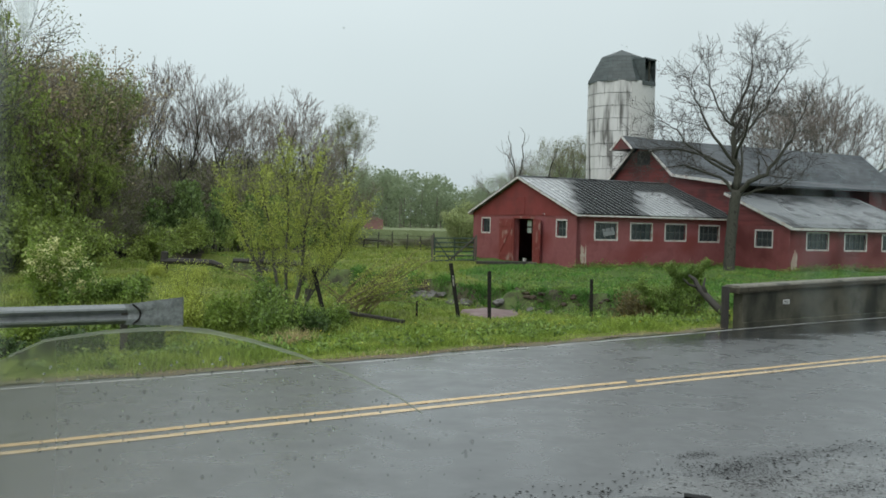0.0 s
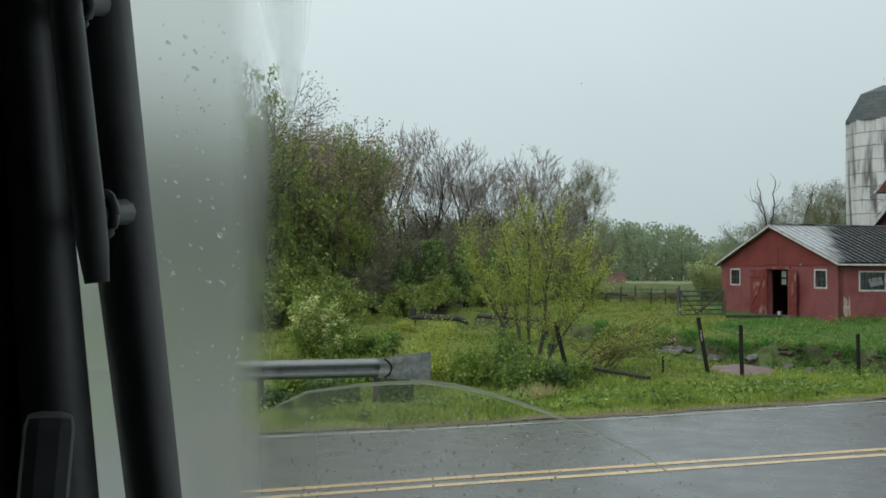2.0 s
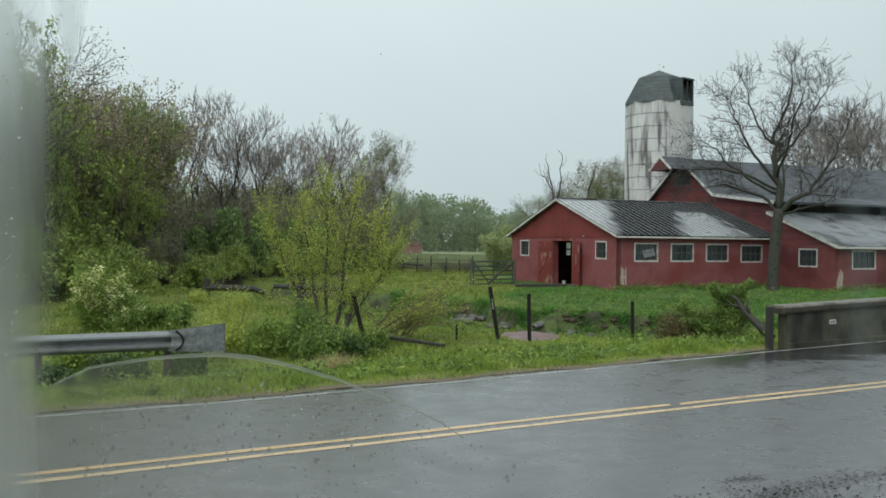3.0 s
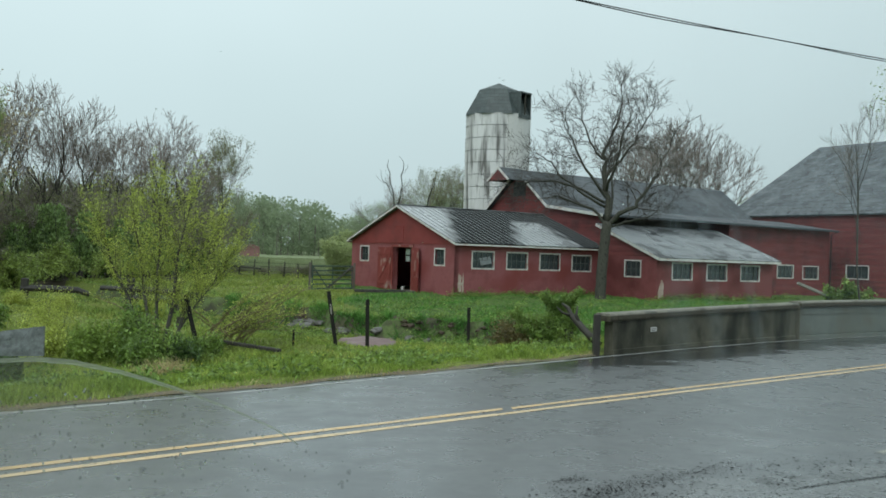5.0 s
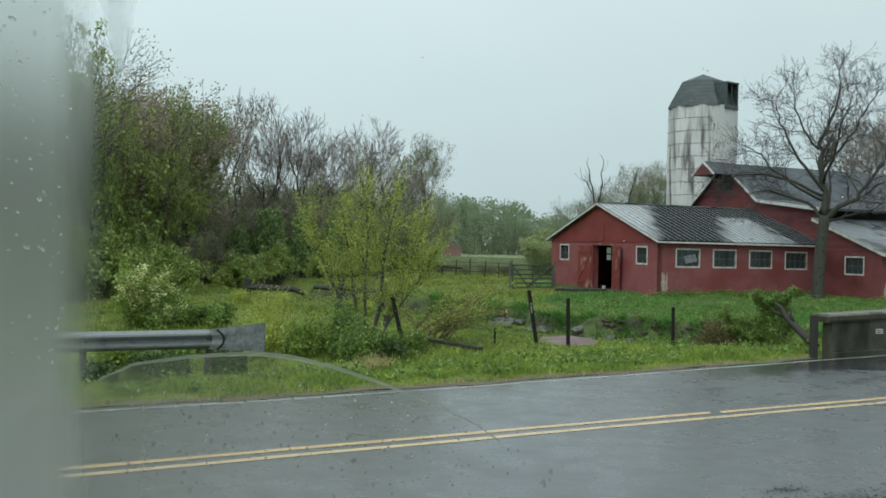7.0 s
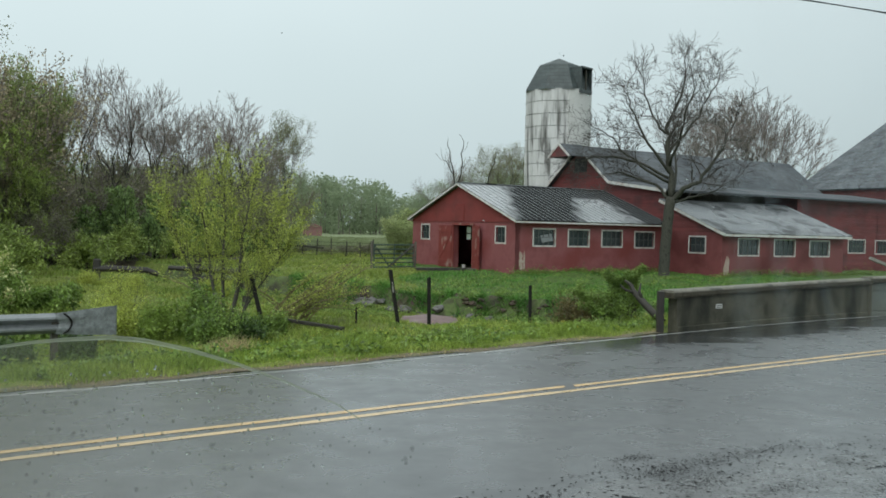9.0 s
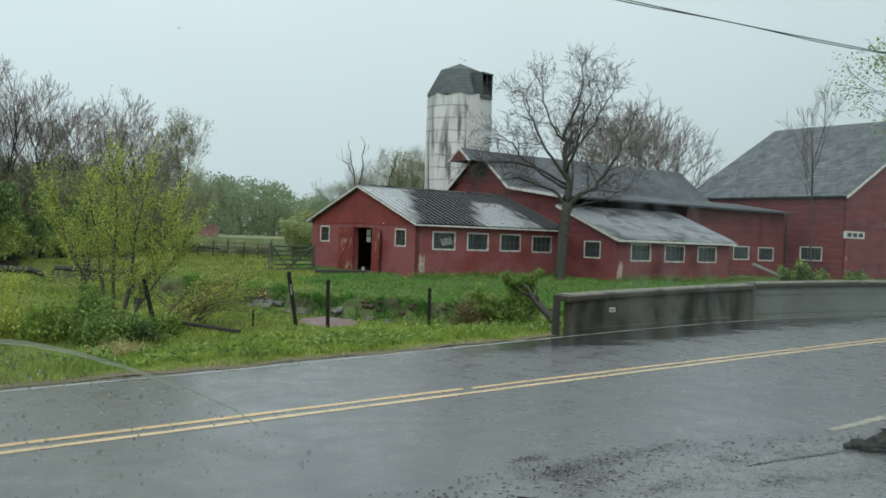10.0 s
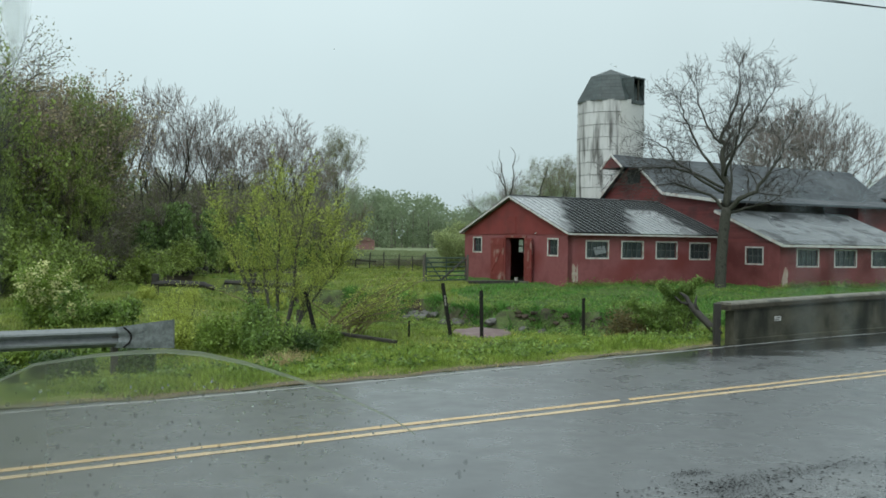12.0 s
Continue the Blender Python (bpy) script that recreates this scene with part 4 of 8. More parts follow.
def roof_slab(name, parent, p0, p1, q0, q1, thick, mat, label=""):
    """A slab with its top through p0 p1 (eave) and q1 q0 (ridge)."""
    p0, p1, q0, q1 = (Vector(p) for p in (p0, p1, q0, q1))
    n = (p1 - p0).cross(q0 - p0).normalized()
    if n.z < 0:
        n = -n
    top = [p0, p1, q1, q0]
    vs = top + [p - n * thick for p in top]
    fs = [(0, 1, 2, 3), (7, 6, 5, 4), (0, 4, 5, 1), (1, 5, 6, 2), (2, 6, 7, 3), (3, 7, 4, 0)]
    return link_mesh(name, vs, fs, mat, parent, label)


def seams(parent, p0, p1, q0, q1, pitch, mat):
    """Standing seams from eave to ridge, each a part."""
    p0, p1, q0, q1 = (Vector(p) for p in (p0, p1, q0, q1))
    count = int((p1 - p0).length / pitch)
    n = (p1 - p0).cross(q0 - p0).normalized()
    if n.z < 0:
        n = -n
    e = (p1 - p0).normalized()
    me = None
    for i in range(count + 1):
        t = i / count
        lo, hi = p0.lerp(p1, t), q0.lerp(q1, t)
        if me is None:
            w = e * 0.012
            h = n * 0.022
            base = lo
            vs = [lo - w, lo + w, lo + h + w * 0.5, lo + h - w * 0.5, hi - w, hi + w, hi + h + w * 0.5, hi + h - w * 0.5]
            fs = [(0, 1, 2, 3), (7, 6, 5, 4), (1, 5, 6, 2), (2, 6, 7, 3), (3, 7, 4, 0)]
            ob = link_mesh("seam", vs, fs, mat, parent)
            me = ob.data
        else:
            ob = place(new("seam", me), parent)
            ob.location = lo - base


def trim_board(parent, a, b, size=(0.04, 0.16), mat=None, name="trim_board"):
    """A straight white board from a to b."""
    a, b = Vector(a), Vector(b)
    d = b - a
    bm = box((0, -size[0] / 2, -size[1] / 2), (d.length, size[0] / 2, size[1] / 2))
    ob = part(name, bm, mat or M["white_trim"], parent)
    ob.matrix_basis = Matrix.Translation(a) @ d.to_track_quat("X", "Z").to_matrix().to_4x4()
    return ob


def outline_wall(name, parent, outline, m, thick, mat, label=""):
    """A wall cut to an outline of (x, z), outer face at y=0."""
    vs, fs = prism(outline, 0, thick)
    ob = link_mesh(name, vs, fs, mat, parent, label)
    ob.matrix_basis = m
    return ob


SHEET = film_material("white sheet for bright window sky", (0.85, 0.88, 0.87), 0.97, 0.97, 0, -50, 50)


def bare_patch(parent, x, y, z, w, h, seed):
    """A ragged patch where the red coat has come off."""
    bm = bmesh.new()
    rng = random.Random(seed)
    n = 22
    bm.faces.new([bm.verts.new((x + w * math.cos(k * math.tau / n) * rng.uniform(0.55, 1.3), y, z + h * math.sin(k * math.tau / n) * rng.uniform(0.75, 1.12))) for k in range(n)])
    part("bare_patch", bm, M["bare_render"], parent, "ragged patch where the red coat has come off")


# ---- low stable with the open door ----
def low_stable():
    b = empty("stable", YARD)
    tagged(b, "low red stucco stable with grey metal roof, doors open", "barn")
    U, V, H, RIDGE = 9.95, 10.0, 2.5, 4.46
    side = [(1.12, 2.42, 1.4, 2.18), (3.32, 4.62, 1.4, 2.18), (5.54, 6.86, 1.4, 2.18), (7.82, 9.16, 1.37, 2.15)]
    vs, fs = wall_mesh(U, H, side, 0.3)
    link_mesh("wall", vs, fs, M["stucco"], b, "faded red stucco wall with four windows")
    gable = [(0.95 - 0.1, 1.65, 1.5, 2.25), (8.15, 9.0, 1.55, 2.3), (3.72, 5.55, 0, 2.32)]
    vs, fs = wall_mesh(V, H, [(V - g[1], V - g[0], g[2], g[3]) for g in gable], 0.3)
    w = link_mesh("wall", vs, fs, M["stucco"], b, "faded red stucco gable wall with a doorway")
    w.matrix_basis = Matrix.Translation((-0.001, V, 0)) @ SIDE
    back = [(3.5, 4.25, 1.5, 2.25)]
    vs, fs = wall_mesh(U, H, [(U - h[1], U - h[0], h[2], h[3]) for h in back], 0.3)
    w = link_mesh("wall", vs, fs, M["stucco"], b)
    w.matrix_basis = pose(U, V, 0, 0, 0, 180)
    # White sheet added so that the back window looks sky-bright.
    part("sky_sheet", box((3.5, V - 0.2, 1.5), (4.25, V - 0.195, 2.25)), SHEET, b, "added white sheet for the bright sky in the back window")
    for a, c in (((3.85, V - 0.26, 1.5), (3.91, V - 0.21, 2.25)), ((3.5, V - 0.265, 1.82), (4.25, V - 0.205, 1.9))):
        part("glazing_bar", box(a, c), M["bark"], b, "dark bar across the back window")
    # boarded gable triangle above
    outline_wall("gable_cladding", b, [(0.0, H), (V, H), (V, H + 0.12), (V / 2, RIDGE - 0.04), (0.0, H + 0.12)], Matrix.Translation((-0.03, V, 0)) @ SIDE, 0.12, M["gable_red"], "flat red boards in the gable")
    # old hay-door board lines in the gable
    part("hay_hatch", box((-0.06, 4.55, H + 0.05), (-0.031, 5.45, H + 0.95), 0.006), M["gable_red"], b, "closed hay hatch of red boards")
    # roof
    og = 0.24
    slope = (RIDGE - H - 0.15) / (V / 2)
    for sgn, v0, ov in ((1, -0.35, 0.35), (-1, V + 0.2, 0.2)):
        ez = H + 0.15 - ov * slope + 0.1
        p0, p1 = (-og, v0, ez), (U + 0.02, v0, ez)
        q0, q1 = (-og, V / 2, RIDGE + 0.1), (U + 0.02, V / 2, RIDGE + 0.1)
        roof = roof_slab("roof", b, p0, p1, q0, q1, 0.05, M["stable_roof"], "wet grey standing-seam metal roof with reflections painted in")
        seams(roof, p0, p1, q0, q1, 0.33, M["galvanised"])
        trim_board(b, (-og - 0.02, v0, ez - 0.08), (-og - 0.02, V / 2, RIDGE + 0.02), (0.03, 0.085), name="barge_board")
        trim_board(b, (-og, v0 + 0.02 * sgn, ez - 0.1), (U, v0 + 0.02 * sgn, ez - 0.1), (0.03, 0.08), name="fascia")
        part("soffit", box((-og + 0.02, min(v0 + 0.03 * sgn, 0 if sgn > 0 else V), ez - 0.16), (U, max(v0 + 0.03 * sgn, 0 if sgn > 0 else V), ez - 0.13)), M["red_plank"], b)
    trim_board(b, (-og, V / 2, RIDGE + 0.12), (U, V / 2, RIDGE + 0.12), (0.22, 0.04), M["metal_roof"], name="ridge_cap")
    for i, (x0, x1, z0, z1) in enumerate(side):
        window(b, Matrix.Translation((x0, 0.02, z0)), x1 - x0, z1 - z0, 4, 2, "white-framed stable window with a broken tilted sash" if i == 0 else "white-framed stable window with eight dark panes", tilt=(i == 0))
    for v0, v1, z0, z1 in gable[:2]:
        window(b, Matrix.Translation((0.02, v1, z0)) @ SIDE, v1 - v0, z1 - z0, 2, 2, "small white-framed gable window")
    # door frame, leaves folded back, worn to bare wood
    bm = bmesh.new()
    add_box(bm, (-0.06, 3.6, 0), (0.1, 3.72, 2.44), 0.01)
    add_box(bm, (-0.06, 5.55, 0), (0.1, 5.67, 2.44), 0.01)
    add_box(bm, (-0.06, 3.72, 2.32), (0.1, 5.55, 2.44), 0.01)
    part("door_frame", bm, M["red_plank"], b)
    for v0, v1, tilt in ((5.7, 6.98, 1.0), (2.86, 3.62, -4.0)):
        d = empty("door")
        place(d, b)
        d.matrix_basis = Matrix.Translation((-0.10, v1, 0.06)) @ SIDE @ pose(0, 0, 0, 0, 0, tilt)
        w = v1 - v0
        count = max(4, round(w / 0.2))
        for i in range(count):
            part("plank", box((w * i / count + 0.004, 0, 0), (w * (i + 1) / count - 0.004, 0.03, 2.24), 0.004), M["red_plank"], d)
        for z in (0.25, 1.85):
            part("batten", box((0.02, -0.028, z), (w - 0.02, 0.0, z + 0.14), 0.004), M["red_plank"], d)
        brace = part("brace", box((-0.02, -0.026, -0.06), (math.hypot(w - 0.1, 1.5), 0.002, 0.06)), M["red_plank"], d)
        brace.matrix_basis = pose(0.05, 0, 0.36, 0, -math.degrees(math.atan2(1.45, w - 0.1)), 0)
    part("door_post", box((-0.3, 2.76, 0), (-0.22, 2.86, 2.25), 0.01), M["red_plank"], b)
    # inside: floor, a partition and posts
    part("stable_floor", box((0.3, 0.3, -0.1), (U - 0.05, V - 0.3, 0.02)), M["barn_floor"], b)
    part("partition", box((2.0, 2.2, 0.02), (U - 0.1, 2.3, 2.3)), M["old_wood"], b)
    # worn corner where the stucco came off
    bare_patch(b, 0.36, -0.004, 0.62, 0.13, 0.5, 2)
    bare_patch(b, 0.56, -0.008, 0.55, 0.05, 0.62, 3)
    # low plinth stones
    part("foundation", box((-0.04, -0.04, -0.4), (U, V + 0.04, 0.0)), M["stucco"], b)


low_stable()


def pail(u, v):
    """A white plastic pail with a rim and a wire bail."""
    p = empty("pail", YARD @ pose(u, v, 0.02))
    tagged(p, "white plastic pail standing in the stable doorway", "bucket")
    bm = bmesh.new()
    bmesh.ops.create_cone(bm, cap_ends=True, segments=18, radius1=0.12, radius2=0.15, depth=0.32)
    bmesh.ops.translate(bm, vec=(0, 0, 0.16), verts=bm.verts)
    part("body", bm, M["plate"], p, smooth=False)
    part("rim", tube([(0.152 * math.cos(k * math.tau / 18), 0.152 * math.sin(k * math.tau / 18), 0.315) for k in range(19)], 0.01, 5), M["plate"], p)
    part("bail", tube([(0.16 * math.cos(k * math.pi / 8), 0.03, 0.3 + 0.12 * math.sin(k * math.pi / 8)) for k in range(9)], 0.004, 4), M["rust"], p, "thin wire bail")
    return p


pail(0.25, 4.9).scale = (0.65, 0.65, 0.65)


# ---- main barn with hay hood, low skirt roof, and its lean-to ----
def main_barn():
    b = empty("barn", YARD)
    tagged(b, "tall red board barn with grey shingle roof and hay hood", "barn")
    U0, U1, US = 9.97, 29.3, 32.0
    RV, RZ, BV, BZ, EV, EZ = 7.1, 7.32, 4.25, 5.1, -0.3, 4.5
    wall_v = 0.2
    LV = 2 * RV - BV
    outline = [(wall_v, -0.1), (LV - 0.15, -0.1), (LV - 0.15, BZ - 0.05), (RV, RZ - 0.1), (BV, BZ - 0.08), (wall_v, EZ + 0.0)]
    m = Matrix.Translation((U0, 0, 0)) @ SIDE @ Matrix.Diagonal((-1, 1, 1, 1))
    vs, fs = prism([(x, z) for x, z in outline], 0, 0.2)
    vs = [(U0 + y, x, z) for x, y, z in vs]
    link_mesh("wall", vs, fs, M["red_board"], b, "red clapboard gable wall")
    vs = [(U1 + 0.1 - (p[0] - U0), p[1], p[2]) for p in vs]
    link_mesh("wall", vs, fs, M["red_board"], b)
    holes = [(26.35 - U0, 28.05 - U0, 1.2, 1.98), (29.2 - U0, 30.95 - U0, 1.15, 1.95)]
    UM = 21.2
    vs, fs = wall_mesh(US - UM, EZ, [(h[0] - (UM - U0) , h[1] - (UM - U0), h[2], h[3]) for h in holes], 0.2)
    w = link_mesh("wall", vs, fs, M["red_board"], b, "long red clapboard wall")
    w.matrix_basis = Matrix.Translation((UM, wall_v, 0))
    part("wall", box((U0 + 0.2, 2.6, 0), (UM, 2.8, EZ + 0.3)), M["old_wood"], b, "dark open bay under the skirt roof")
    part("wall", box((UM, wall_v + 0.2, 0), (UM + 0.15, 2.6, EZ)), M["red_board"], b)
    part("wall", box((U0, LV - 0.3, 0), (U1, LV - 0.1, BZ)), M["red_board"], b)
    part("wall", box((US, wall_v, 0), (US + 0.2, BV + 0.5, EZ)), M["red_board"], b)
    for x0, x1, z0, z1 in holes:
        window(b, Matrix.Translation((U0 + x0, wall_v + 0.02, z0)), x1 - x0, z1 - z0, 4, 2)
    # steep upper roof, both slopes, and the flatter skirt
    og = 0.3
    roof_slab("roof", b, (U0 - og, BV, BZ), (U1, BV, BZ), (U0 - og, RV, RZ), (U1, RV, RZ), 0.1, M["slate"], "grey shingle roof slope")
    roof_slab("roof", b, (U0 - og, LV + 0.2, BZ - 0.16), (U1, LV + 0.2, BZ - 0.16), (U0 - og, RV, RZ), (U1, RV, RZ), 0.1, M["slate"])
    roof_slab("skirt_roof", b, (U0 - og, EV, EZ), (US + 0.5, EV, EZ), (U0 - og, BV + 0.02, BZ + 0.03), (US + 0.5, BV + 0.02, BZ + 0.03), 0.09, M["slate"], "flatter lower grey roof")
    trim_board(b, (U0 - og - 0.02, BV, BZ - 0.1), (U0 - og - 0.02, RV, RZ - 0.1), (0.05, 0.13), name="barge_board")
    trim_board(b, (U0 - og - 0.02, LV + 0.2, BZ - 0.26), (U0 - og - 0.02, RV, RZ - 0.1), (0.05, 0.13), name="barge_board")
    trim_board(b, (U0 - og - 0.02, EV, EZ - 0.08), (U0 - og - 0.02, BV, BZ - 0.08), (0.05, 0.17), name="barge_board")
    trim_board(b, (U0 - og, EV - 0.02, EZ - 0.07), (US + 0.5, EV - 0.02, EZ - 0.07), (0.03, 0.09), M["slate"], name="fascia")
    # hay hood: a small roof jutting out from the ridge
    h0 = U0 - 1.75
    for sv in (-1, 1):
        roof_slab("hood_roof", b, (h0, RV + sv * 1.0, RZ - 0.72), (U0, RV + sv * 1.0, RZ - 0.72), (h0, RV, RZ + 0.05), (U0, RV, RZ + 0.05), 0.06, M["slate"], "shingled roof of the hay hood")
        trim_board(b, (h0 - 0.02, RV + sv * 1.0, RZ - 0.77), (h0 - 0.02, RV, RZ), (0.04, 0.12), name="barge_board")
    vs, fs = prism([(RV - 0.95, RZ - 0.76), (RV + 0.95, RZ - 0.76), (RV, RZ - 0.04)], 0, 0.06)
    link_mesh("hood_front", [(h0 + y, x, z) for x, y, z in vs], fs, M["red_board"], b, "red boarded front of the hay hood")
    # Black panel painted in for the dark inside of the hay door.
    part("hay_door", box((U0 - 0.05, RV - 0.55, RZ - 1.6), (U0 - 0.005, RV + 0.55, RZ - 0.75)), M["dark"], b, "black panel for the shade in the hay door under the hood")
    part("foundation", box((U0 + 0.02, wall_v + 0.02, -0.4), (US, LV - 0.2, 0.02)), M["barn_floor"], b)
    # downpipe at the end of the skirt
    part("downpipe", tube([(US + 0.25, wall_v - 0.1, 0.1), (US + 0.22, wall_v - 0.12, 4.2), (US + 0.4, EV + 0.05, EZ - 0.1)], 0.04), M["rust"], b, "dark downpipe")

    # lean-to in front
    c = empty("lean_to", YARD)
    tagged(c, "low red lean-to with wet metal roof against the barn", "barn")
    F, E, TV, TZ, UR = -4.05, 2.25, 0.19, 3.9, 19.65
    holes = [(11.1, 12.6, 1.12, 1.92), (13.88, 15.48, 1.1, 1.9), (16.78, 18.4, 1.1, 1.88)]
    vs, fs = wall_mesh(UR - U0, E, [(h[0] - U0, h[1] - U0, h[2], h[3]) for h in holes], 0.2)
    w = link_mesh("wall", vs, fs, M["stucco_shaded"], c, "red lean-to wall with three windows")
    w.matrix_basis = Matrix.Translation((U0, F, 0))
    for h in holes:
        window(c, Matrix.Translation((h[0], F + 0.02, h[2])), h[1] - h[0], h[3] - h[2], 4, 2)
    vs, fs = wall_mesh(-F + 0.2, E, [(-2.95 - F, -1.9 - F, 1.2, 1.98)], 0.2)
    vs = [(y, x, z) for x, y, z in vs]
    w = link_mesh("wall", vs, [f[::-1] for f in fs], M["stucco_shaded"], c, "red lean-to end wall")
    w.matrix_basis = Matrix.Translation((U0 - 0.12, F, 0))
    window(c, Matrix.Translation((U0 - 0.10, -1.9, 1.2)) @ SIDE, 1.05, 0.78, 3, 2)
    for uu in (U0 - 0.12, UR - 0.2):
        vs, fs = prism([(F, E), (TV, E), (TV, TZ - 0.08)], 0, 0.2)
        link_mesh("gable_cladding", [(uu + y, x, z) for x, y, z in vs], fs, M["red_board"], c)
    part("wall", box((UR - 0.2, F + 0.2, 0), (UR, 0.18, E)), M["stucco_shaded"], c)
    ov = 0.35
    sl = (TZ - E) / (TV - F)
    p0, p1 = (U0 - 0.3, F - ov, E - ov * sl + 0.1), (UR + 0.3, F - ov, E - ov * sl + 0.1)
    q0, q1 = (U0 - 0.3, TV, TZ + 0.1), (UR + 0.3, TV, TZ + 0.1)
    roof = roof_slab("roof", c, p0, p1, q0, q1, 0.05, M["metal_roof"], "wet corrugated grey metal roof")
    seams(roof, p0, p1, q0, q1, 0.3, M["metal_roof"])
    trim_board(c, (p0[0] - 0.02, p0[1], p0[2] - 0.09), (q0[0] - 0.02, q0[1], q0[2] - 0.09), (0.04, 0.14), name="barge_board")
    trim_board(c, (p0[0], p0[1] + 0.02, p0[2] - 0.1), (p1[0], p1[1] + 0.02, p1[2] - 0.1), (0.03, 0.12), name="fascia")
    bare_patch(c, U0 + 0.3, F - 0.004, 0.6, 0.16, 0.55, 5)
    bare_patch(c, U0 + 0.12, F - 0.008, 0.35, 0.09, 0.3, 6)
    part("foundation", box((U0 - 0.08, F + 0.03, -0.4), (UR - 0.02, 0.18, 0.01)), M["barn_floor"], c)


main_barn()


# ---- big barn behind ----
def big_barn():
    b = empty("barn", YARD @ pose(33.98, -3.17, 0, 0, 0, -4.1))
    tagged(b, "big red clapboard barn with wide grey slate roof", "barn")
    W, L, E, R = 22.6, 13.8, 5.77, 12.17
    vs, fs = wall_mesh(L, E, [(1.6, 3.25, 1.25, 2.1)], 0.25)
    vs = [(y, x, z) for x, y, z in vs]
    link_mesh("wall", vs, [f[::-1] for f in fs], M["red_board"], b, "red clapboard side wall")
    window(b, Matrix.Translation((0.02, 3.25, 1.25)) @ SIDE, 1.65, 0.85, 3, 1, "white-framed barn window leaning slightly")
    tr_ = part("transom", box((0.03, -0.045, 2.84), (2.5, -0.005, 3.34)), M["white_trim"], b, "strip of white-framed panes, partly broken")
    for k in range(3):
        part("transom_pane", box((0.42 + k * 0.68, -0.052, 2.95), (0.95 + k * 0.68, -0.047, 3.23)), M["pane"], tr_)
    part("door_jamb", box((0.25, -0.06, 0.0), (0.52, -0.003, 2.86), 0.01), M["red_plank"], b, "dark upright board under the panes")
    for y0, y1 in ((0, 0.25), (L - 0.25, L)):
        vs, fs = prism([(0.02, -0.1), (W - 0.02, -0.1), (W - 0.02, E), (W / 2, R - 0.15), (0.02, E)], y0, y1)
        link_mesh("wall", vs, fs, M["red_board"], b, "red clapboard gable wall")
    part("wall", box((W - 0.25, 0.25, 0), (W, L - 0.25, E)), M["red_board"], b)
    sl = (R - E) / (W / 2)
    ov = 0.3
    for x0, s in ((-ov, 1), (W + ov, -1)):
        p0, p1 = (x0, -0.35, E - ov * sl + 0.15), (x0, L + 0.3, E - ov * sl + 0.15)
        q0, q1 = (W / 2, -0.35, R + 0.15), (W / 2, L + 0.3, R + 0.15)
        roof_slab("roof", b, p0, p1, q0, q1, 0.12, M["slate_big"], "weathered grey slate roof")
        trim_board(b, (p0[0], -0.38, p0[2] - 0.14), (q0[0], -0.38, q0[2] - 0.14), (0.05, 0.17), name="barge_board")
    part("door_track", box((5.1, -0.22, 3.7), (13.2, -0.02, 4.12), 0.02), M["white_trim"], b, "white sliding-door track cover")
    part("downpipe", tube([(7.1, -0.1, 0.0), (7.1, -0.1, 3.7)], 0.05), M["white_trim"], b, "thin white pipe")
    part("foundation", box((0.03, 0.03, -0.4), (W - 0.03, L - 0.03, 0.0)), M["barn_floor"], b)


big_barn()


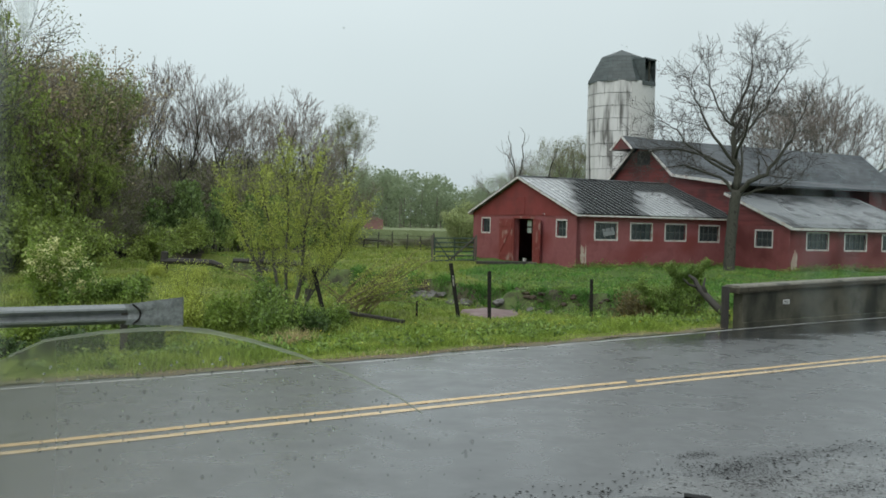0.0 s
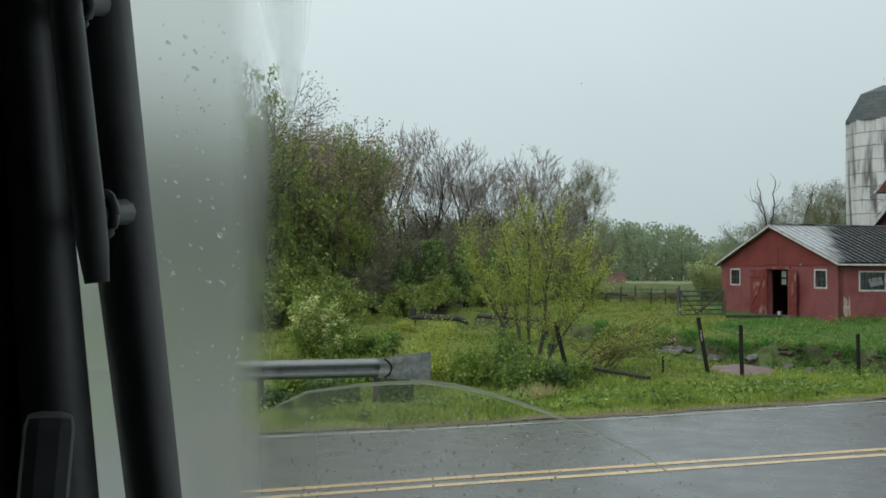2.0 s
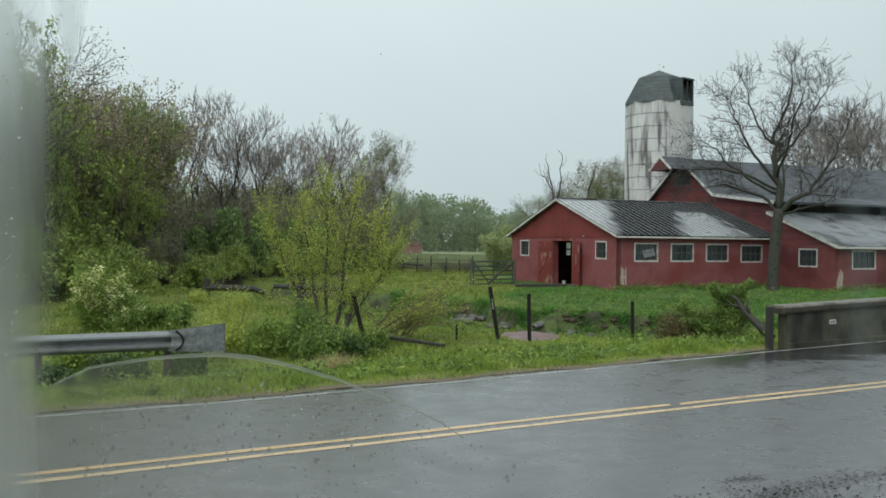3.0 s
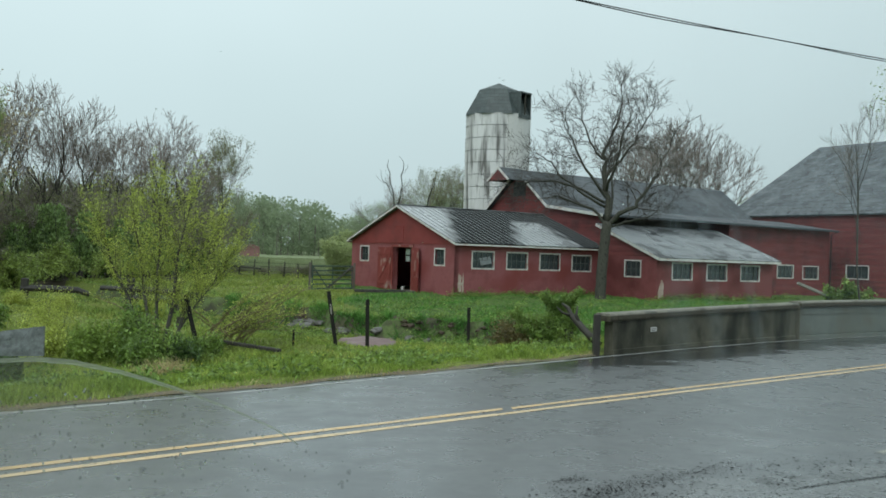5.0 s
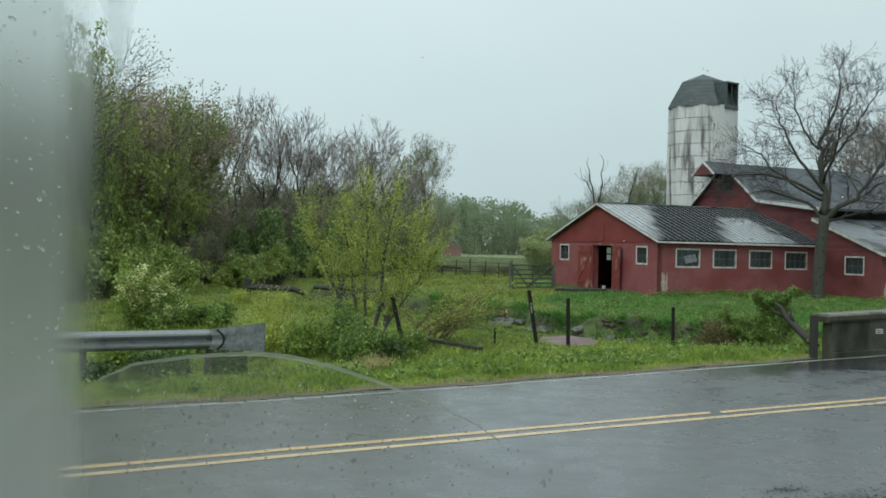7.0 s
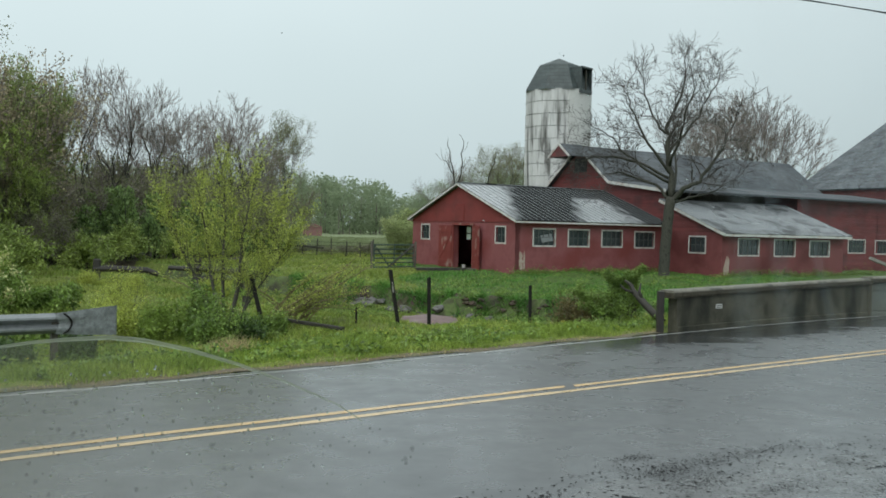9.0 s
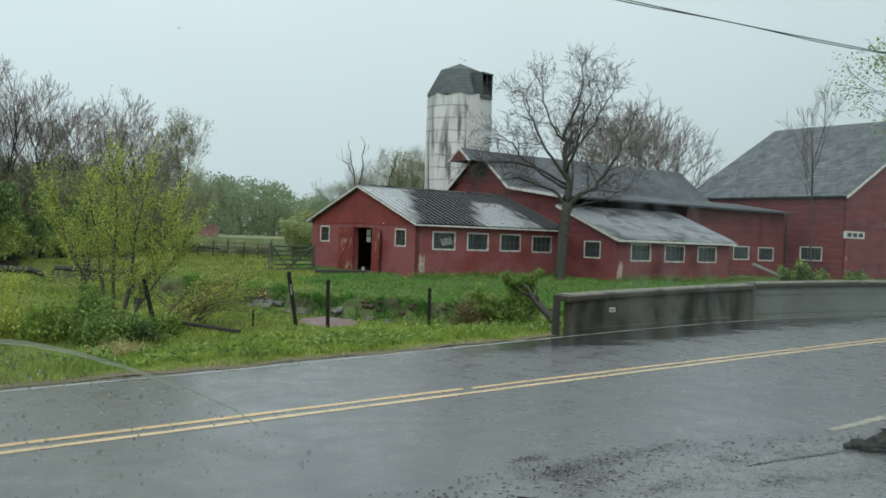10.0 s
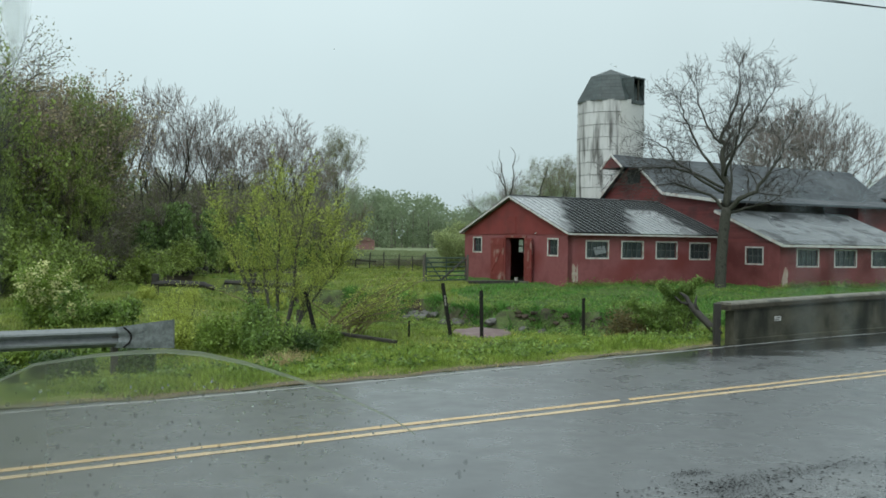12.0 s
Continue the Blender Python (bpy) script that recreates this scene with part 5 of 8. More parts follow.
# ---- silo ----
def silo():
    x, y = 11.86, 61.86
    s = empty("silo", pose(x, y, 0, 0, 0, -10))
    tagged(s, "tall white stave silo with a dark felted gambrel cap", "silo")
    R, H = 2.19, 11.64
    rng = random.Random(8)
    # rings of curved staves, each ring a part
    rings = 14
    n = 42
    staves = n // 2
    half = math.tau / staves / 2
    vs, fs = [], []
    tall = H / rings - 0.02
    for t in (-1, -0.96, 0, 0.96, 1):
        r = R - (0.03 if abs(t) == 1 else 0)
        for q, z in ((r - 0.02, 0), (r, 0.012), (r, tall - 0.012), (r - 0.02, tall)):
            vs.append((q * math.cos(half * t), q * math.sin(half * t), z))
    for t in range(4):
        for q in range(3):
            fs.append((t * 4 + q, t * 4 + 4 + q, t * 4 + 5 + q, t * 4 + q + 1))
    stave = None
    for k in range(rings):
        z1 = H * (k + 1) / rings - 0.02
        for i in range(staves):
            if stave is None:
                ob = stave = link_mesh("stave", vs, fs, M["silo_concrete"], s, "stained white concrete stave")
            else:
                ob = place(new("stave", stave.data), s)
            g = 1 + rng.uniform(-0.004, 0.005)
            ob.matrix_basis = pose(0, 0, H * k / rings, 0, 0, math.degrees((2 * i + (k % 2)) * half)) @ Matrix.Diagonal((g, g, 1, 1))
        bm = bmesh.new()
        pts = [((R + 0.012) * math.cos(i * math.tau / n), (R + 0.012) * math.sin(i * math.tau / n)) for i in range(n)]
        for i in range(n):
            add_tube(bm, [(*pts[i], z1 + 0.01), (*pts[(i + 1) % n], z1 + 0.01)], 0.009, 4)
        part("hoop", bm, M["galvanised"], s, "thin steel hoop")
    bm = bmesh.new()
    bmesh.ops.create_cone(bm, cap_ends=True, segments=n, radius1=R - 0.06, radius2=R - 0.06, depth=H)
    bmesh.ops.translate(bm, vec=(0, 0, H / 2), verts=bm.verts)
    part("core", bm, M["silo_concrete"], s)
    # covered chute down the right front
    vs, fs = [], []
    for k in range(9):
        a = radians(-72 + k * 9)
        for r in (R - 0.02, R + 0.09):
            for z in (0, H - 0.02):
                vs.append((r * math.cos(a), r * math.sin(a), z))
    for k in range(8):
        o = k * 4
        fs += [(o + 2, o + 6, o + 7, o + 3), (o + 1, o + 3, o + 7, o + 5)]
    fs += [(0, 2, 3, 1), (32, 33, 35, 34)]
    link_mesh("chute", vs, fs, M["plate"], s, "smooth white painted chute")
    # gambrel-sided cap in eight facets
    prof = [(R + 0.18, H - 0.08), (R + 0.16, H + 0.05), (1.42, H + 1.74), (0.0, H + 2.32)]
    vs, fs, m = [], [], 8
    for i in range(m):
        a = (i + 0.5) * math.tau / m
        for r, z in prof:
            vs.append((r * math.cos(a), r * math.sin(a), z))
    k = len(prof)
    for i in range(m):
        j = (i + 1) % m
        fs += [(i * k + q, j * k + q, j * k + q + 1, i * k + q + 1) for q in range(k - 1)]
    link_mesh("cap", vs, fs, M["silo_roof"], s, "dark faceted felted cap")
    # dormer with an open hatch on the right
    d = part("dormer", bmesh.new(), M["silo_roof"], s)
    bm = bmesh.new()
    add_box(bm, (0.5, -0.62, H - 0.28), (2.36, 0.62, H - 0.05))
    add_box(bm, (0.5, -0.62, H + 1.38), (2.4, 0.62, H + 1.48))
    add_box(bm, (0.5, -0.62, H - 0.05), (2.34, -0.54, H + 1.38))
    add_box(bm, (0.5, 0.54, H - 0.05), (2.34, 0.62, H + 1.38))
    bm.to_mesh(d.data)
    bm.free()
    tagged(d, "boxy dormer with an open dark hatch")
    d.matrix_basis = pose(0, 0, 0, 0, 0, -38)
    part("hatch_bar", box((2.24, -0.05, H - 0.05), (2.31, 0.05, H + 1.38)), M["bark"], d)
    # Black sheet stands in for the shade inside the open hatch.
    part("hatch_dark", box((1.1, -0.53, H - 0.04), (1.15, 0.53, H + 1.37)), M["dark"], d)


silo()


# ---- bridge parapet ----
def parapet():
    b = empty("bridge_parapet")
    tagged(b, "low mossy concrete bridge parapet with rounded coping", "parapet")

    def section(x0, x1, h0, h1, mat, panels, name, off=0.14):
        n = 14
        lip = 0.17 if x0 < 7 else 0.0      # the coping reaches past the wall at its free end
        rows = []
        for i in range(n + 1):
            x = x0 + (x1 - x0) * i / n
            y = float(along(WHITE, x)) + off
            shift = Vector((lip, lip * 0.63, 0)) if i == 0 else Vector()
            slope = float(along(WHITE, x + 0.01) - along(WHITE, x - 0.01)) / 0.02
            nrm = Vector((-slope, 1, 0)).normalized()
            h = h0 + (h1 - h0) * i / n
            body = [(0, -0.3), (0, 0.1), (0.04, 0.12), (0.04, h - 0.17), (0.26, h - 0.17), (0.26, -0.3)]
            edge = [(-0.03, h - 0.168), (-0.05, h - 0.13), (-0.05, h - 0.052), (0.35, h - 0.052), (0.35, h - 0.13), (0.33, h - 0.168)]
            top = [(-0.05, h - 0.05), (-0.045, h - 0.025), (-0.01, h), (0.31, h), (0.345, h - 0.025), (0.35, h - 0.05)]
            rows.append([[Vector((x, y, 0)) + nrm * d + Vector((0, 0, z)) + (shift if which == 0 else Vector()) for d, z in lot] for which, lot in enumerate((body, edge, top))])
        for which, nm, mt, words in ((0, name, mat, ""), (1, "coping", M["coping"], "mossy front of the coping, shade painted in"), (2, "coping_top", M["cap"], "pale lichened top of the coping")):
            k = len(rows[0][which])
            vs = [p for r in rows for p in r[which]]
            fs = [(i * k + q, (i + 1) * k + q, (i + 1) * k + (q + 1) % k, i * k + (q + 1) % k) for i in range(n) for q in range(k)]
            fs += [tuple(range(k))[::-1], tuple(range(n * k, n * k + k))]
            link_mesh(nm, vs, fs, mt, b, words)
        # raised borders of the sunk panels
        for p in range(panels):
            a, c = x0 + (x1 - x0) * (p + 0.06) / panels, x0 + (x1 - x0) * (p + 0.94) / panels
            for za, zb in ((0.14, 0.24), (0.7, 0.78)):
                vs = []
                m = 5
                for i in range(m + 1):
                    x = a + (c - a) * i / m
                    y = float(along(WHITE, x)) + off
                    nrm = Vector((-0.6, 1, 0)).normalized()
                    for dd, z in ((0.015, za), (0.015, zb), (0.06, zb), (0.06, za)):
                        vs.append(Vector((x, y, z)) + nrm * dd)
                fs = [(i * 4 + q, (i + 1) * 4 + q, (i + 1) * 4 + (q + 1) % 4, i * 4 + (q + 1) % 4) for i in range(m) for q in range(4)]
                link_mesh("panel_border", vs, fs, mat, b)

    section(6.2, 13.2, 0.9, 1.02, M["concrete"], 0, "wall_face")
    section(13.32, 21.0, 1.06, 1.12, M["concrete_pale"], 3, "wall_face")
    section(21.1, 32.0, 1.12, 1.12, M["concrete_pale"], 4, "wall_face")
    x = 13.26
    part("joint_pier", box((x - 0.09, float(along(WHITE, x)) + 0.17, -0.3), (x + 0.07, float(along(WHITE, x)) + 0.5, 1.03), 0.02), M["concrete"], b, "chipped pier at the joint")
    part("end_post", box((5.88, 18.88, -0.3), (6.02, 19.01, 0.88), 0.015), M["dark_wood"], b, "dark timber post at the end")
    # small white plate whose writing cannot be read
    x = 7.62
    y = float(along(WHITE, x)) + 0.14
    pl = part("plate", box((-0.11, -0.012, -0.05), (0.11, 0.0, 0.05), 0.004), M["plate"], b, "small white plate with unreadable marks")
    pl.matrix_basis = pose(x, y + 0.02, 0.5, 0, 0, 33)
    part("mark", box((-0.085, -0.014, 0.005), (0.085, -0.0125, 0.022)), M["rust"], pl)
    part("mark", box((-0.085, -0.014, -0.03), (0.06, -0.0125, -0.014)), M["rust"], pl)


parapet()


# ---- guardrail ----
def guardrail():
    g = empty("guardrail")
    tagged(g, "galvanised W-beam guardrail with a flared end on posts", "guardrail")
    end, far = Vector((-4.2, 14.75, 0)), Vector((-6.9, 13.15, 0))
    d = (far - end).normalized()
    end = end + d * 0.1
    far = end + d * 16
    nrm = Vector((d.y, -d.x, 0))
    if nrm.y > 0:
        nrm = -nrm
    prof = [(0.02, -0.155), (0.03, -0.145), (0.10, -0.10), (0.105, -0.07), (0.03, -0.03), (0.0, 0.0), (0.03, 0.03), (0.105, 0.07), (0.10, 0.10), (0.03, 0.145), (0.02, 0.155)]
    TOP = 0.67
    rows = [(end + d * 0.72, 1.0), (end + d * 4.6, 1.0), (end + d * 9, 1), (far, 1.0)]
    vs, fs = [], []
    k = len(prof)
    for back in (0, 1):
        for p, s in rows:
            for o, z in prof:
                vs.append(p + nrm * (o - 0.004 * back) + Vector((0, 0, TOP - 0.155 + z)))
    half = len(rows) * k
    for i in range(len(rows) - 1):
        for q in range(k - 1):
            a = i * k + q
            fs.append((a, a + 1, a + k + 1, a + k))
            fs.append((half + a, half + a + k, half + a + k + 1, half + a + 1))
    link_mesh("beam", vs, fs, M["galvanised"], g, "ribbed grey steel beam", smooth=False)
    # flared terminal
    vs, fs = [], []
    sect = [(-0.1, 1.5, 0.0, 0.05), (-0.07, 1.5, 0.0, 0.085), (0.12, 1.42, 0.03, 0.095), (0.35, 1.3, 0.06, 0.1), (0.6, 1.16, 0.12, 0.1), (0.78, 1.06, 0.2, 0.098), (0.84, 1.02, 0.3, 0.092)]
    for s, hz, dep, out in sect:
        for o, z in prof:
            cut = 0.07 * (1 - abs(z) / 0.155) if s > 0.7 else 0.0
            vs.append(end + d * (s - cut) + nrm * (o * dep + out + 0.006) + Vector((0, 0, TOP - 0.155 + z * hz + 0.02 * (hz - 1) / 0.5)))
    for i in range(len(sect) - 1):
        for q in range(k - 1):
            a = i * k + q
            fs.append((a, a + 1, a + k + 1, a + k))
    link_mesh("end_wing", vs, fs, M["galvanised_pale"], g, "flared scuffed end section")
    # the beam's bowed open end, lapped over the wing: its shadow drawn as a dark strip
    lap = [end + d * (0.59 + 0.12 * (abs(z) / 0.155) ** 2) + nrm * (o * 0.2 + 0.113) + Vector((0, 0, TOP - 0.155 + z)) for o, z in prof]
    part("lap_shadow", tube(lap, 0.016, 5), M["rust"], g, "dark strip for the shadow at the lapped beam end")
    for i, s in enumerate((0.8, 2.7, 4.6, 6.6, 8.6, 10.6)):
        p = end + d * s
        post = part("post", box((-0.05, -0.05, -0.5), (0.05, 0.05, 0.65), 0.006), M["old_wood"], g)
        post.matrix_basis = Matrix.Translation(p - nrm * 0.1) @ pose(0, 0, 0, 0, 0, math.degrees(math.atan2(d.y, d.x)))
        blk = part("spacer", box((-0.06, -0.05, 0.37), (0.06, 0.05, 0.63)), M["old_wood"], g)
        blk.matrix_basis = Matrix.Translation(p - nrm * 0.03) @ pose(0, 0, 0, 0, 0, math.degrees(math.atan2(d.y, d.x)))
        for z in (0.43, 0.6):
            bm = bmesh.new()
            bmesh.ops.create_icosphere(bm, subdivisions=1, radius=0.016)
            bolt = part("bolt", bm, M["rust"], g)
            bolt.location = p + nrm * 0.088 + Vector((0, 0, z))


guardrail()


# ---- fences, gate, posts, timbers ----
def t_post(x, y, h, lean_x, lean_y, label):
    bm = bmesh.new()
    add_box(bm, (-0.048, -0.012, -0.2), (0.048, 0.012, h), 0.003)
    add_box(bm, (-0.01, 0.012, -0.2), (0.01, 0.05, h))
    for k in range(int(h / 0.12)):
        add_box(bm, (-0.02, -0.024, 0.15 + k * 0.12), (0.02, -0.012, 0.175 + k * 0.12))
    ob = part("fence_post", bm, M["rust"])
    ob.matrix_basis = pose(x, y, float(land(x, y)), lean_y, lean_x, 20)
    return tagged(ob, label, "fence post", "steel posts along the verge")


t_post(0.45, 22.5, 1.38, -10, 0, "leaning dark steel T-post with a pale tag")
t_post(1.24, 22.9, 1.24, -1.5, 0, "upright dark steel T-post in the verge")
t_post(4.4, 26.4, 1.28, -1.0, 0, "upright dark steel T-post by the creek")
t_post(-2.6, 20.62, 1.3, -15, 0, "leaning rusty steel T-post behind the shrub")
t_post(-0.6, 22.9, 0.4, 0, 0, "short steel stake in the grass").scale = (0.55, 0.55, 1)
tag = part("tag", box((-0.018, -0.03, 0), (0.018, -0.02, 0.26)), M["tape"])
tag.matrix_basis = pose(0.31, 22.45, 0.5, 0, -6, 0)
tagged(tag, "pale strip of tape hanging on a fence post", "tape")


def timber(name, a, b, size, mat, label, category, group=""):
    a, b = Vector(a), Vector(b)
    d = b - a
    bm = box((0, -size[0] / 2, -size[1] / 2), (d.length, size[0] / 2, size[1] / 2), 0.015)
    ob = part(name, bm, M[mat])
    ob.matrix_basis = Matrix.Translation(a) @ d.to_track_quat("X", "Z").to_matrix().to_4x4()
    return tagged(ob, label, category, group)


timber("timber", (-2.2, 21.3, float(land(-2.2, 21.3)) + 0.17), (-0.83, 20.6, float(land(-0.83, 20.6)) + 0.1), (0.14, 0.075), "dark_wood", "dark weathered timber lying in the verge grass", "timber")
timber("timber", (1.7, 44.6, 0.1), (4.2, 44.5, 0.14), (0.26, 0.14), "dark_wood", "old boards lying before the stable door", "timber")
timber("timber", (2.4, 45.3, 0.1), (4.7, 45.0, 0.1), (0.28, 0.12), "old_wood", "old boards lying before the stable door", "timber")
timber("timber", (27.0, 43.5, 0.1), (23.9, 43.0, 1.15), (0.15, 0.15), "tape", "pale grey pole leaning behind the parapet", "timber")


def rail_fence():
    f = empty("rail_fence")
    tagged(f, "old dark wooden post-and-rail fence in the pasture", "fence")
    for x, y, top in ((-11.13, 36.33, 0.62), (-7.43, 37.26, 0.66), (-5.75, 37.5, 0.3)):
        z = float(land(x, y))
        part("post", tube([(x, y, z - 0.3), (x + 0.02, y, (z + top) / 2), (x + 0.03, y, top - 0.03), (x + 0.03, y, top)], [0.17, 0.16, 0.15, 0.1], 8), M["dark_wood"], f)
    for pts, r in (([(-11.2, 36.25, 0.22), (-10.6, 36.4, 0.24), (-9.9, 36.6, 0.2), (-9.3, 36.75, 0.18), (-8.85, 36.85, 0.02)], 0.13), ([(-8.5, 36.95, 0.28), (-7.9, 37.05, 0.26), (-7.4, 37.15, 0.2)], 0.1),
                   ([(-7.5, 37.16, 0.3), (-6.9, 37.25, 0.2), (-6.3, 37.35, 0.2), (-5.65, 37.42, 0.12)], 0.13), ([(-7.43, 37.15, -0.12), (-6.6, 37.25, -0.14), (-5.8, 37.4, -0.2)], 0.1)):
        part("rail", tube(pts, [r * 0.9] + [r] * (len(pts) - 2) + [r * 0.75], 7), M["dark_wood"], f)


rail_fence()


def field_gate():
    g = empty("field_gate")
    tagged(g, "green tubular steel field gate beside the stable", "gate")
    a, b = Vector((-0.36, 44.4, 0.0)), Vector((1.62, 46.2, 0.0))
    for k in range(6):
        z = 0.15 + k * 0.22
        part("bar", tube([a + Vector((0, 0, z)), b + Vector((0, 0, z))], 0.04, 6), M["gate"], g)
    for t in (0, 0.5, 1):
        p = a.lerp(b, t)
        part("upright", tube([p + Vector((0, 0, 0.1)), p + Vector((0, 0, 1.3))], 0.035, 6), M["gate"], g)
    part("brace", tube([a.lerp(b, 0.35) + Vector((0, 0.03, 0.12)), b + Vector((0, -0.06, 1.25))], 0.055, 6), M["bark"], g)
    part("brace", tube([a + Vector((0, 0.03, 1.25)), a.lerp(b, 0.4) + Vector((0, 0.03, 0.12))], 0.03, 6), M["gate"], g)
    for p in (a - Vector((0.12, 0, 0)), b + Vector((0.1, 0, 0))):
        part("gate_post", tube([p + Vector((0, 0, -0.2)), p + Vector((0, 0, 1.42))], 0.055, 7), M["old_wood"], g)


field_gate()


def field_fence():
    f = empty("field_fence")
    tagged(f, "far wire fence on grey wooden posts across the pasture", "fence")
    rng = random.Random(3)
    prev = None
    for k in range(14):
        x = -13.5 + k * 1.0 + rng.uniform(-0.1, 0.1)
        y = 68 - k * 0.5
        h = rng.uniform(1.0, 1.3)
        part("post", tube([(x, y, -0.2), (x + rng.uniform(-0.08, 0.08), y, h)], 0.05, 6), M["bark"], f)
        if prev:
            for z in (0.4, 0.75, 1.0):
                part("wire", tube([(prev[0], prev[1], z), (x, y, z)], 0.012, 3), M["rust"], f)
        prev = (x, y)
    part("rail", tube([(-6.5, 64.0, 0.75), (-4.0, 63.0, 0.6)], 0.07, 6), M["bark"], f)


field_fence()


# ---- trees ----
def skeleton(seed, height, trunk_h, trunk_r, limbs, levels, spread, up=0.25, wiggle=0.25, ratio=0.62, kids=(4, 6), lean=(0, 0), start=0.3, limb_scale=0.6):
    """Segments (p, q, r0, r1, level) of a branching tree that stands at the origin."""
    rng = random.Random(seed)
    segs, tips = [], []

    def unit(v):
        return v.normalized() if v.length > 1e-6 else Vector((0, 0, 1))

    def grow(p, d, length, r, level):
        n = 4 if level < 2 else 3 if level < 4 else 2
        pts = []
        for i in range(n):
            d = unit(d + Vector((rng.gauss(0, wiggle), rng.gauss(0, wiggle), rng.gauss(0, wiggle * 0.6) + up * (0.35 if level else 0.1))))
            q = p + d * length / n
            r1 = r * (1 - 0.6 / n) if level < levels else r * 0.75
            segs.append((p.copy(), q.copy(), r, r1, level))
            pts.append((q.copy(), d.copy(), r1))
            p, r = q, r1
        if level >= levels:
            tips.append((p.copy(), d.copy()))
            return
        count = rng.randint(*kids)
        for k in range(count):
            t = start + (1 - start) * (k + rng.random()) / count
            i = min(n - 1, int(t * n))
            q, dd, rr = pts[i]
            side = unit(dd.cross(Vector((rng.gauss(0, 1), rng.gauss(0, 1), rng.gauss(0, 1)))))
            ang = spread * rng.uniform(0.6, 1.25)
            nd = unit(dd * math.cos(ang) + side * math.sin(ang))
            grow(q, nd, length * ratio * rng.uniform(0.7, 1.15), max(rr * 0.62, 0.006), level + 1)
        grow(p, d, length * ratio, r * 0.8, level + 1)

    p, r = Vector((0, 0, -0.2)), trunk_r
    d = unit(Vector((lean[0], lean[1], 1)))
    n = 5
    for i in range(n):
        q = p + unit(d + Vector((rng.gauss(0, 0.06), rng.gauss(0, 0.06), 0))) * (trunk_h + 0.2) / n
        r1 = r * 0.94 if i else r * 0.8
        segs.append((p.copy(), q.copy(), r, r1, 0))
        p, r = q, r1
    size = height - trunk_h
    for k in range(limbs):
        a = k * math.tau / limbs + rng.uniform(-0.4, 0.4)
        tilt = spread * rng.uniform(0.45, 1.15) * (0.25 if k == 0 else 1)
        nd = Vector((math.cos(a) * math.sin(tilt), math.sin(a) * math.sin(tilt), math.cos(tilt)))
        q = p - Vector((0, 0, rng.uniform(0, trunk_h * 0.35) if k else 0))
        grow(q, nd, size * limb_scale * rng.uniform(0.8, 1.05), r * (0.72 if k == 0 else 0.55), 1)
    return segs, tips


def tubes_mesh(name, segs, mat, parent, label="", twist=0):
    vs, fs = [], []
    for p, q, r0, r1, level in segs:
        sides = 7 if level == 0 else 5 if level <= 2 else 3
        d = (q - p)
        if d.length < 1e-6:
            continue
        d = d.normalized()
        a = d.cross(Vector((0, 0, 1)) if abs(d.z) < 0.9 else Vector((1, 0, 0))).normalized()
        b = d.cross(a)
        o = len(vs)
        for c, r in ((p, r0), (q, r1)):
            for k in range(sides):
                t = k * math.tau / sides
                v = c + a * (math.cos(t) * r) + b * (math.sin(t) * r)
                vs.append((v.x, v.y, v.z))
        for k in range(sides):
            fs.append((o + k, o + (k + 1) % sides, o + sides + (k + 1) % sides, o + sides + k))
    return link_mesh(name, vs, fs, mat, parent, label, smooth=True)


def leaf_quads(rng, centres, size, jitter, per, droop=0.0, shape=1.7):
    """Small rhombic leaves scattered round centres."""
    centres = np.repeat(np.asarray(centres, dtype=np.float32).reshape(-1, 3), per, axis=0)
    n = len(centres)
    c = centres + jitter * np.clip(rng.normal(0, 1, (n, 3)), -1.5, 1.5) * np.array([1, 1, 0.8])
    c[:, 2] -= droop * rng.random(n)
    a = rng.normal(size=(n, 3))
    a /= np.linalg.norm(a, axis=1, keepdims=True)
    b = np.cross(a, rng.normal(size=(n, 3)))
    b /= np.linalg.norm(b, axis=1, keepdims=True)
    s = size * rng.uniform(0.6, 1.35, (n, 1))
    return np.stack([c - a * s * shape * 0.5, c + b * s * 0.5, c + a * s * shape * 0.5, c - b * s * 0.5], 1).reshape(-1, 3)


def tree(name, label, seed, height, leaf=None, leaf_size=0.1, per=3, jitter=0.15, bark="bark", twig="twig", category="tree", twig_floor=0.0, droop=0.0, leaf_levels=None, **kw):
    t = empty(name)
    segs, tips = skeleton(seed, height, **kw)
    grown = height / max(q.z for p, q, *_ in segs)
    segs = [(p * grown, q * grown, r0, r1, l) for p, q, r0, r1, l in segs]
    tips = [(p * grown, d) for p, d in tips]
    t["tall"] = height
    lim = 2
    tubes_mesh("trunk", [s for s in segs if s[4] <= lim], M[bark], t, "grey-brown trunk and limbs")
    fine = [(p, q, max(r0, twig_floor), max(r1, twig_floor * 0.8), l) for p, q, r0, r1, l in segs if l > lim]
    if fine:
        tubes_mesh("branchwork", fine, M[twig], t, "fine bare twigs")
    if leaf:
        rng = np.random.default_rng(seed)
        pts = [p for p, d in tips] if leaf_levels is None else [q for p, q, a, b, l in segs if l >= leaf_levels]
        soup("crown", leaf_quads(rng, pts, leaf_size, jitter, per, droop), 4, M[leaf], t, "loose crown of small leaves")
    return tagged(t, label, category)


def at(ob, x, y, s=1.0, turn=0.0, sink=0.0):
    ob.matrix_basis = pose(x, y, float(land(x, y)) - sink, 0, 0, turn) @ Matrix.Diagonal((s, s, s, 1))
    return ob


def again(ob, x, y, s=1.0, turn=0.0, sz=None):
    c = copy_thing(ob, pose(x, y, float(land(x, y)), 0, 0, turn))
    c.scale = (s, s, sz or s)
    return c


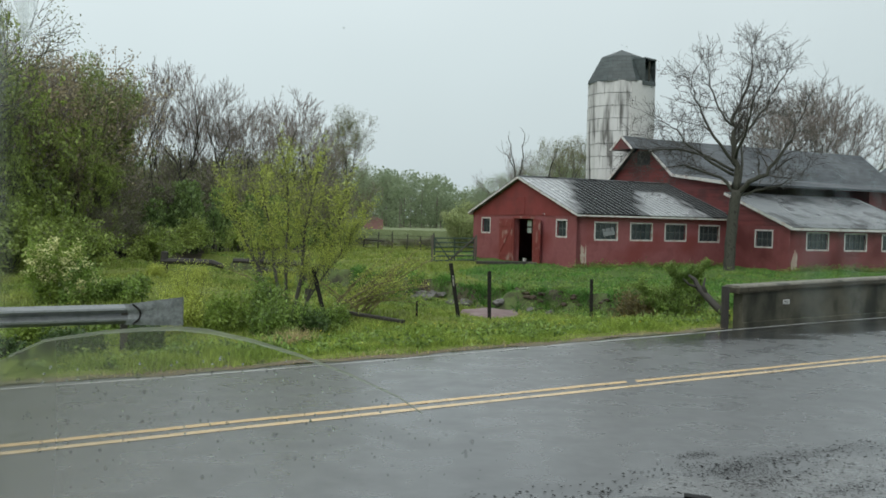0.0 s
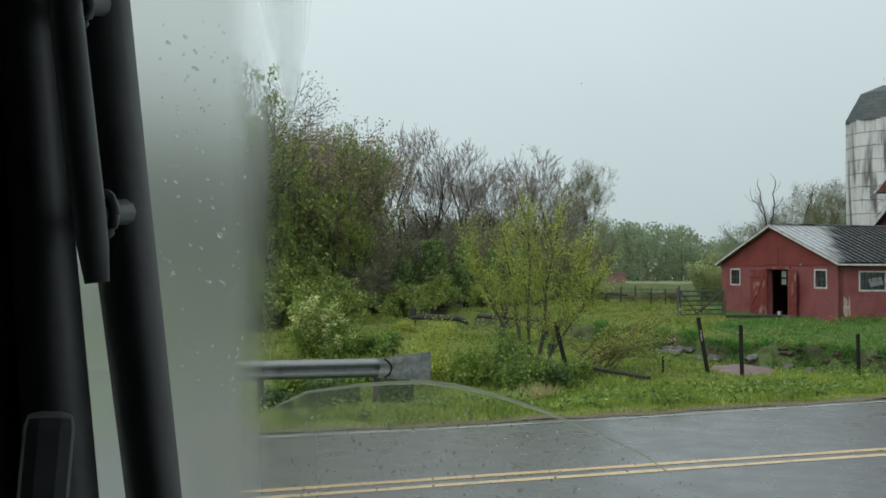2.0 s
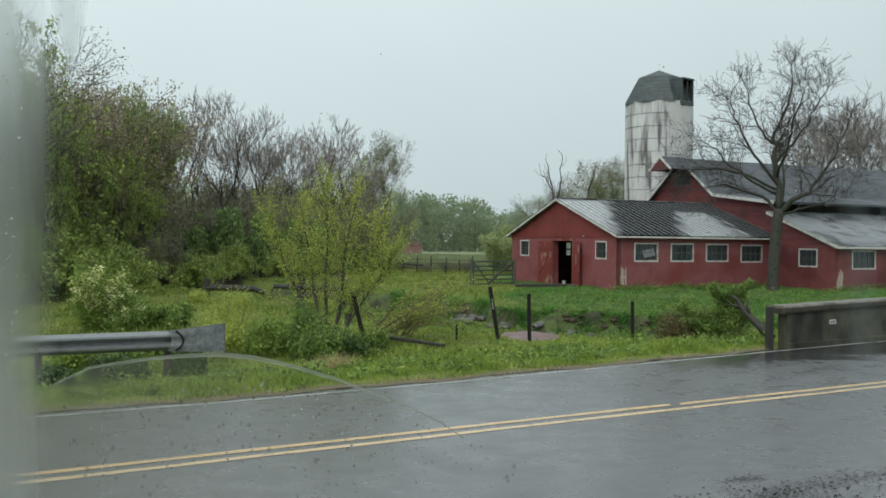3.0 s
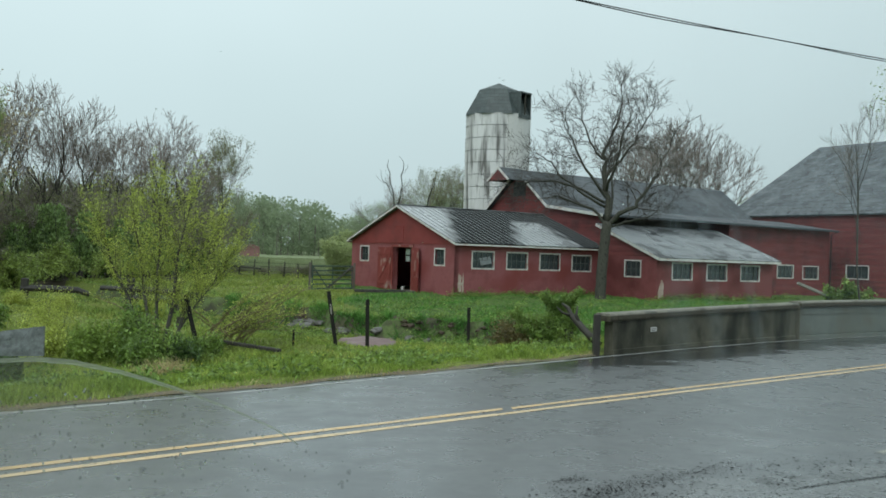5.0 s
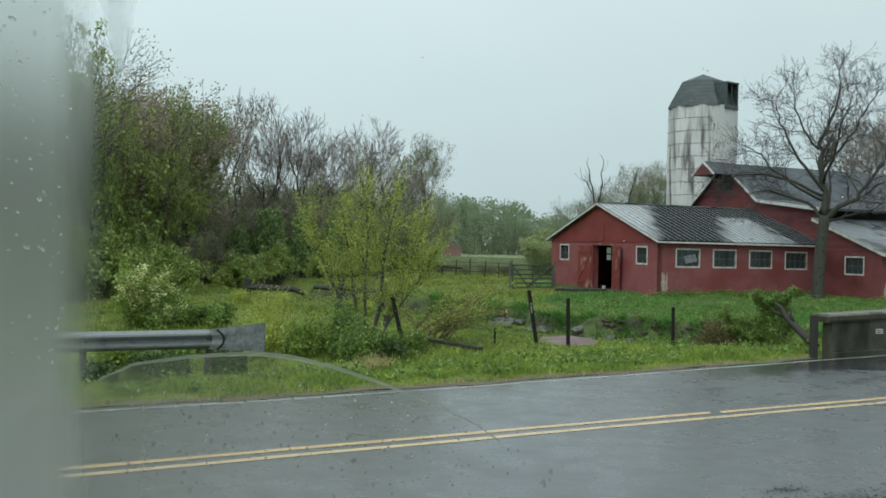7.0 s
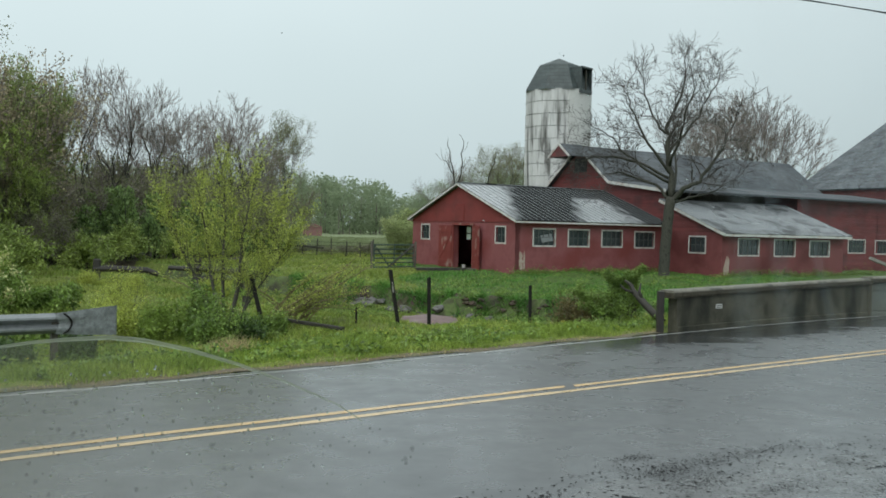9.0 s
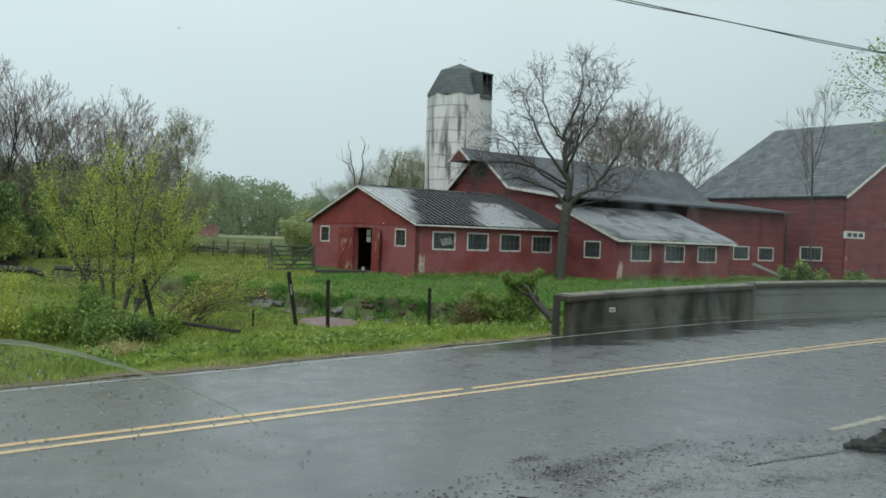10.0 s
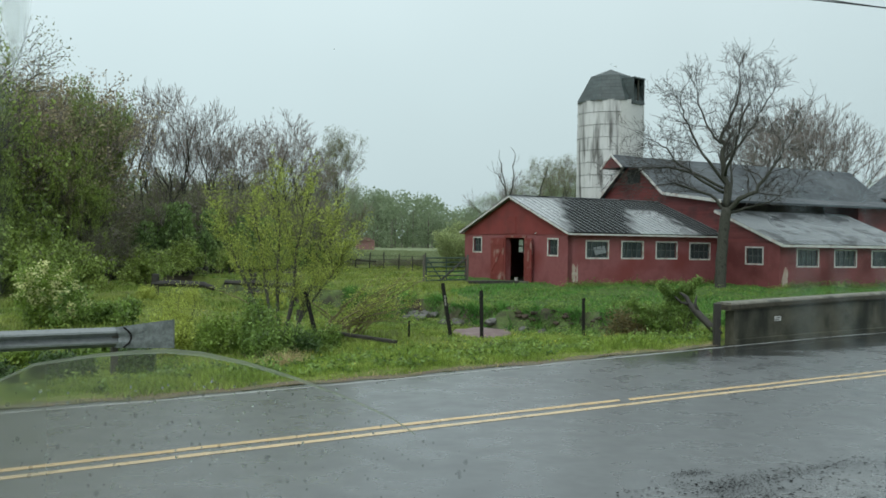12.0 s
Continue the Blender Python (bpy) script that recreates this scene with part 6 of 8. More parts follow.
def polar(az, d):
    return d * math.sin(radians(az)), d * math.cos(radians(az))


# the big bare tree before the stable
def guided_tree(name, label, guides, seed, twig_floor, wiggle=0.3, sparse=False):
    """A tree whose main limbs follow given lines (across, away, up); side branches grow from them."""
    t = empty(name)
    rng = random.Random(seed)
    segs = []
    limbs = bmesh.new()

    def unit(v):
        return v.normalized()

    def shoot(p, d, length, r, level, top):
        n = 4 if level < 3 else 3
        pts = []
        for i in range(n):
            d = unit(d + Vector((rng.gauss(0, wiggle), rng.gauss(0, wiggle), rng.gauss(0.07, wiggle * 0.8))))
            q = p + d * length / n
            segs.append((p.copy(), q.copy(), max(r, twig_floor), max(r * 0.82, twig_floor * 0.85), level))
            r *= 0.82
            p = q
            pts.append((p.copy(), d.copy(), r))
        if level >= top:
            return
        for k in range(rng.randint(4, 5)):
            q, dd, rr = pts[min(n - 1, int(rng.random() * n))]
            side = unit(dd.cross(Vector((rng.gauss(0, 1), rng.gauss(0, 1), rng.gauss(0, 1)))))
            ang = rng.uniform(0.45, 1.05)
            shoot(q, unit(dd * math.cos(ang) + side * math.sin(ang)), length * rng.uniform(0.5, 0.72), rr * 0.7, level + 1, top)

    for gi, (pts, r0, r1) in enumerate(guides):
        pts = [Vector(p) for p in pts]
        fine = []
        for a_, b_ in zip(pts, pts[1:]):
            for k in range(3):
                fine.append(a_.lerp(b_, k / 3) + (Vector((rng.gauss(0, 0.05), rng.gauss(0, 0.05), 0)) * (0.25 if gi == 0 else 1) if (k or fine) else Vector()))
        fine.append(pts[-1])
        n = len(fine) - 1
        add_tube(limbs, fine, [(r0 + (r1 - r0) * i / n) * (1.35 if gi == 0 and i == 0 else 1) for i in range(n + 1)], 9)
        for i in range(n):
            ra, rb = r0 + (r1 - r0) * i / n, r0 + (r1 - r0) * (i + 1) / n
            d = unit(fine[i + 1] - fine[i])
            if gi and i > n * 0.2 and not (sparse and i % 3):
                for _ in range(1 + (i % 2)):
                    side = unit(d.cross(Vector((rng.gauss(0, 1), rng.gauss(0, 1), rng.gauss(0, 1)))))
                    ang = rng.uniform(0.5, 1.1)
                    shoot(fine[i + 1], unit(d * math.cos(ang) + side * math.sin(ang) + Vector((0, 0, 0.15))), rng.uniform(0.7, 1.5), max(rb * 0.45, 0.013), 5 if sparse else 3, 5)
        if gi:
            shoot(fine[-1], d, 0.8 if sparse else 1.3, r1, 5 if sparse else 3, 5)
    part("trunk", limbs, M["bark"], t, "dark wet trunk and heavy limbs", smooth=True)
    tagged(tubes_mesh("branchwork", [s_ for s_ in segs if s_[4] > 1], M["twig_dark"], t, "curling dark bare twigs"), kind="stuff")
    return tagged(t, label, "tree")


big = guided_tree("bare_tree", "large bare tree with a forked dark trunk beside the stable", [
    ([(0, 0, -0.2), (0.02, 0, 0.3), (0.05, 0, 1.6), (0.12, 0, 2.8), (0.25, 0, 3.7)], 0.27, 0.235),
    ([(0.25, 0, 3.7), (0.2, 0.1, 4.8), (0.1, 0.0, 6.0), (-0.12, 0.2, 6.9), (0.3, 0.1, 7.8), (0.6, 0, 8.8), (0.75, 0.1, 9.7)], 0.155, 0.024),
    ([(0.25, 0, 3.5), (0.8, -0.3, 4.1), (1.4, -0.4, 4.4), (2.0, -0.5, 5.2), (2.6, -0.4, 6.3), (3.0, -0.3, 7.2)], 0.13, 0.026),
    ([(0.2, 0, 3.5), (-0.5, 0.3, 4.3), (-1.4, 0.5, 4.6), (-2.2, 0.6, 4.9), (-2.9, 0.7, 4.8)], 0.085, 0.02),
    ([(0.2, 0.1, 4.8), (-0.6, -0.4, 5.8), (-1.2, -0.8, 6.8), (-1.7, -1.0, 7.8), (-1.9, -1.2, 8.6)], 0.080, 0.02),
    ([(0.1, 0, 5.8), (0.7, 0.8, 6.7), (1.4, 1.4, 7.7), (1.9, 1.8, 8.7), (2.3, 2.0, 9.3)], 0.080, 0.02),
    ([(0.15, 0, 5.2), (0.5, -1.0, 6.1), (0.8, -1.8, 7.4), (1.1, -2.2, 8.5)], 0.071, 0.02),
    ([(-0.05, 0.2, 6.7), (-0.7, 0.8, 7.6), (-1.1, 1.2, 8.7), (-1.2, 1.3, 9.4)], 0.063, 0.02),
    ([(0.1, 0.1, 4.4), (-0.9, -0.5, 4.9), (-1.8, -0.8, 5.6), (-2.5, -1.0, 6.4), (-3.0, -1.1, 6.7)], 0.071, 0.02),
    ([(0.1, 0.1, 4.6), (-1.2, 0, 5.3), (-2.4, 0.2, 5.6), (-3.4, 0.3, 5.6), (-4.2, 0.3, 5.3)], 0.071, 0.02),
    ([(0.25, 0, 3.4), (1.1, 0.3, 3.7), (1.9, 0.5, 3.9), (2.7, 0.6, 4.4)], 0.063, 0.02),
    ([(0.25, 0, 3.7), (0.5, 1.2, 5.0), (0.4, 2.2, 6.2), (0.6, 2.8, 7.4)], 0.080, 0.02),
], 11, 0.0075)
at(big, 13.9, 43.9, 1.045, -17)
dead = guided_tree("dead_tree", "dead forked tree with bare upright stems behind the stable", [
    ([(0, 0, -0.2), (0.05, 0, 2.5), (0, 0, 5.2)], 0.1, 0.08),
    ([(0, 0, 5.2), (-0.25, 0.1, 6.4), (-0.45, 0.1, 7.6), (-0.75, 0.2, 8.9)], 0.07, 0.03),
    ([(0, 0, 5.4), (0.35, -0.1, 6.6), (0.4, -0.2, 7.8), (0.55, -0.2, 9.2)], 0.07, 0.03),
    ([(-0.3, 0.1, 6.6), (-0.8, 0, 7.4), (-1.2, 0, 8.0)], 0.04, 0.02),
], 12, 0.014, sparse=True)
at(dead, *polar(4.6, 75))
at(guided_tree("dead_tree", "dead leaning stem that curves over the stable roof", [
    ([(0, 0, -0.2), (0.05, 0, 3.0), (0.1, 0, 5.4)], 0.09, 0.07),
    ([(0.1, 0, 5.4), (0.15, 0, 6.5), (0.5, 0, 7.3), (0.75, 0, 8.3)], 0.06, 0.025),
], 14, 0.014, sparse=True), *polar(6.5, 76))

bare_a = tree("bare_tree", "tall leafless tree at the edge of the wood", 21, 12, trunk_h=4.2, trunk_r=0.21, limbs=4, levels=5, spread=0.42, up=0.3, kids=(2, 3), limb_scale=0.6, twig_floor=0.011, leaf=None)
bare_b = tree("bare_tree", "slender leafless tree with upswept branches", 22, 11.5, trunk_h=3.6, trunk_r=0.2, limbs=4, levels=5, spread=0.36, up=0.33, kids=(2, 3), limb_scale=0.62, twig_floor=0.011, twig="twig_red")
bare_c = tree("bare_tree", "broad leafless tree with reddish buds", 23, 11, trunk_h=3.0, trunk_r=0.21, limbs=5, levels=5, spread=0.5, up=0.26, kids=(2, 3), limb_scale=0.58, twig="twig_red", twig_floor=0.012)
poplar = tree("spring_tree", "slender tree with thin pale spring leaves", 24, 11.5, trunk_h=4.5, trunk_r=0.13, limbs=9, levels=4, spread=0.5, up=0.4, kids=(3, 4), limb_scale=0.42, twig_floor=0.011, leaf="leaf_olive", leaf_size=0.055, per=14, jitter=0.24)
leafy_a = tree("spring_tree", "full tree in fresh green leaf at the wood", 25, 10.5, trunk_h=1.2, trunk_r=0.17, limbs=7, levels=4, spread=0.8, up=0.2, kids=(3, 4), limb_scale=0.56, twig_floor=0.012, twig="twig_dark", leaf="leaf_wood", leaf_size=0.115, per=15, jitter=0.2)
cedar = tree("cedar", "dark dense evergreen at the wood's edge", 26, 11, trunk_h=0.8, trunk_r=0.17, limbs=9, levels=3, spread=0.55, up=0.4, kids=(5, 7), limb_scale=0.68, twig_floor=0.012, twig="twig_dark", leaf="leaf_dark", leaf_size=0.1, per=30, jitter=0.2, leaf_levels=2)
russet = tree("budding_tree", "dense tree covered in reddish brown buds", 27, 10.5, trunk_h=1.0, trunk_r=0.16, limbs=8, levels=4, spread=0.62, up=0.3, kids=(3, 5), limb_scale=0.6, twig="twig_red", twig_floor=0.014, leaf="leaf_brown", leaf_size=0.085, per=8, jitter=0.22)
stemmy = tree("bare_tree", "clump of many upright bare stems", 31, 11, trunk_h=0.5, trunk_r=0.13, limbs=6, levels=5, spread=0.3, up=0.45, kids=(2, 3), limb_scale=0.62, twig="twig_red", twig_floor=0.011, start=0.35)
hazy = tree("spring_tree", "distant tree in thin green leaf, haze painted in", 32, 11, trunk_h=1.0, trunk_r=0.13, limbs=7, levels=4, spread=0.6, up=0.3, kids=(3, 4), limb_scale=0.58, twig="twig", twig_floor=0.012, leaf="leaf_far", leaf_size=0.09, per=26, jitter=0.4)
bushy = tree("undergrowth_bush", "tangled green bush under the trees", 29, 3.2, trunk_h=0.1, trunk_r=0.05, limbs=10, levels=3, spread=0.9, up=0.2, kids=(4, 5), limb_scale=0.6, twig_floor=0.01, leaf="leaf_wood", leaf_size=0.1, per=7, jitter=0.18, leaf_levels=2, category="bush")
brushy = tree("undergrowth_bush", "brown leafless thicket under the trees", 33, 4.5, trunk_h=0.1, trunk_r=0.05, limbs=12, levels=4, spread=0.75, up=0.25, kids=(3, 5), limb_scale=0.6, twig="twig_red", twig_floor=0.012, leaf="leaf_olive", leaf_size=0.06, per=4, jitter=0.2, category="bush")


def vine_tower(seed, tall, wide):
    """Tree stumps hung all over with long strands of green vine."""
    t = empty("ivy_thicket")
    rng = random.Random(seed)
    segs, pts = [], []
    for k in range(6):
        x, y = rng.gauss(0, wide * 0.22), rng.gauss(0, wide * 0.22)
        top = tall * rng.uniform(0.4, 1.0)
        p, d = Vector((x, y, -0.2)), Vector((rng.gauss(0, 0.12), rng.gauss(0, 0.12), 1))
        for j in range(6):
            q = p + (d + Vector((rng.gauss(0, 0.12), rng.gauss(0, 0.12), 0))) * top / 6
            segs.append((p.copy(), q.copy(), 0.1 - 0.012 * j, 0.088 - 0.012 * j, 1))
            p = q
            if j < 1:
                continue
            for _ in range(5):
                a, reach = rng.uniform(0, math.tau), wide * rng.uniform(0.1, 0.55) * (1.1 - 0.09 * j)
                fall = p.z * rng.uniform(0.15, 0.8)
                prev = p
                for m in range(1, 10):
                    s = m / 9
                    v = p + Vector((math.cos(a) * reach * s ** 0.7, math.sin(a) * reach * s ** 0.7, 0.25 * math.sin(s * 3) - fall * s * s + rng.gauss(0, 0.06)))
                    segs.append((prev.copy(), v.copy(), 0.012, 0.012, 3))
                    pts.append((v.x, v.y, v.z))
                    prev = v
    tagged(tubes_mesh("stem_mass", segs, M["bark"], t, "grey trunks and hanging stems"), kind="stuff")
    soup("foliage", leaf_quads(np.random.default_rng(seed), pts, 0.13, 0.12, 6, shape=1.9), 4, M["leaf_vine"], t, "hanging strands of green vine leaves")
    t["tall"] = tall
    return tagged(t, "trunks hung with long strands of green vine", "thicket")


ivy = vine_tower(28, 6.0, 4.6)

first = {}


def stand(proto, az, d, el, turn, slim=1.0):
    """The first call places the thing itself, later ones copies of it; slim narrows the crown."""
    x, y = polar(az, d)
    h_scale = (EYE + d * math.tan(radians(el))) / proto["tall"]
    if proto.name not in first:
        first[proto.name] = True
        at(proto, x, y, h_scale, turn)
        proto.scale = (h_scale * slim, h_scale * slim, h_scale)
        return proto
    return again(proto, x, y, h_scale * slim, turn, h_scale)


airy = tree("spring_tree", "tall open tree with thin young leaves at the wood's edge", 75, 12, trunk_h=4.5, trunk_r=0.17, limbs=6, levels=4, spread=0.6, up=0.28, kids=(3, 4), limb_scale=0.5, twig_floor=0.01, twig="twig_dark", leaf="leaf_olive", leaf_size=0.05, per=10, jitter=0.22)

for proto, az, d, el, turn, *slim in [
    (airy, -28.0, 39, 14.6, 30, 0.75), (airy, -32.5, 37, 15.5, 160),
    (leafy_a, -29.2, 42, 12.4, 10, 0.85), (leafy_a, -31.5, 40, 14.0, 80, 0.85), (cedar, -34.0, 42, 12.0, 140), (leafy_a, -37.0, 42, 11.5, 30),
    (russet, -27.0, 48, 9.6, 10), (russet, -25.0, 50, 9.6, 100), (russet, -22.6, 56, 9.7, 33, 0.8), (russet, -25.9, 60, 10.2, 222, 0.8), (cedar, -21.3, 51, 9.0, 300, 0.45), (russet, -23.5, 50, 9.5, 260, 0.65), (brushy, -18.4, 54, 2.4, 20), (brushy, -20.2, 50, 3.2, 100), (leafy_a, -20.6, 47, 4.5, 70, 0.5), (russet, -24.4, 52, 8.8, 190, 0.6),
    (leafy_a, -21.2, 52, 4.9, 140, 0.55), (leafy_a, -26.6, 42, 10.4, 250, 0.42), (russet, -22.6, 48, 5.0, 40, 0.6), (russet, -20.4, 50, 2.8, 120, 0.7), (leafy_a, -24.4, 47, 5.6, 20, 0.55),
    (bare_a, -19.3, 60, 9.6, 0), (bare_b, -18.0, 60, 8.4, 60, 0.8), (bare_a, -16.9, 64, 7.6, 120, 0.8), (bare_c, -15.3, 62, 8.4, 200, 0.6), (bare_b, -15.9, 61, 8.9, 0), (bare_a, -14.3, 63, 8.1, 260),
    (bare_a, -13.2, 65, 7.4, 20, 0.8), (bare_c, -12.3, 62, 7.2, 70), (bare_c, -10.3, 62, 7.9, 0), (bare_c, -9.6, 65, 7.2, 40), (bare_b, -9.0, 64, 6.4, 300), (bare_c, -8.1, 66, 6.0, 210),
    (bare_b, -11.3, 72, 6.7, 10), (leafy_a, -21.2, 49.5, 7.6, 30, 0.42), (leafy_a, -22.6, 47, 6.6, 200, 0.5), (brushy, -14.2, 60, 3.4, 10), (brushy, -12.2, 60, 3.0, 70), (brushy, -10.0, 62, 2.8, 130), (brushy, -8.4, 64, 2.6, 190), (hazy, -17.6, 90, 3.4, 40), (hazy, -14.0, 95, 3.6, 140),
    (brushy, -4.8, 66, -1.2, 20, 2.2), (brushy, -3.4, 65, -1.25, 80, 2.0), (brushy, -2.2, 64, -1.1, 150, 1.8), (brushy, -1.0, 64, -1.0, 220, 1.8), (bushy, -1.5, 66, -1.2, 20), (brushy, -6.6, 68, -0.9, 20, 1.6),
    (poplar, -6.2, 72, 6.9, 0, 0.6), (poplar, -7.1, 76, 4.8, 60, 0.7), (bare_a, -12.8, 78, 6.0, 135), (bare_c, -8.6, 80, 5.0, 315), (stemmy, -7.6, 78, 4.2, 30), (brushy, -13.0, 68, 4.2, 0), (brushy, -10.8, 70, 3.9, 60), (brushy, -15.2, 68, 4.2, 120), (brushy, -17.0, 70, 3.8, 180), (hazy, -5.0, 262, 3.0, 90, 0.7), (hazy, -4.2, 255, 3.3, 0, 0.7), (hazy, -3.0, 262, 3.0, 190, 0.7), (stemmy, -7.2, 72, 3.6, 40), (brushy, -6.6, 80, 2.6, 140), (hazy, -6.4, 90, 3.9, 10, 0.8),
    (ivy, -16.3, 54, 3.3, 0, 0.55), (ivy, -15.0, 53, 3.4, 80, 0.6), (ivy, -13.2, 55, 2.9, 160, 0.8), (ivy, -18.2, 52, 2.4, 220, 0.8), (ivy, -11.2, 57, 2.4, 300, 0.8), (ivy, -9.4, 60, 1.9, 30, 0.8), (ivy, -7.6, 66, 1.2, 90), (ivy, -15.7, 56, 2.9, 140, 0.6),
    (bushy, -25.4, 39, 1.2, 0), (ivy, -22.8, 44, 1.2, 50, 0.9), (brushy, -20.4, 47, 0.8, 100), (bushy, -17.6, 47, 0.2, 150), (bushy, -28.4, 37, 1.8, 200), (bushy, -31.0, 34, 1.8, 200), (bushy, -15.4, 50, 0.0, 200), (bushy, -12.4, 52, -0.2, 260), (bushy, -10.0, 56, -0.3, 260), (bushy, -24.6, 43, 1.6, 150), (bushy, -21.6, 41, 0.2, 10), (brushy, -19.2, 48, 0.6, 10),
    (bare_c, 22.0, 82, 8.6, 60), (bare_c, 22.9, 82, 8.2, 130), (bare_a, 20.0, 84, 8.4, 30), (bare_c, 23.4, 84, 7.8, 0), (bare_b, 23.9, 86, 6.6, 90, 0.7), (bare_c, 23.0, 86, 8.8, 180), (bare_b, 21.0, 88, 8.8, 45), (bare_c, 19.4, 90, 8.0, 245),
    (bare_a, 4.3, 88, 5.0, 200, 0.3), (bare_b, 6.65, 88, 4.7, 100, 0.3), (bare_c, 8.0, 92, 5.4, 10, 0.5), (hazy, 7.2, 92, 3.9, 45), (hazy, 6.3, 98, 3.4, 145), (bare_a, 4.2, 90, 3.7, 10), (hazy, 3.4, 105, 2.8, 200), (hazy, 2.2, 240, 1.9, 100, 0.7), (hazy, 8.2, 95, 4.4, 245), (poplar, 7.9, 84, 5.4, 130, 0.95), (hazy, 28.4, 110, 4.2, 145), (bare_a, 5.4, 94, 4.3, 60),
]:
    stand(proto, az, d, el, turn, *slim)


def clump(name, label, x, y, h, w, leaf, seed, leaf_size, n_stem, per, twig="twig_dark", flowers=None, category="shrub", tilt=0.55, jitter=0.12, lean=(0, 0), low=1):
    """A shrub of many stems from one stool, with leaves all along them."""
    t = empty(name)
    rng = random.Random(seed)
    segs, pts = [], []
    for k in range(n_stem):
        a = rng.uniform(0, math.tau)
        out = rng.uniform(0.05, 1.0)
        d = Vector((math.cos(a) * out * tilt + lean[0], math.sin(a) * out * tilt + lean[1], 1)).normalized()
        p = Vector((rng.gauss(0, 0.12 * w), rng.gauss(0, 0.12 * w), -0.1))
        length = h * rng.uniform(0.4, 1.2)
        r = 0.016 * h / 3 + 0.006
        n = 7
        for i in range(n):
            d = (d + Vector((rng.gauss(0, 0.12), rng.gauss(0, 0.12), 0.04))).normalized()
            q = p + d * length / n
            segs.append((p.copy(), q.copy(), r, r * 0.86, 1))
            r *= 0.86
            p = q
            if i >= low:
                for _ in range(3):
                    sd = (d * 0.8 + Vector((rng.gauss(0, 0.6), rng.gauss(0, 0.6), rng.gauss(0.2, 0.4)))).normalized()
                    s0 = p
                    ln = length * 0.17 * rng.uniform(0.5, 1.3)
                    for j in range(3):
                        s1 = s0 + sd * ln / 2
                        segs.append((s0.copy(), s1.copy(), r * 0.45, r * 0.3, 3))
                        pts.append((s1.x, s1.y, s1.z))
                        s0 = s1
    tagged(tubes_mesh("stem_mass", segs, M[twig], t, "thin dark woody stems"), kind="stuff")
    g = np.random.default_rng(seed)
    soup("foliage", leaf_quads(g, pts, leaf_size, jitter, per), 4, M[leaf], t, "many small leaves")
    if flowers:
        top = [p for p in pts if p[2] > h * 0.42]
        soup("blossom", leaf_quads(g, [p for p in top if math.sin(p[0] * 9) * math.sin(p[1] * 7 + p[2] * 5) > 0.0], 0.05, 0.07, 12, shape=1.1), 4, M[flowers], t, "clusters of small cream flowers")
    t.matrix_basis = pose(x, y, float(land(x, y)))
    return tagged(t, label, category)


def guided_shrub(name, label, x, y, stems, seed, leaf, leaf_size, reach=1.0, per=6):
    """A shrub with a few clear stems that fork into many thin upswept leafy shoots."""
    t = empty(name)
    rng = random.Random(seed)
    segs, pts = [], []

    def shoot(p, d, length, r, level):
        n = 5
        for i in range(n):
            d = (d + Vector((rng.gauss(0, 0.13), rng.gauss(0, 0.13), rng.gauss(0.05, 0.1)))).normalized()
            q = p + d * length / n
            segs.append((p.copy(), q.copy(), r, r * 0.8, level))
            if level > 2:
                pts.append(q.lerp(p, rng.random())[:])
                pts.append(q[:])
            r *= 0.8
            p = q
            if level < 4 and rng.random() < 0.75:
                side = Vector((rng.gauss(0, 1), rng.gauss(0, 1), rng.gauss(0.25, 0.5))).normalized()
                shoot(p, (d * 0.85 + side * 0.6).normalized(), length * rng.uniform(0.4, 0.62), r * 0.6, level + 1)

    for line, r0 in stems:
        line = [Vector(p) for p in line]
        total = sum((b_ - a_).length for a_, b_ in zip(line, line[1:]))
        run = 0.0
        for a_, b_ in zip(line, line[1:]):
            for k in range(4):
                p, q = a_.lerp(b_, k / 4), a_.lerp(b_, (k + 1) / 4)
                f = run / total
                segs.append((p, q, r0 * (1 - 0.8 * f), r0 * (1 - 0.8 * (f + 0.05)), 1))
                run += (q - p).length
                if f > 0.12:
                    for _ in range(3):
                        side = Vector((rng.gauss(0, 1), rng.gauss(0, 1), rng.gauss(0.1, 0.4))).normalized()
                        shoot(q, ((q - p).normalized() * 0.9 + side * 0.55 + Vector((0, 0, 0.3))).normalized(), rng.uniform(0.45, 0.95) * reach, 0.008, 3)
        shoot(line[-1], (line[-1] - line[-2]).normalized(), 0.5 * reach, 0.008, 3)
    tagged(tubes_mesh("stem_mass", segs, M["twig_dark"], t, "dark forked stems"), kind="stuff")
    soup("foliage", leaf_quads(np.random.default_rng(seed), pts, leaf_size, 0.045, per, shape=2.1), 4, M[leaf], t, "many small narrow spring leaves")
    t.matrix_basis = pose(x, y, float(land(x, y)))
    return tagged(t, label, "shrub")


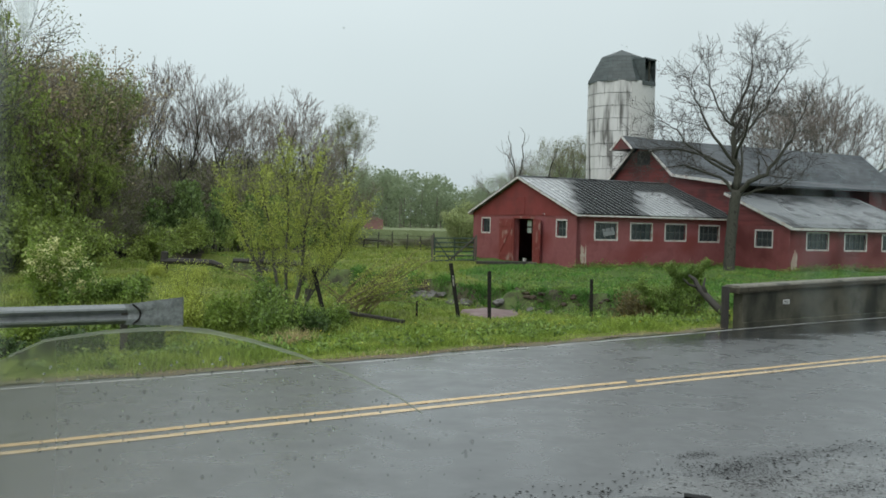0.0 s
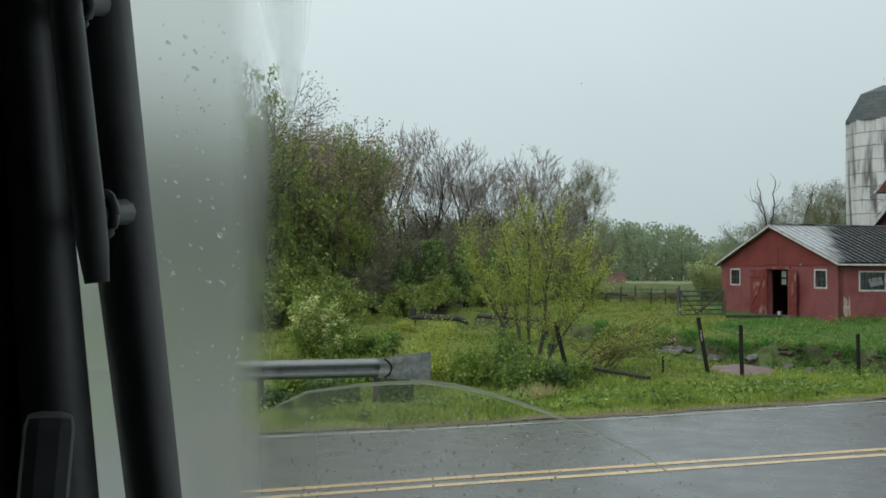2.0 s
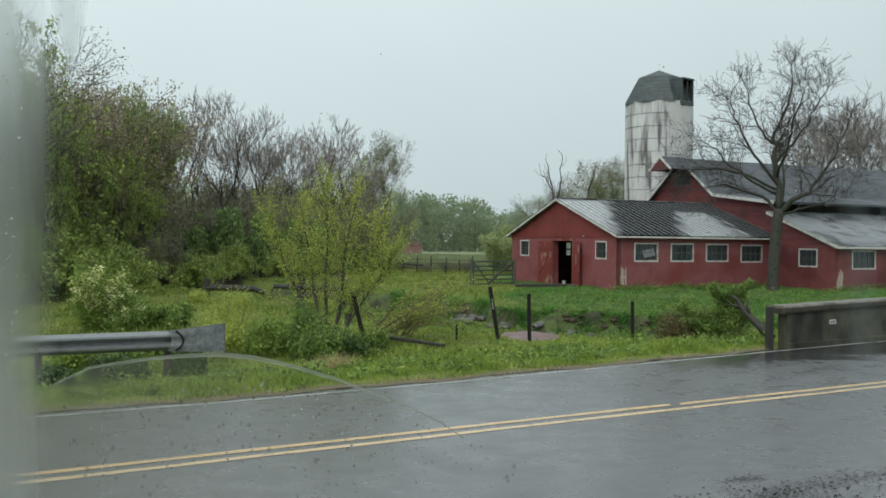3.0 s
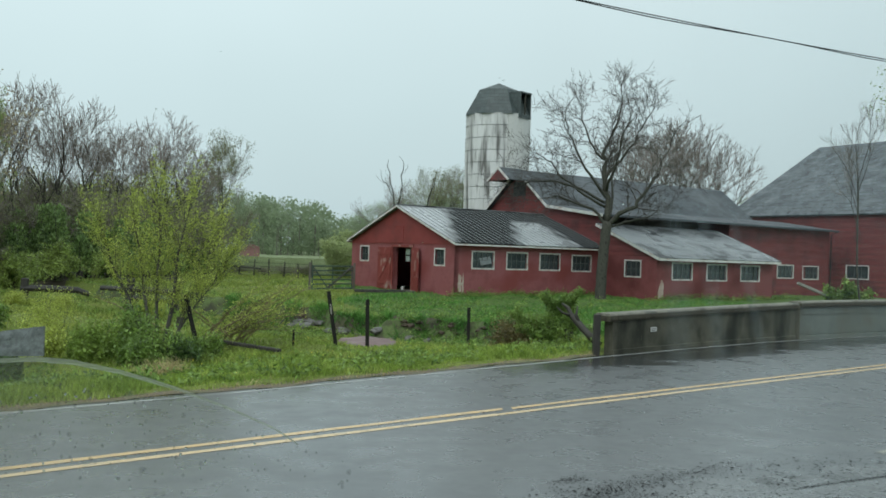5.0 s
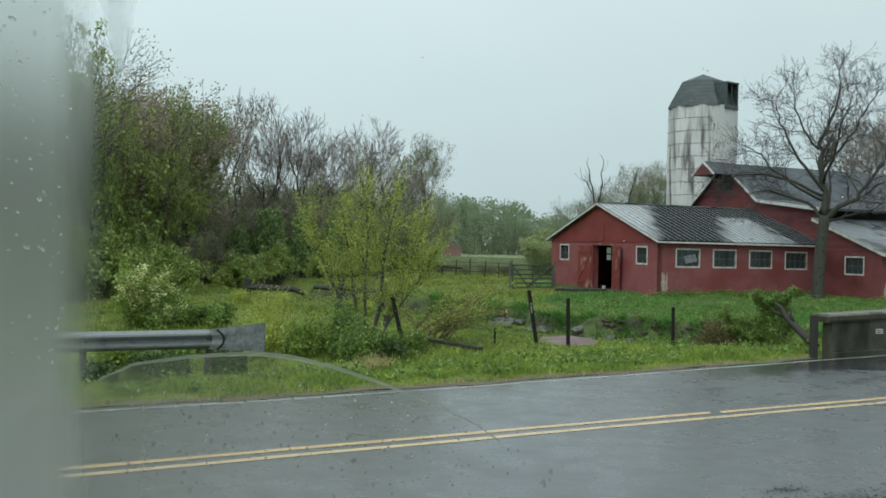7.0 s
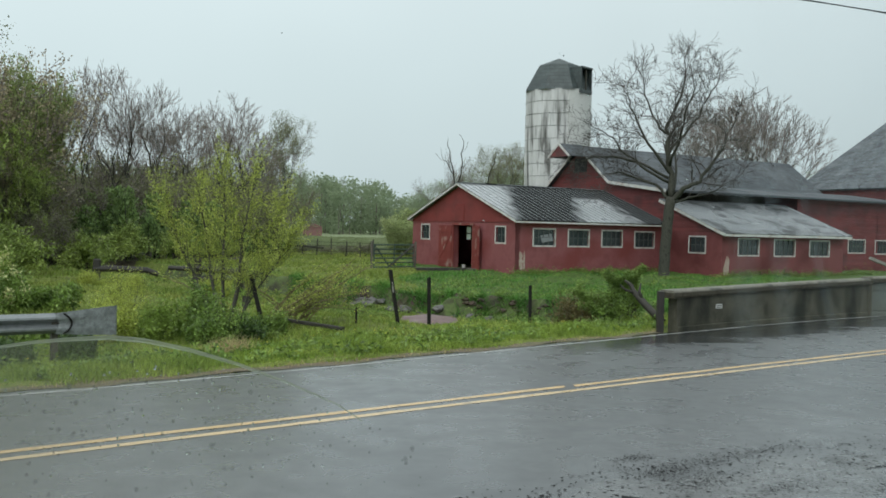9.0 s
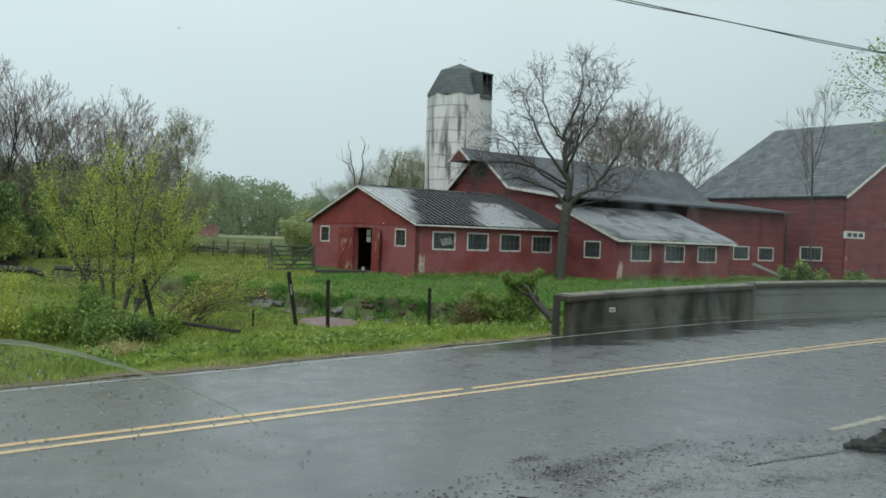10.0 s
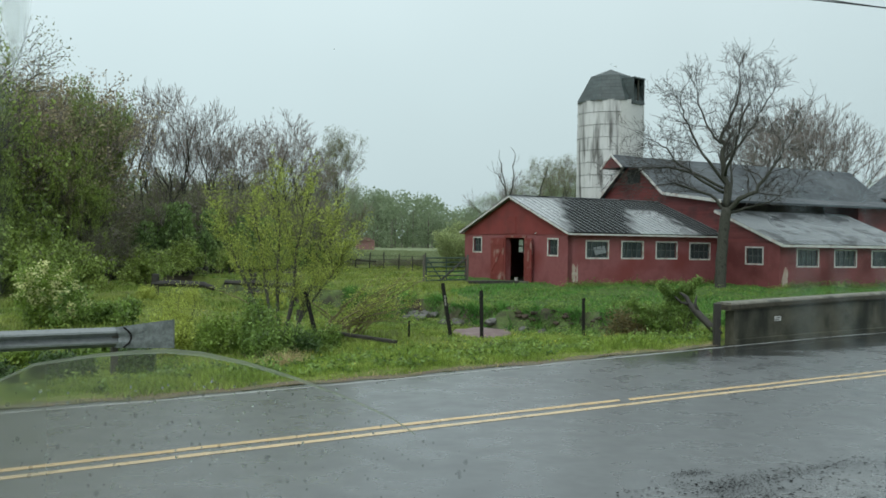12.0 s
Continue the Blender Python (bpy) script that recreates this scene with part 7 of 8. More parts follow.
guided_shrub("willow_shrub", "tall airy yellow-green spring shrub with dark forked stems", -3.5, 20.7, [
    ([(-0.25, 0, 0), (-0.7, 0.1, 1.2), (-1.05, 0.1, 1.9), (-1.3, 0.1, 2.75)], 0.06),
    ([(-0.1, 0.1, 0), (-0.35, 0.2, 1.2), (-0.5, 0.4, 2.1), (-0.7, 0.5, 2.95)], 0.05),
    ([(0, 0, 0), (-0.05, -0.1, 1.3), (0.02, -0.2, 2.4), (-0.02, -0.2, 3.35)], 0.05),
    ([(0.1, -0.1, 0), (0.35, -0.2, 1.1), (0.42, -0.4, 2.1), (0.65, -0.5, 3.1)], 0.06),
    ([(0.3, 0.1, 0), (0.55, 0.3, 1.0), (0.95, 0.5, 1.8), (1.15, 0.6, 2.55)], 0.045),
    ([(0.2, 0, 0), (0.7, -0.1, 0.9), (1.15, -0.2, 1.5), (1.45, -0.3, 2.0)], 0.026),
], 41, "leaf_spring", 0.021, 1.12, 3)
clump("willow_shrub", "young yellow-green shoots behind the guardrail", -6.0, 21.0, 1.3, 1.2, "leaf_spring", 43, 0.022, 8, 22, tilt=0.6)


def arching_shrub(name, label, x, y, seed, n):
    """Long thin stems that spring from one stool, lean one way and bow at the tips, with sparse leaves."""
    t = empty(name)
    rng = random.Random(seed)
    segs, pts = [], []
    for k in range(n):
        length, rise = rng.uniform(1.5, 2.9), radians(rng.uniform(24, 58))
        turn = rng.gauss(0, 0.35) + (math.pi if rng.random() < 0.12 else 0)
        bow = rng.uniform(0.1, 0.36)
        p = base = Vector((rng.gauss(0, 0.12), rng.gauss(0, 0.15), -0.08))
        r, m = rng.uniform(0.018, 0.032), 12
        for i in range(1, m + 1):
            f = i / m
            out = length * f * math.cos(rise)
            q = base + Vector((out * math.cos(turn), out * math.sin(turn), length * (math.sin(rise) * f - bow * f * f) + 0.05)) + Vector((rng.gauss(0, 0.012), rng.gauss(0, 0.012), rng.gauss(0, 0.012)))
            segs.append((p.copy(), q.copy(), r * (1.1 - 0.8 * f), r * (1.03 - 0.8 * f), 1))
            if f > 0.25:
                for _ in range(2):
                    e = q + Vector((rng.gauss(0.05, 0.09), rng.gauss(0, 0.09), rng.uniform(0.02, 0.2)))
                    segs.append((q.copy(), e.copy(), 0.004, 0.002, 3))
                    pts += [tuple(q.lerp(e, 0.5)), tuple(e)]
            p = q
    tagged(tubes_mesh("stem_mass", segs, M["twig_warm"], t, "long bowed brown stems"), kind="stuff")
    soup("foliage", leaf_quads(np.random.default_rng(seed), pts, 0.022, 0.06, 4, shape=2.1), 4, M["leaf_spring"], t, "sparse small spring leaves")
    t.matrix_basis = pose(x, y, float(land(x, y)))
    return tagged(t, label, "shrub")


arching_shrub("willow_shrub", "spray of long bowed spring stems over the grass", -2.75, 21.9, 44, 26)
arching_shrub("willow_shrub", "spray of long bowed spring stems over the grass", -2.1, 22.8, 45, 12)


def vine_post(x, y, top):
    """A split grey post with vine leaves climbing it."""
    t = empty("fence_post")
    z = float(land(x, y))
    part("post", tube([(x, y, z - 0.3), (x + 0.03, y, z + 0.7), (x + 0.02, y, top)], [0.09, 0.085, 0.07], 8), M["old_wood"], t)
    rng = np.random.default_rng(19)
    n = 110
    h = rng.random(n) ** 1.4
    c = np.stack([x + rng.normal(0, 0.14, n), y + rng.normal(0, 0.12, n), z + h * (top - z) * 0.9], 1)
    soup("vine", leaf_quads(rng, c, 0.05, 0.04, 5), 4, M["leaf_bramble"], t, "dark green vine leaves")
    tagged(t, "old grey wooden post overgrown with vine", "fence post")


vine_post(-4.02, 27.2, 1.12)


for k, (x, y, h, w, leaf) in enumerate([(-4.3, 18.6, 0.75, 1.5, "leaf_green"), (-3.3, 18.4, 0.75, 1.6, "leaf_bramble"), (-2.95, 18.9, 0.5, 1.1, "leaf_shade"), (-5.3, 18.2, 0.7, 1.3, "leaf_spring"), (-3.8, 19.6, 0.95, 1.5, "leaf_bramble"), (-6.4, 17.6, 0.5, 1.3, "leaf_green"), (-7.6, 16.6, 0.45, 1.2, "leaf_green"), (-4.75, 14.55, 0.36, 0.6, "leaf_shade"), (-5.5, 14.0, 0.34, 0.8, "leaf_shade"), (-6.4, 13.45, 0.34, 0.8, "leaf_shade"), (-7.3, 12.9, 0.34, 0.8, "leaf_shade"), (-5.0, 15.2, 0.5, 0.8, "leaf_shade"), (-8.2, 12.35, 0.34, 0.8, "leaf_shade"), (-6.0, 14.6, 0.5, 0.8, "leaf_shade"), (-2.45, 19.6, 0.6, 1.0, "leaf_bramble")]):
    clump("bramble", "low green bramble bush in the verge", x, y, h * 0.9, w, "leaf_bramble" if leaf == "leaf_green" and k % 2 else leaf, 50 + k, 0.036, 17, 7, category="bush", tilt=0.75, jitter=0.1)
for k, (x, y, h) in enumerate([(-9.3, 35.2, 0.45), (-6.3, 36.4, 0.7), (-10.9, 34.8, 0.5)]):
    clump("bramble", "straggling yellow-green growth along the old fence", x, y, h, 1.4, "leaf_spring", 80 + k, 0.035, 12, 9, category="bush", tilt=1.0, jitter=0.1)
clump("blossom_bush", "rounded bush with cream blossom behind the guardrail", -10.15, 23.4, 1.35, 1.9, "leaf_green", 61, 0.04, 24, 11, flowers="blossom", tilt=0.8)
clump("blossom_bush", "smaller bush with cream blossom", -9.25, 23.0, 0.85, 1.5, "leaf_bramble", 62, 0.045, 18, 12, flowers="blossom", tilt=1.0)
clump("bramble", "dark leafy bush beside the cream blossom", -8.3, 23.6, 0.75, 1.6, "leaf_bramble", 98, 0.05, 20, 10, category="bush", tilt=1.1)
clump("hedge_bush", "tangled half-bare green bush at the end of the parapet", 5.65, 21.75, 0.78, 1.4, "leaf_bramble", 63, 0.03, 21, 6, tilt=1.1, category="bush")
clump("hedge_bush", "brownish red leafed low bush beside the parapet bush", 4.75, 21.7, 0.8, 1.7, "leaf_red", 97, 0.03, 24, 5, tilt=1.15, category="bush")
guided_shrub("hedge_bush", "gnarled half-bare bush leaning over the end of the parapet", 5.75, 21.5, [
    ([(0, 0, 0), (-0.45, 0, 0.4), (-0.8, -0.1, 0.5), (-1.1, -0.1, 0.75)], 0.05),
    ([(0, 0, 0), (-0.2, 0.1, 0.6), (-0.1, 0.1, 1.0), (-0.3, 0.1, 1.25)], 0.05),
    ([(0.2, 0, 0), (0.3, 0.1, 0.6), (0.1, 0.1, 0.9), (0.3, 0.1, 1.2)], 0.045),
    ([(0.3, 0, 0), (0.45, 0, 0.5), (0.35, 0.1, 1.0), (0.5, 0.1, 1.35)], 0.05),
    ([(0.1, 0, 0), (-0.3, -0.2, 0.25), (-0.7, -0.3, 0.25), (-1.0, -0.3, 0.4)], 0.04),
], 64, "leaf_bramble", 0.022, 0.34, 5).scale = (0.9, 0.9, 0.85)
clump("round_bush", "rounded pale green bush beyond the gate", 1.55, 66.0, 2.7, 2.6, "leaf_pale", 66, 0.075, 30, 38, jitter=0.24, tilt=0.9, category="bush")
clump("weeds", "green weeds growing along the barn wall", 25.0, 40.6, 1.2, 1.8, "leaf_bramble", 67, 0.08, 20, 8, tilt=0.9, category="bush")
clump("weeds", "green weeds growing along the barn wall", 27.2, 39.4, 0.9, 1.8, "leaf_bramble", 68, 0.08, 18, 7, tilt=0.9, category="bush")
bm = tube([(6.5, 20.5, float(land(6.5, 20.5)) + 0.02), (6.3, 20.75, 0.3), (6.14, 20.9, 0.5), (5.96, 21.05, 0.72), (5.9, 21.1, 0.88), (5.76, 21.15, 0.98)], [0.1, 0.085, 0.09, 0.07, 0.05, 0.02], 8)
add_tube(bm, [(6.14, 20.9, 0.5), (6.05, 20.9, 0.74), (6.1, 20.95, 0.95)], [0.05, 0.035, 0.012], 6)
add_tube(bm, [(5.98, 21.03, 0.7), (5.75, 21.0, 0.76), (5.6, 21.0, 0.9)], [0.045, 0.03, 0.01], 6)
tagged(part("log", bm, M["dark_wood"], smooth=True), "broken dark limb leaning by the parapet", "log")

slim = tree("sapling", "thin young tree with bare twigs before the big barn", 71, 9.2, trunk_h=5.0, trunk_r=0.085, limbs=7, levels=4, spread=0.4, up=0.25, kids=(3, 4), limb_scale=0.4, twig_floor=0.006)
at(slim, 21.55, 34.0, 1.0, 130)
slim.scale = (0.62, 0.62, 1.0)
edge_tree = tree("spring_tree", "tree with loose yellow-green leaves near the road", 73, 9.5, trunk_h=2.4, trunk_r=0.16, limbs=6, levels=4, spread=0.8, up=0.2, kids=(3, 4), limb_scale=0.55, twig_floor=0.008, twig="twig_dark", leaf="leaf_green", leaf_size=0.036, per=36, jitter=0.24)
at(edge_tree, 24.2, 26.0, 1.45, 40)


def far_wood():
    """The hazy line of trees across the far pasture: crowns of clumps of leaves, with stems."""
    rng = np.random.default_rng(90)
    quads, segs = [], []
    for k in range(620):
        az = rng.uniform(-34, 46)
        d = rng.uniform(235, 330) if -9 < az < 3 else rng.uniform(170, 300)
        if -10 < az < 9:
            h = rng.uniform(0.55, 1.0) * (EYE + d * math.tan(radians(3.3 if az < -1.2 else 3.3 - 0.5 * (az + 1.2) if az < 1.5 else 2.0)))
        else:
            h = rng.uniform(7, 12)
        x, y = polar(az, d)
        w = h * rng.uniform(0.32, 0.5)
        m = 26
        th, ph = rng.uniform(0, math.tau, m), rng.uniform(-0.9, 1.0, m)
        c = np.stack([x + w * np.cos(th) * np.sqrt(1 - (ph * 0.9) ** 2) * rng.uniform(0.5, 1, m), y + w * np.sin(th) * 0.8, h * 0.5 + h * 0.5 * ph], 1)
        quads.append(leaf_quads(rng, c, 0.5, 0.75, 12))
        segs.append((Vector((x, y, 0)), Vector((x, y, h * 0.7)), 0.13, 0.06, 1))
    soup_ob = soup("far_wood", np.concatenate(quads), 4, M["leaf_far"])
    tagged(soup_ob, "distant line of green trees across the pasture, haze painted in", "trees", kind="stuff")
    tagged(tubes_mesh("far_trunks", segs, M["twig"], None), "distant grey tree trunks", "tree trunks", kind="stuff")


far_wood()


# ---- grass ----
def blades(name, label, n, pick, h, w, mat, seed, bend=0.5):
    rng = np.random.default_rng(seed)
    x, y, k = pick(rng, n)
    z = np.where(y - along(WHITE, x) < 0.8, 0.01, land(x, y))
    a = rng.uniform(0, math.tau, len(x))
    hh = h * rng.uniform(0.45, 1.3, len(x)) * k
    ww = w * rng.uniform(0.6, 1.3, len(x))
    ca, sa = np.cos(a), np.sin(a)
    lx, ly = rng.normal(0, bend, len(x)) * hh, rng.normal(0, bend, len(x)) * hh
    p0 = np.stack([x - ca * ww, y - sa * ww, z - 0.02], 1)
    p1 = np.stack([x + ca * ww, y + sa * ww, z - 0.02], 1)
    p2 = np.stack([x + lx, y + ly, z + hh], 1)
    ob = soup(name, np.stack([p0, p1, p2], 1).reshape(-1, 3), 3, mat)
    return tagged(ob, label, "grass", kind="stuff")


def verge(rng, n):
    x = rng.uniform(-19, 8.5, n)
    past = rng.gamma(1.6, 2.0, n) + 0.5 + 0.12 * np.sin(x * 2.3) + 0.1 * np.sin(x * 5.1)
    y = along(WHITE, x) + past
    patch = 0.55 + 0.5 * np.sin(x * 0.8 + y * 1.1) * np.sin(y * 0.7 - x * 0.5) + 0.35 * np.sin(x * 2.9) * np.sin(y * 2.3)
    k = np.clip(patch, 0.4, 1.4) * np.clip(0.45 + past / 1.8, 0.45, 1)
    keep = (np.abs(x - 1.55) > 0.9) | (np.abs(y - 28.3) > 3.4)
    return x[keep], y[keep], k[keep]


def steepness(x, y):
    return np.hypot(land(x + 0.15, y) - land(x - 0.15, y), land(x, y + 0.15) - land(x, y - 0.15)) / 0.3


def pasture(rng, n):
    y = 18 + (74 - 18) * rng.random(n) ** 0.85
    x = rng.uniform(-0.82, 0.5, n) * y
    keep = ((creek_distance(x, y) > 1.2) | (np.sin(x * 2.1 + y) * np.sin(y * 1.7 - x * 0.6) > -0.5)) & ((np.abs(x - 1.6) > 0.8) | (np.abs(y - 28.9) > 2.2)) & (y > along(WHITE, x) + 3)
    uu = (x - 6.43) * 0.8854 + (y - 43.53) * 0.4648
    vv = -(x - 6.43) * 0.4648 + (y - 43.53) * 0.8854
    keep &= ~((uu > -0.1) & (vv > -0.1) & (uu < 46) & (vv < 15)) & ~((uu > 9.8) & (vv > -4.2) & (uu < 33)) & ~((uu > 33) & (vv > -8))
    keep &= (steepness(x, y) < 0.3) | (rng.random(n) < 0.4) | (y > 50)
    keep &= ~wooded(x, y)
    x, y = x[keep], y[keep]
    k = np.clip(0.75 + 0.6 * np.sin(x * 0.35 + 1) * np.sin(y * 0.5) + 0.3 * np.sin(x * 1.7 - y), 0.3, 1.5)
    return x, y, k


def dry(rng, n):
    x = rng.normal(-2.56, 0.16, n)
    y = along(WHITE, x) + rng.normal(3.4, 0.2, n)
    return x, y, np.ones(n)


blades("verge_grass", "long wet spring grass along the verge", 230000, verge, 0.15, 0.009, M["grass"], 5)
def open_pasture(rng, n):
    x, y, k = pasture(rng, n)
    keep = ~beyond_creek(x, y)
    return x[keep], y[keep], k[keep]


def yard(rng, n):
    x, y, k = pasture(rng, n)
    keep = beyond_creek(x, y)
    return x[keep], y[keep], k[keep] * 0.8


blades("pasture_grass", "short tufted grass of the pasture", 240000, open_pasture, 0.17, 0.02, M["grass_far"], 6)
blades("yard_grass", "short lush dark green grass before the barns", 330000, yard, 0.15, 0.018, M["grass_yard"], 6)



def bank_lip(rng, n):
    """Ragged tufts on the face and lip of the far bank, in patches."""
    x, y = rng.uniform(-4, 11, n), rng.uniform(25, 42, n)
    keep = (steepness(x, y) > 0.22) & ~creek_distance(x, y, True)[1]
    keep &= np.sin(x * 3.1 + y * 0.9) * np.sin(y * 2.3 - x * 1.3 + 1) + 0.5 * np.sin(x * 7.1 + 2) > -0.3
    x, y = x[keep], y[keep]
    return x, y, np.clip(0.8 + 0.5 * np.sin(x * 5.3), 0.4, 1.3)


blades("bank_grass", "ragged tufts of grass hanging over the creek bank", 300000, bank_lip, 0.26, 0.016, M["grass_yard"], 15, bend=0.8)


def far_field(rng, n):
    y = rng.uniform(70, 175, n)
    x = rng.uniform(-0.22, 0.12, n) * y
    return x, y, np.clip(0.8 + 0.5 * np.sin(x * 0.3) * np.sin(y * 0.2), 0.3, 1.3)


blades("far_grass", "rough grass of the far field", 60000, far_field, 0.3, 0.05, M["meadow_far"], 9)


def edge_straw(rng, n):
    x = rng.uniform(-13, 6, n)
    y = along(WHITE, x) + 0.3 + rng.gamma(1.2, 0.22, n)
    return x, y, np.clip(0.3 + 0.5 * np.sin(x * 1.9) * np.sin(x * 0.7), 0.15, 0.8)


blades("dead_grass", "short dead grass along the road edge", 2500, edge_straw, 0.12, 0.006, M["straw"], 8, bend=0.9)
blades("dry_grass", "tuft of dry straw-coloured grass", 800, dry, 0.28, 0.006, M["straw"], 7)


def weed_tufts():
    """Coarse leafy tufts over the bank, the slope and the foot of the walls."""
    rng = np.random.default_rng(33)
    pts = []
    for _ in range(1500):
        k = rng.integers(0, len(CREEK) - 3)
        t = rng.random()
        ax, ay = CREEK[k]
        bx, by = CREEK[k + 1]
        x, y = ax + (bx - ax) * t + rng.normal(0, 2.2), ay + (by - ay) * t + rng.normal(0, 2.2)
        if abs(x - 1.55) < 1.2 and abs(y - 28.3) < 4 or y < float(along(WHITE, x)) + 1.5:
            continue
        if float(steepness(x, y)) > 0.3 and rng.random() < 0.8:
            continue
        pts.append((x, y, rng.uniform(0.06, 0.2)))
    for _ in range(260):
        u_, v_ = rng.uniform(-0.6, 22), rng.uniform(-0.5, -0.1)
        if u_ > 9.4:
            v_ -= 4.1
        p = YARD @ Vector((u_, v_, 0))
        pts.append((p.x, p.y, rng.uniform(0.08, 0.26)))
    for _ in range(260):
        x, y = rng.uniform(2, 19), rng.uniform(31, 43.5)
        p = YARD.inverted() @ Vector((x, y, 0))
        if beyond_creek(x, y) and p.y < -0.6 and not (p.x > 9.2 and p.y > -4.8):
            pts.append((x, y, rng.uniform(0.08, 0.22)))
    for _ in range(420):
        x = rng.uniform(-9, 6.5)
        pts.append((x, float(along(WHITE, x)) + 0.6 + rng.gamma(2.0, 1.3), rng.uniform(0.05, 0.16)))
    q = []
    for x, y, s in pts:
        n = 40
        c_ = np.stack([x + rng.normal(0, s * 0.8, n), y + rng.normal(0, s * 0.8, n), float(land(x, y)) + np.abs(rng.normal(0, s * 0.7, n))], 1)
        q.append(leaf_quads(rng, c_, 0.034, 0.03, 1, shape=2.6))
    tagged(soup("weed_tufts", np.concatenate(q), 4, M["leaf_bramble"]), "coarse green weeds over the creek bank and wall foot", "weeds", kind="stuff")


weed_tufts()


def buttercups():
    rng = np.random.default_rng(12)
    x, y, k = verge(rng, 350)
    x2, y2, k2 = open_pasture(rng, 2600)
    x, y = np.concatenate([x, x2]), np.concatenate([y, y2])
    z = land(x, y) + rng.uniform(0.1, 0.24, len(x))
    q = leaf_quads(rng, np.stack([x, y, z], 1), 0.02, 0.01, 1, shape=1.1)
    tagged(soup("buttercups", q, 4, M["buttercup"]), "tiny yellow wildflowers dotted through the grass", "wildflowers", kind="stuff")


buttercups()


def far_shed():
    x, y = polar(-4.35, 190)
    s = empty("shed", pose(x, y, 0, 0, 0, 20))
    tagged(s, "tiny red shed far across the pasture, paled by painted haze", "shed")
    part("wall", box((-1.7, -1.3, 0), (1.7, 1.3, 1.9)), M["hazed_red"], s)
    vs, fs = prism([(-1.85, 1.85), (1.85, 1.85), (0, 2.6)], -1.45, 1.45)
    link_mesh("roof", vs, fs, M["hazed_red"], s)


far_shed()


def utility_pole():
    x, y = polar(-19.45, 56)
    u = empty("utility_pole")
    tagged(u, "dark wooden utility pole with wires among the trees", "utility pole")
    part("pole", tube([(x, y, -0.3), (x, y, 7.8)], [0.13, 0.09], 8), M["bark"], u)
    part("crossarm", box((x - 2.6, y - 0.05, 7.45), (x + 0.1, y + 0.05, 7.6)), M["bark"], u)
    for dz in (7.7, 7.5):
        part("wire", tube([(x, y, dz), (x - 7, y - 7, dz - 0.12), (x - 16, y - 16, dz)], 0.018, 4), M["cable"], u)


utility_pole()


# ---- overhead cable ----
def cables():
    c = empty("overhead_cable")
    tagged(c, "black overhead cable pair sagging above the road", "cable")

    def spot(az, el, d):
        x, y = polar(az, d)
        return Vector((x, y, EYE + d * math.tan(radians(el))))
    a, b = spot(16.41, 15.55, 20), spot(34.95, 11.27, 26)
    for k, off in enumerate((0.0, 0.09)):
        pts = []
        for i in range(25):
            t = -0.7 + 2.6 * i / 24
            p = a.lerp(b, t)
            pts.append(p - Vector((0, 0, 0.04 * (1 - (2 * t - 1) ** 2) + off * (0.3 + 0.3 * math.sin(t * 9)))))
        part("cable", tube(pts, 0.013, 6), M["cable"], c)


cables()


# ---- the van that the camera sits in: left screen pillar, misted screen edge, rain, wiper ----
def spot(az, el, d):
    """A point at a horizontal distance d from the driver's eye."""
    return Vector((d * math.sin(radians(az)), d * math.cos(radians(az)), EYE + d * math.tan(radians(el))))


def ribbon(name, rows, thick, mat, parent, label=""):
    """A moulded strip: rows of points across it, one row per height, thickened away from the eye."""
    eye = Vector((0, 0, EYE))
    n, k = len(rows), len(rows[0])
    front = [Vector(p) for r in rows for p in r]
    back = [p + (p - eye).normalized() * thick for p in front]
    vs = front + back
    o = n * k
    fs = []
    for i in range(n - 1):
        for j in range(k - 1):
            a = i * k + j
            fs += [(a, a + 1, a + k + 1, a + k), (o + a, o + a + k, o + a + k + 1, o + a + 1)]
        fs += [(i * k, (i + 1) * k, o + (i + 1) * k, o + i * k), (i * k + k - 1, o + i * k + k - 1, o + (i + 1) * k + k - 1, (i + 1) * k + k - 1)]
    return link_mesh(name, vs, fs, mat, parent, label, smooth=True)


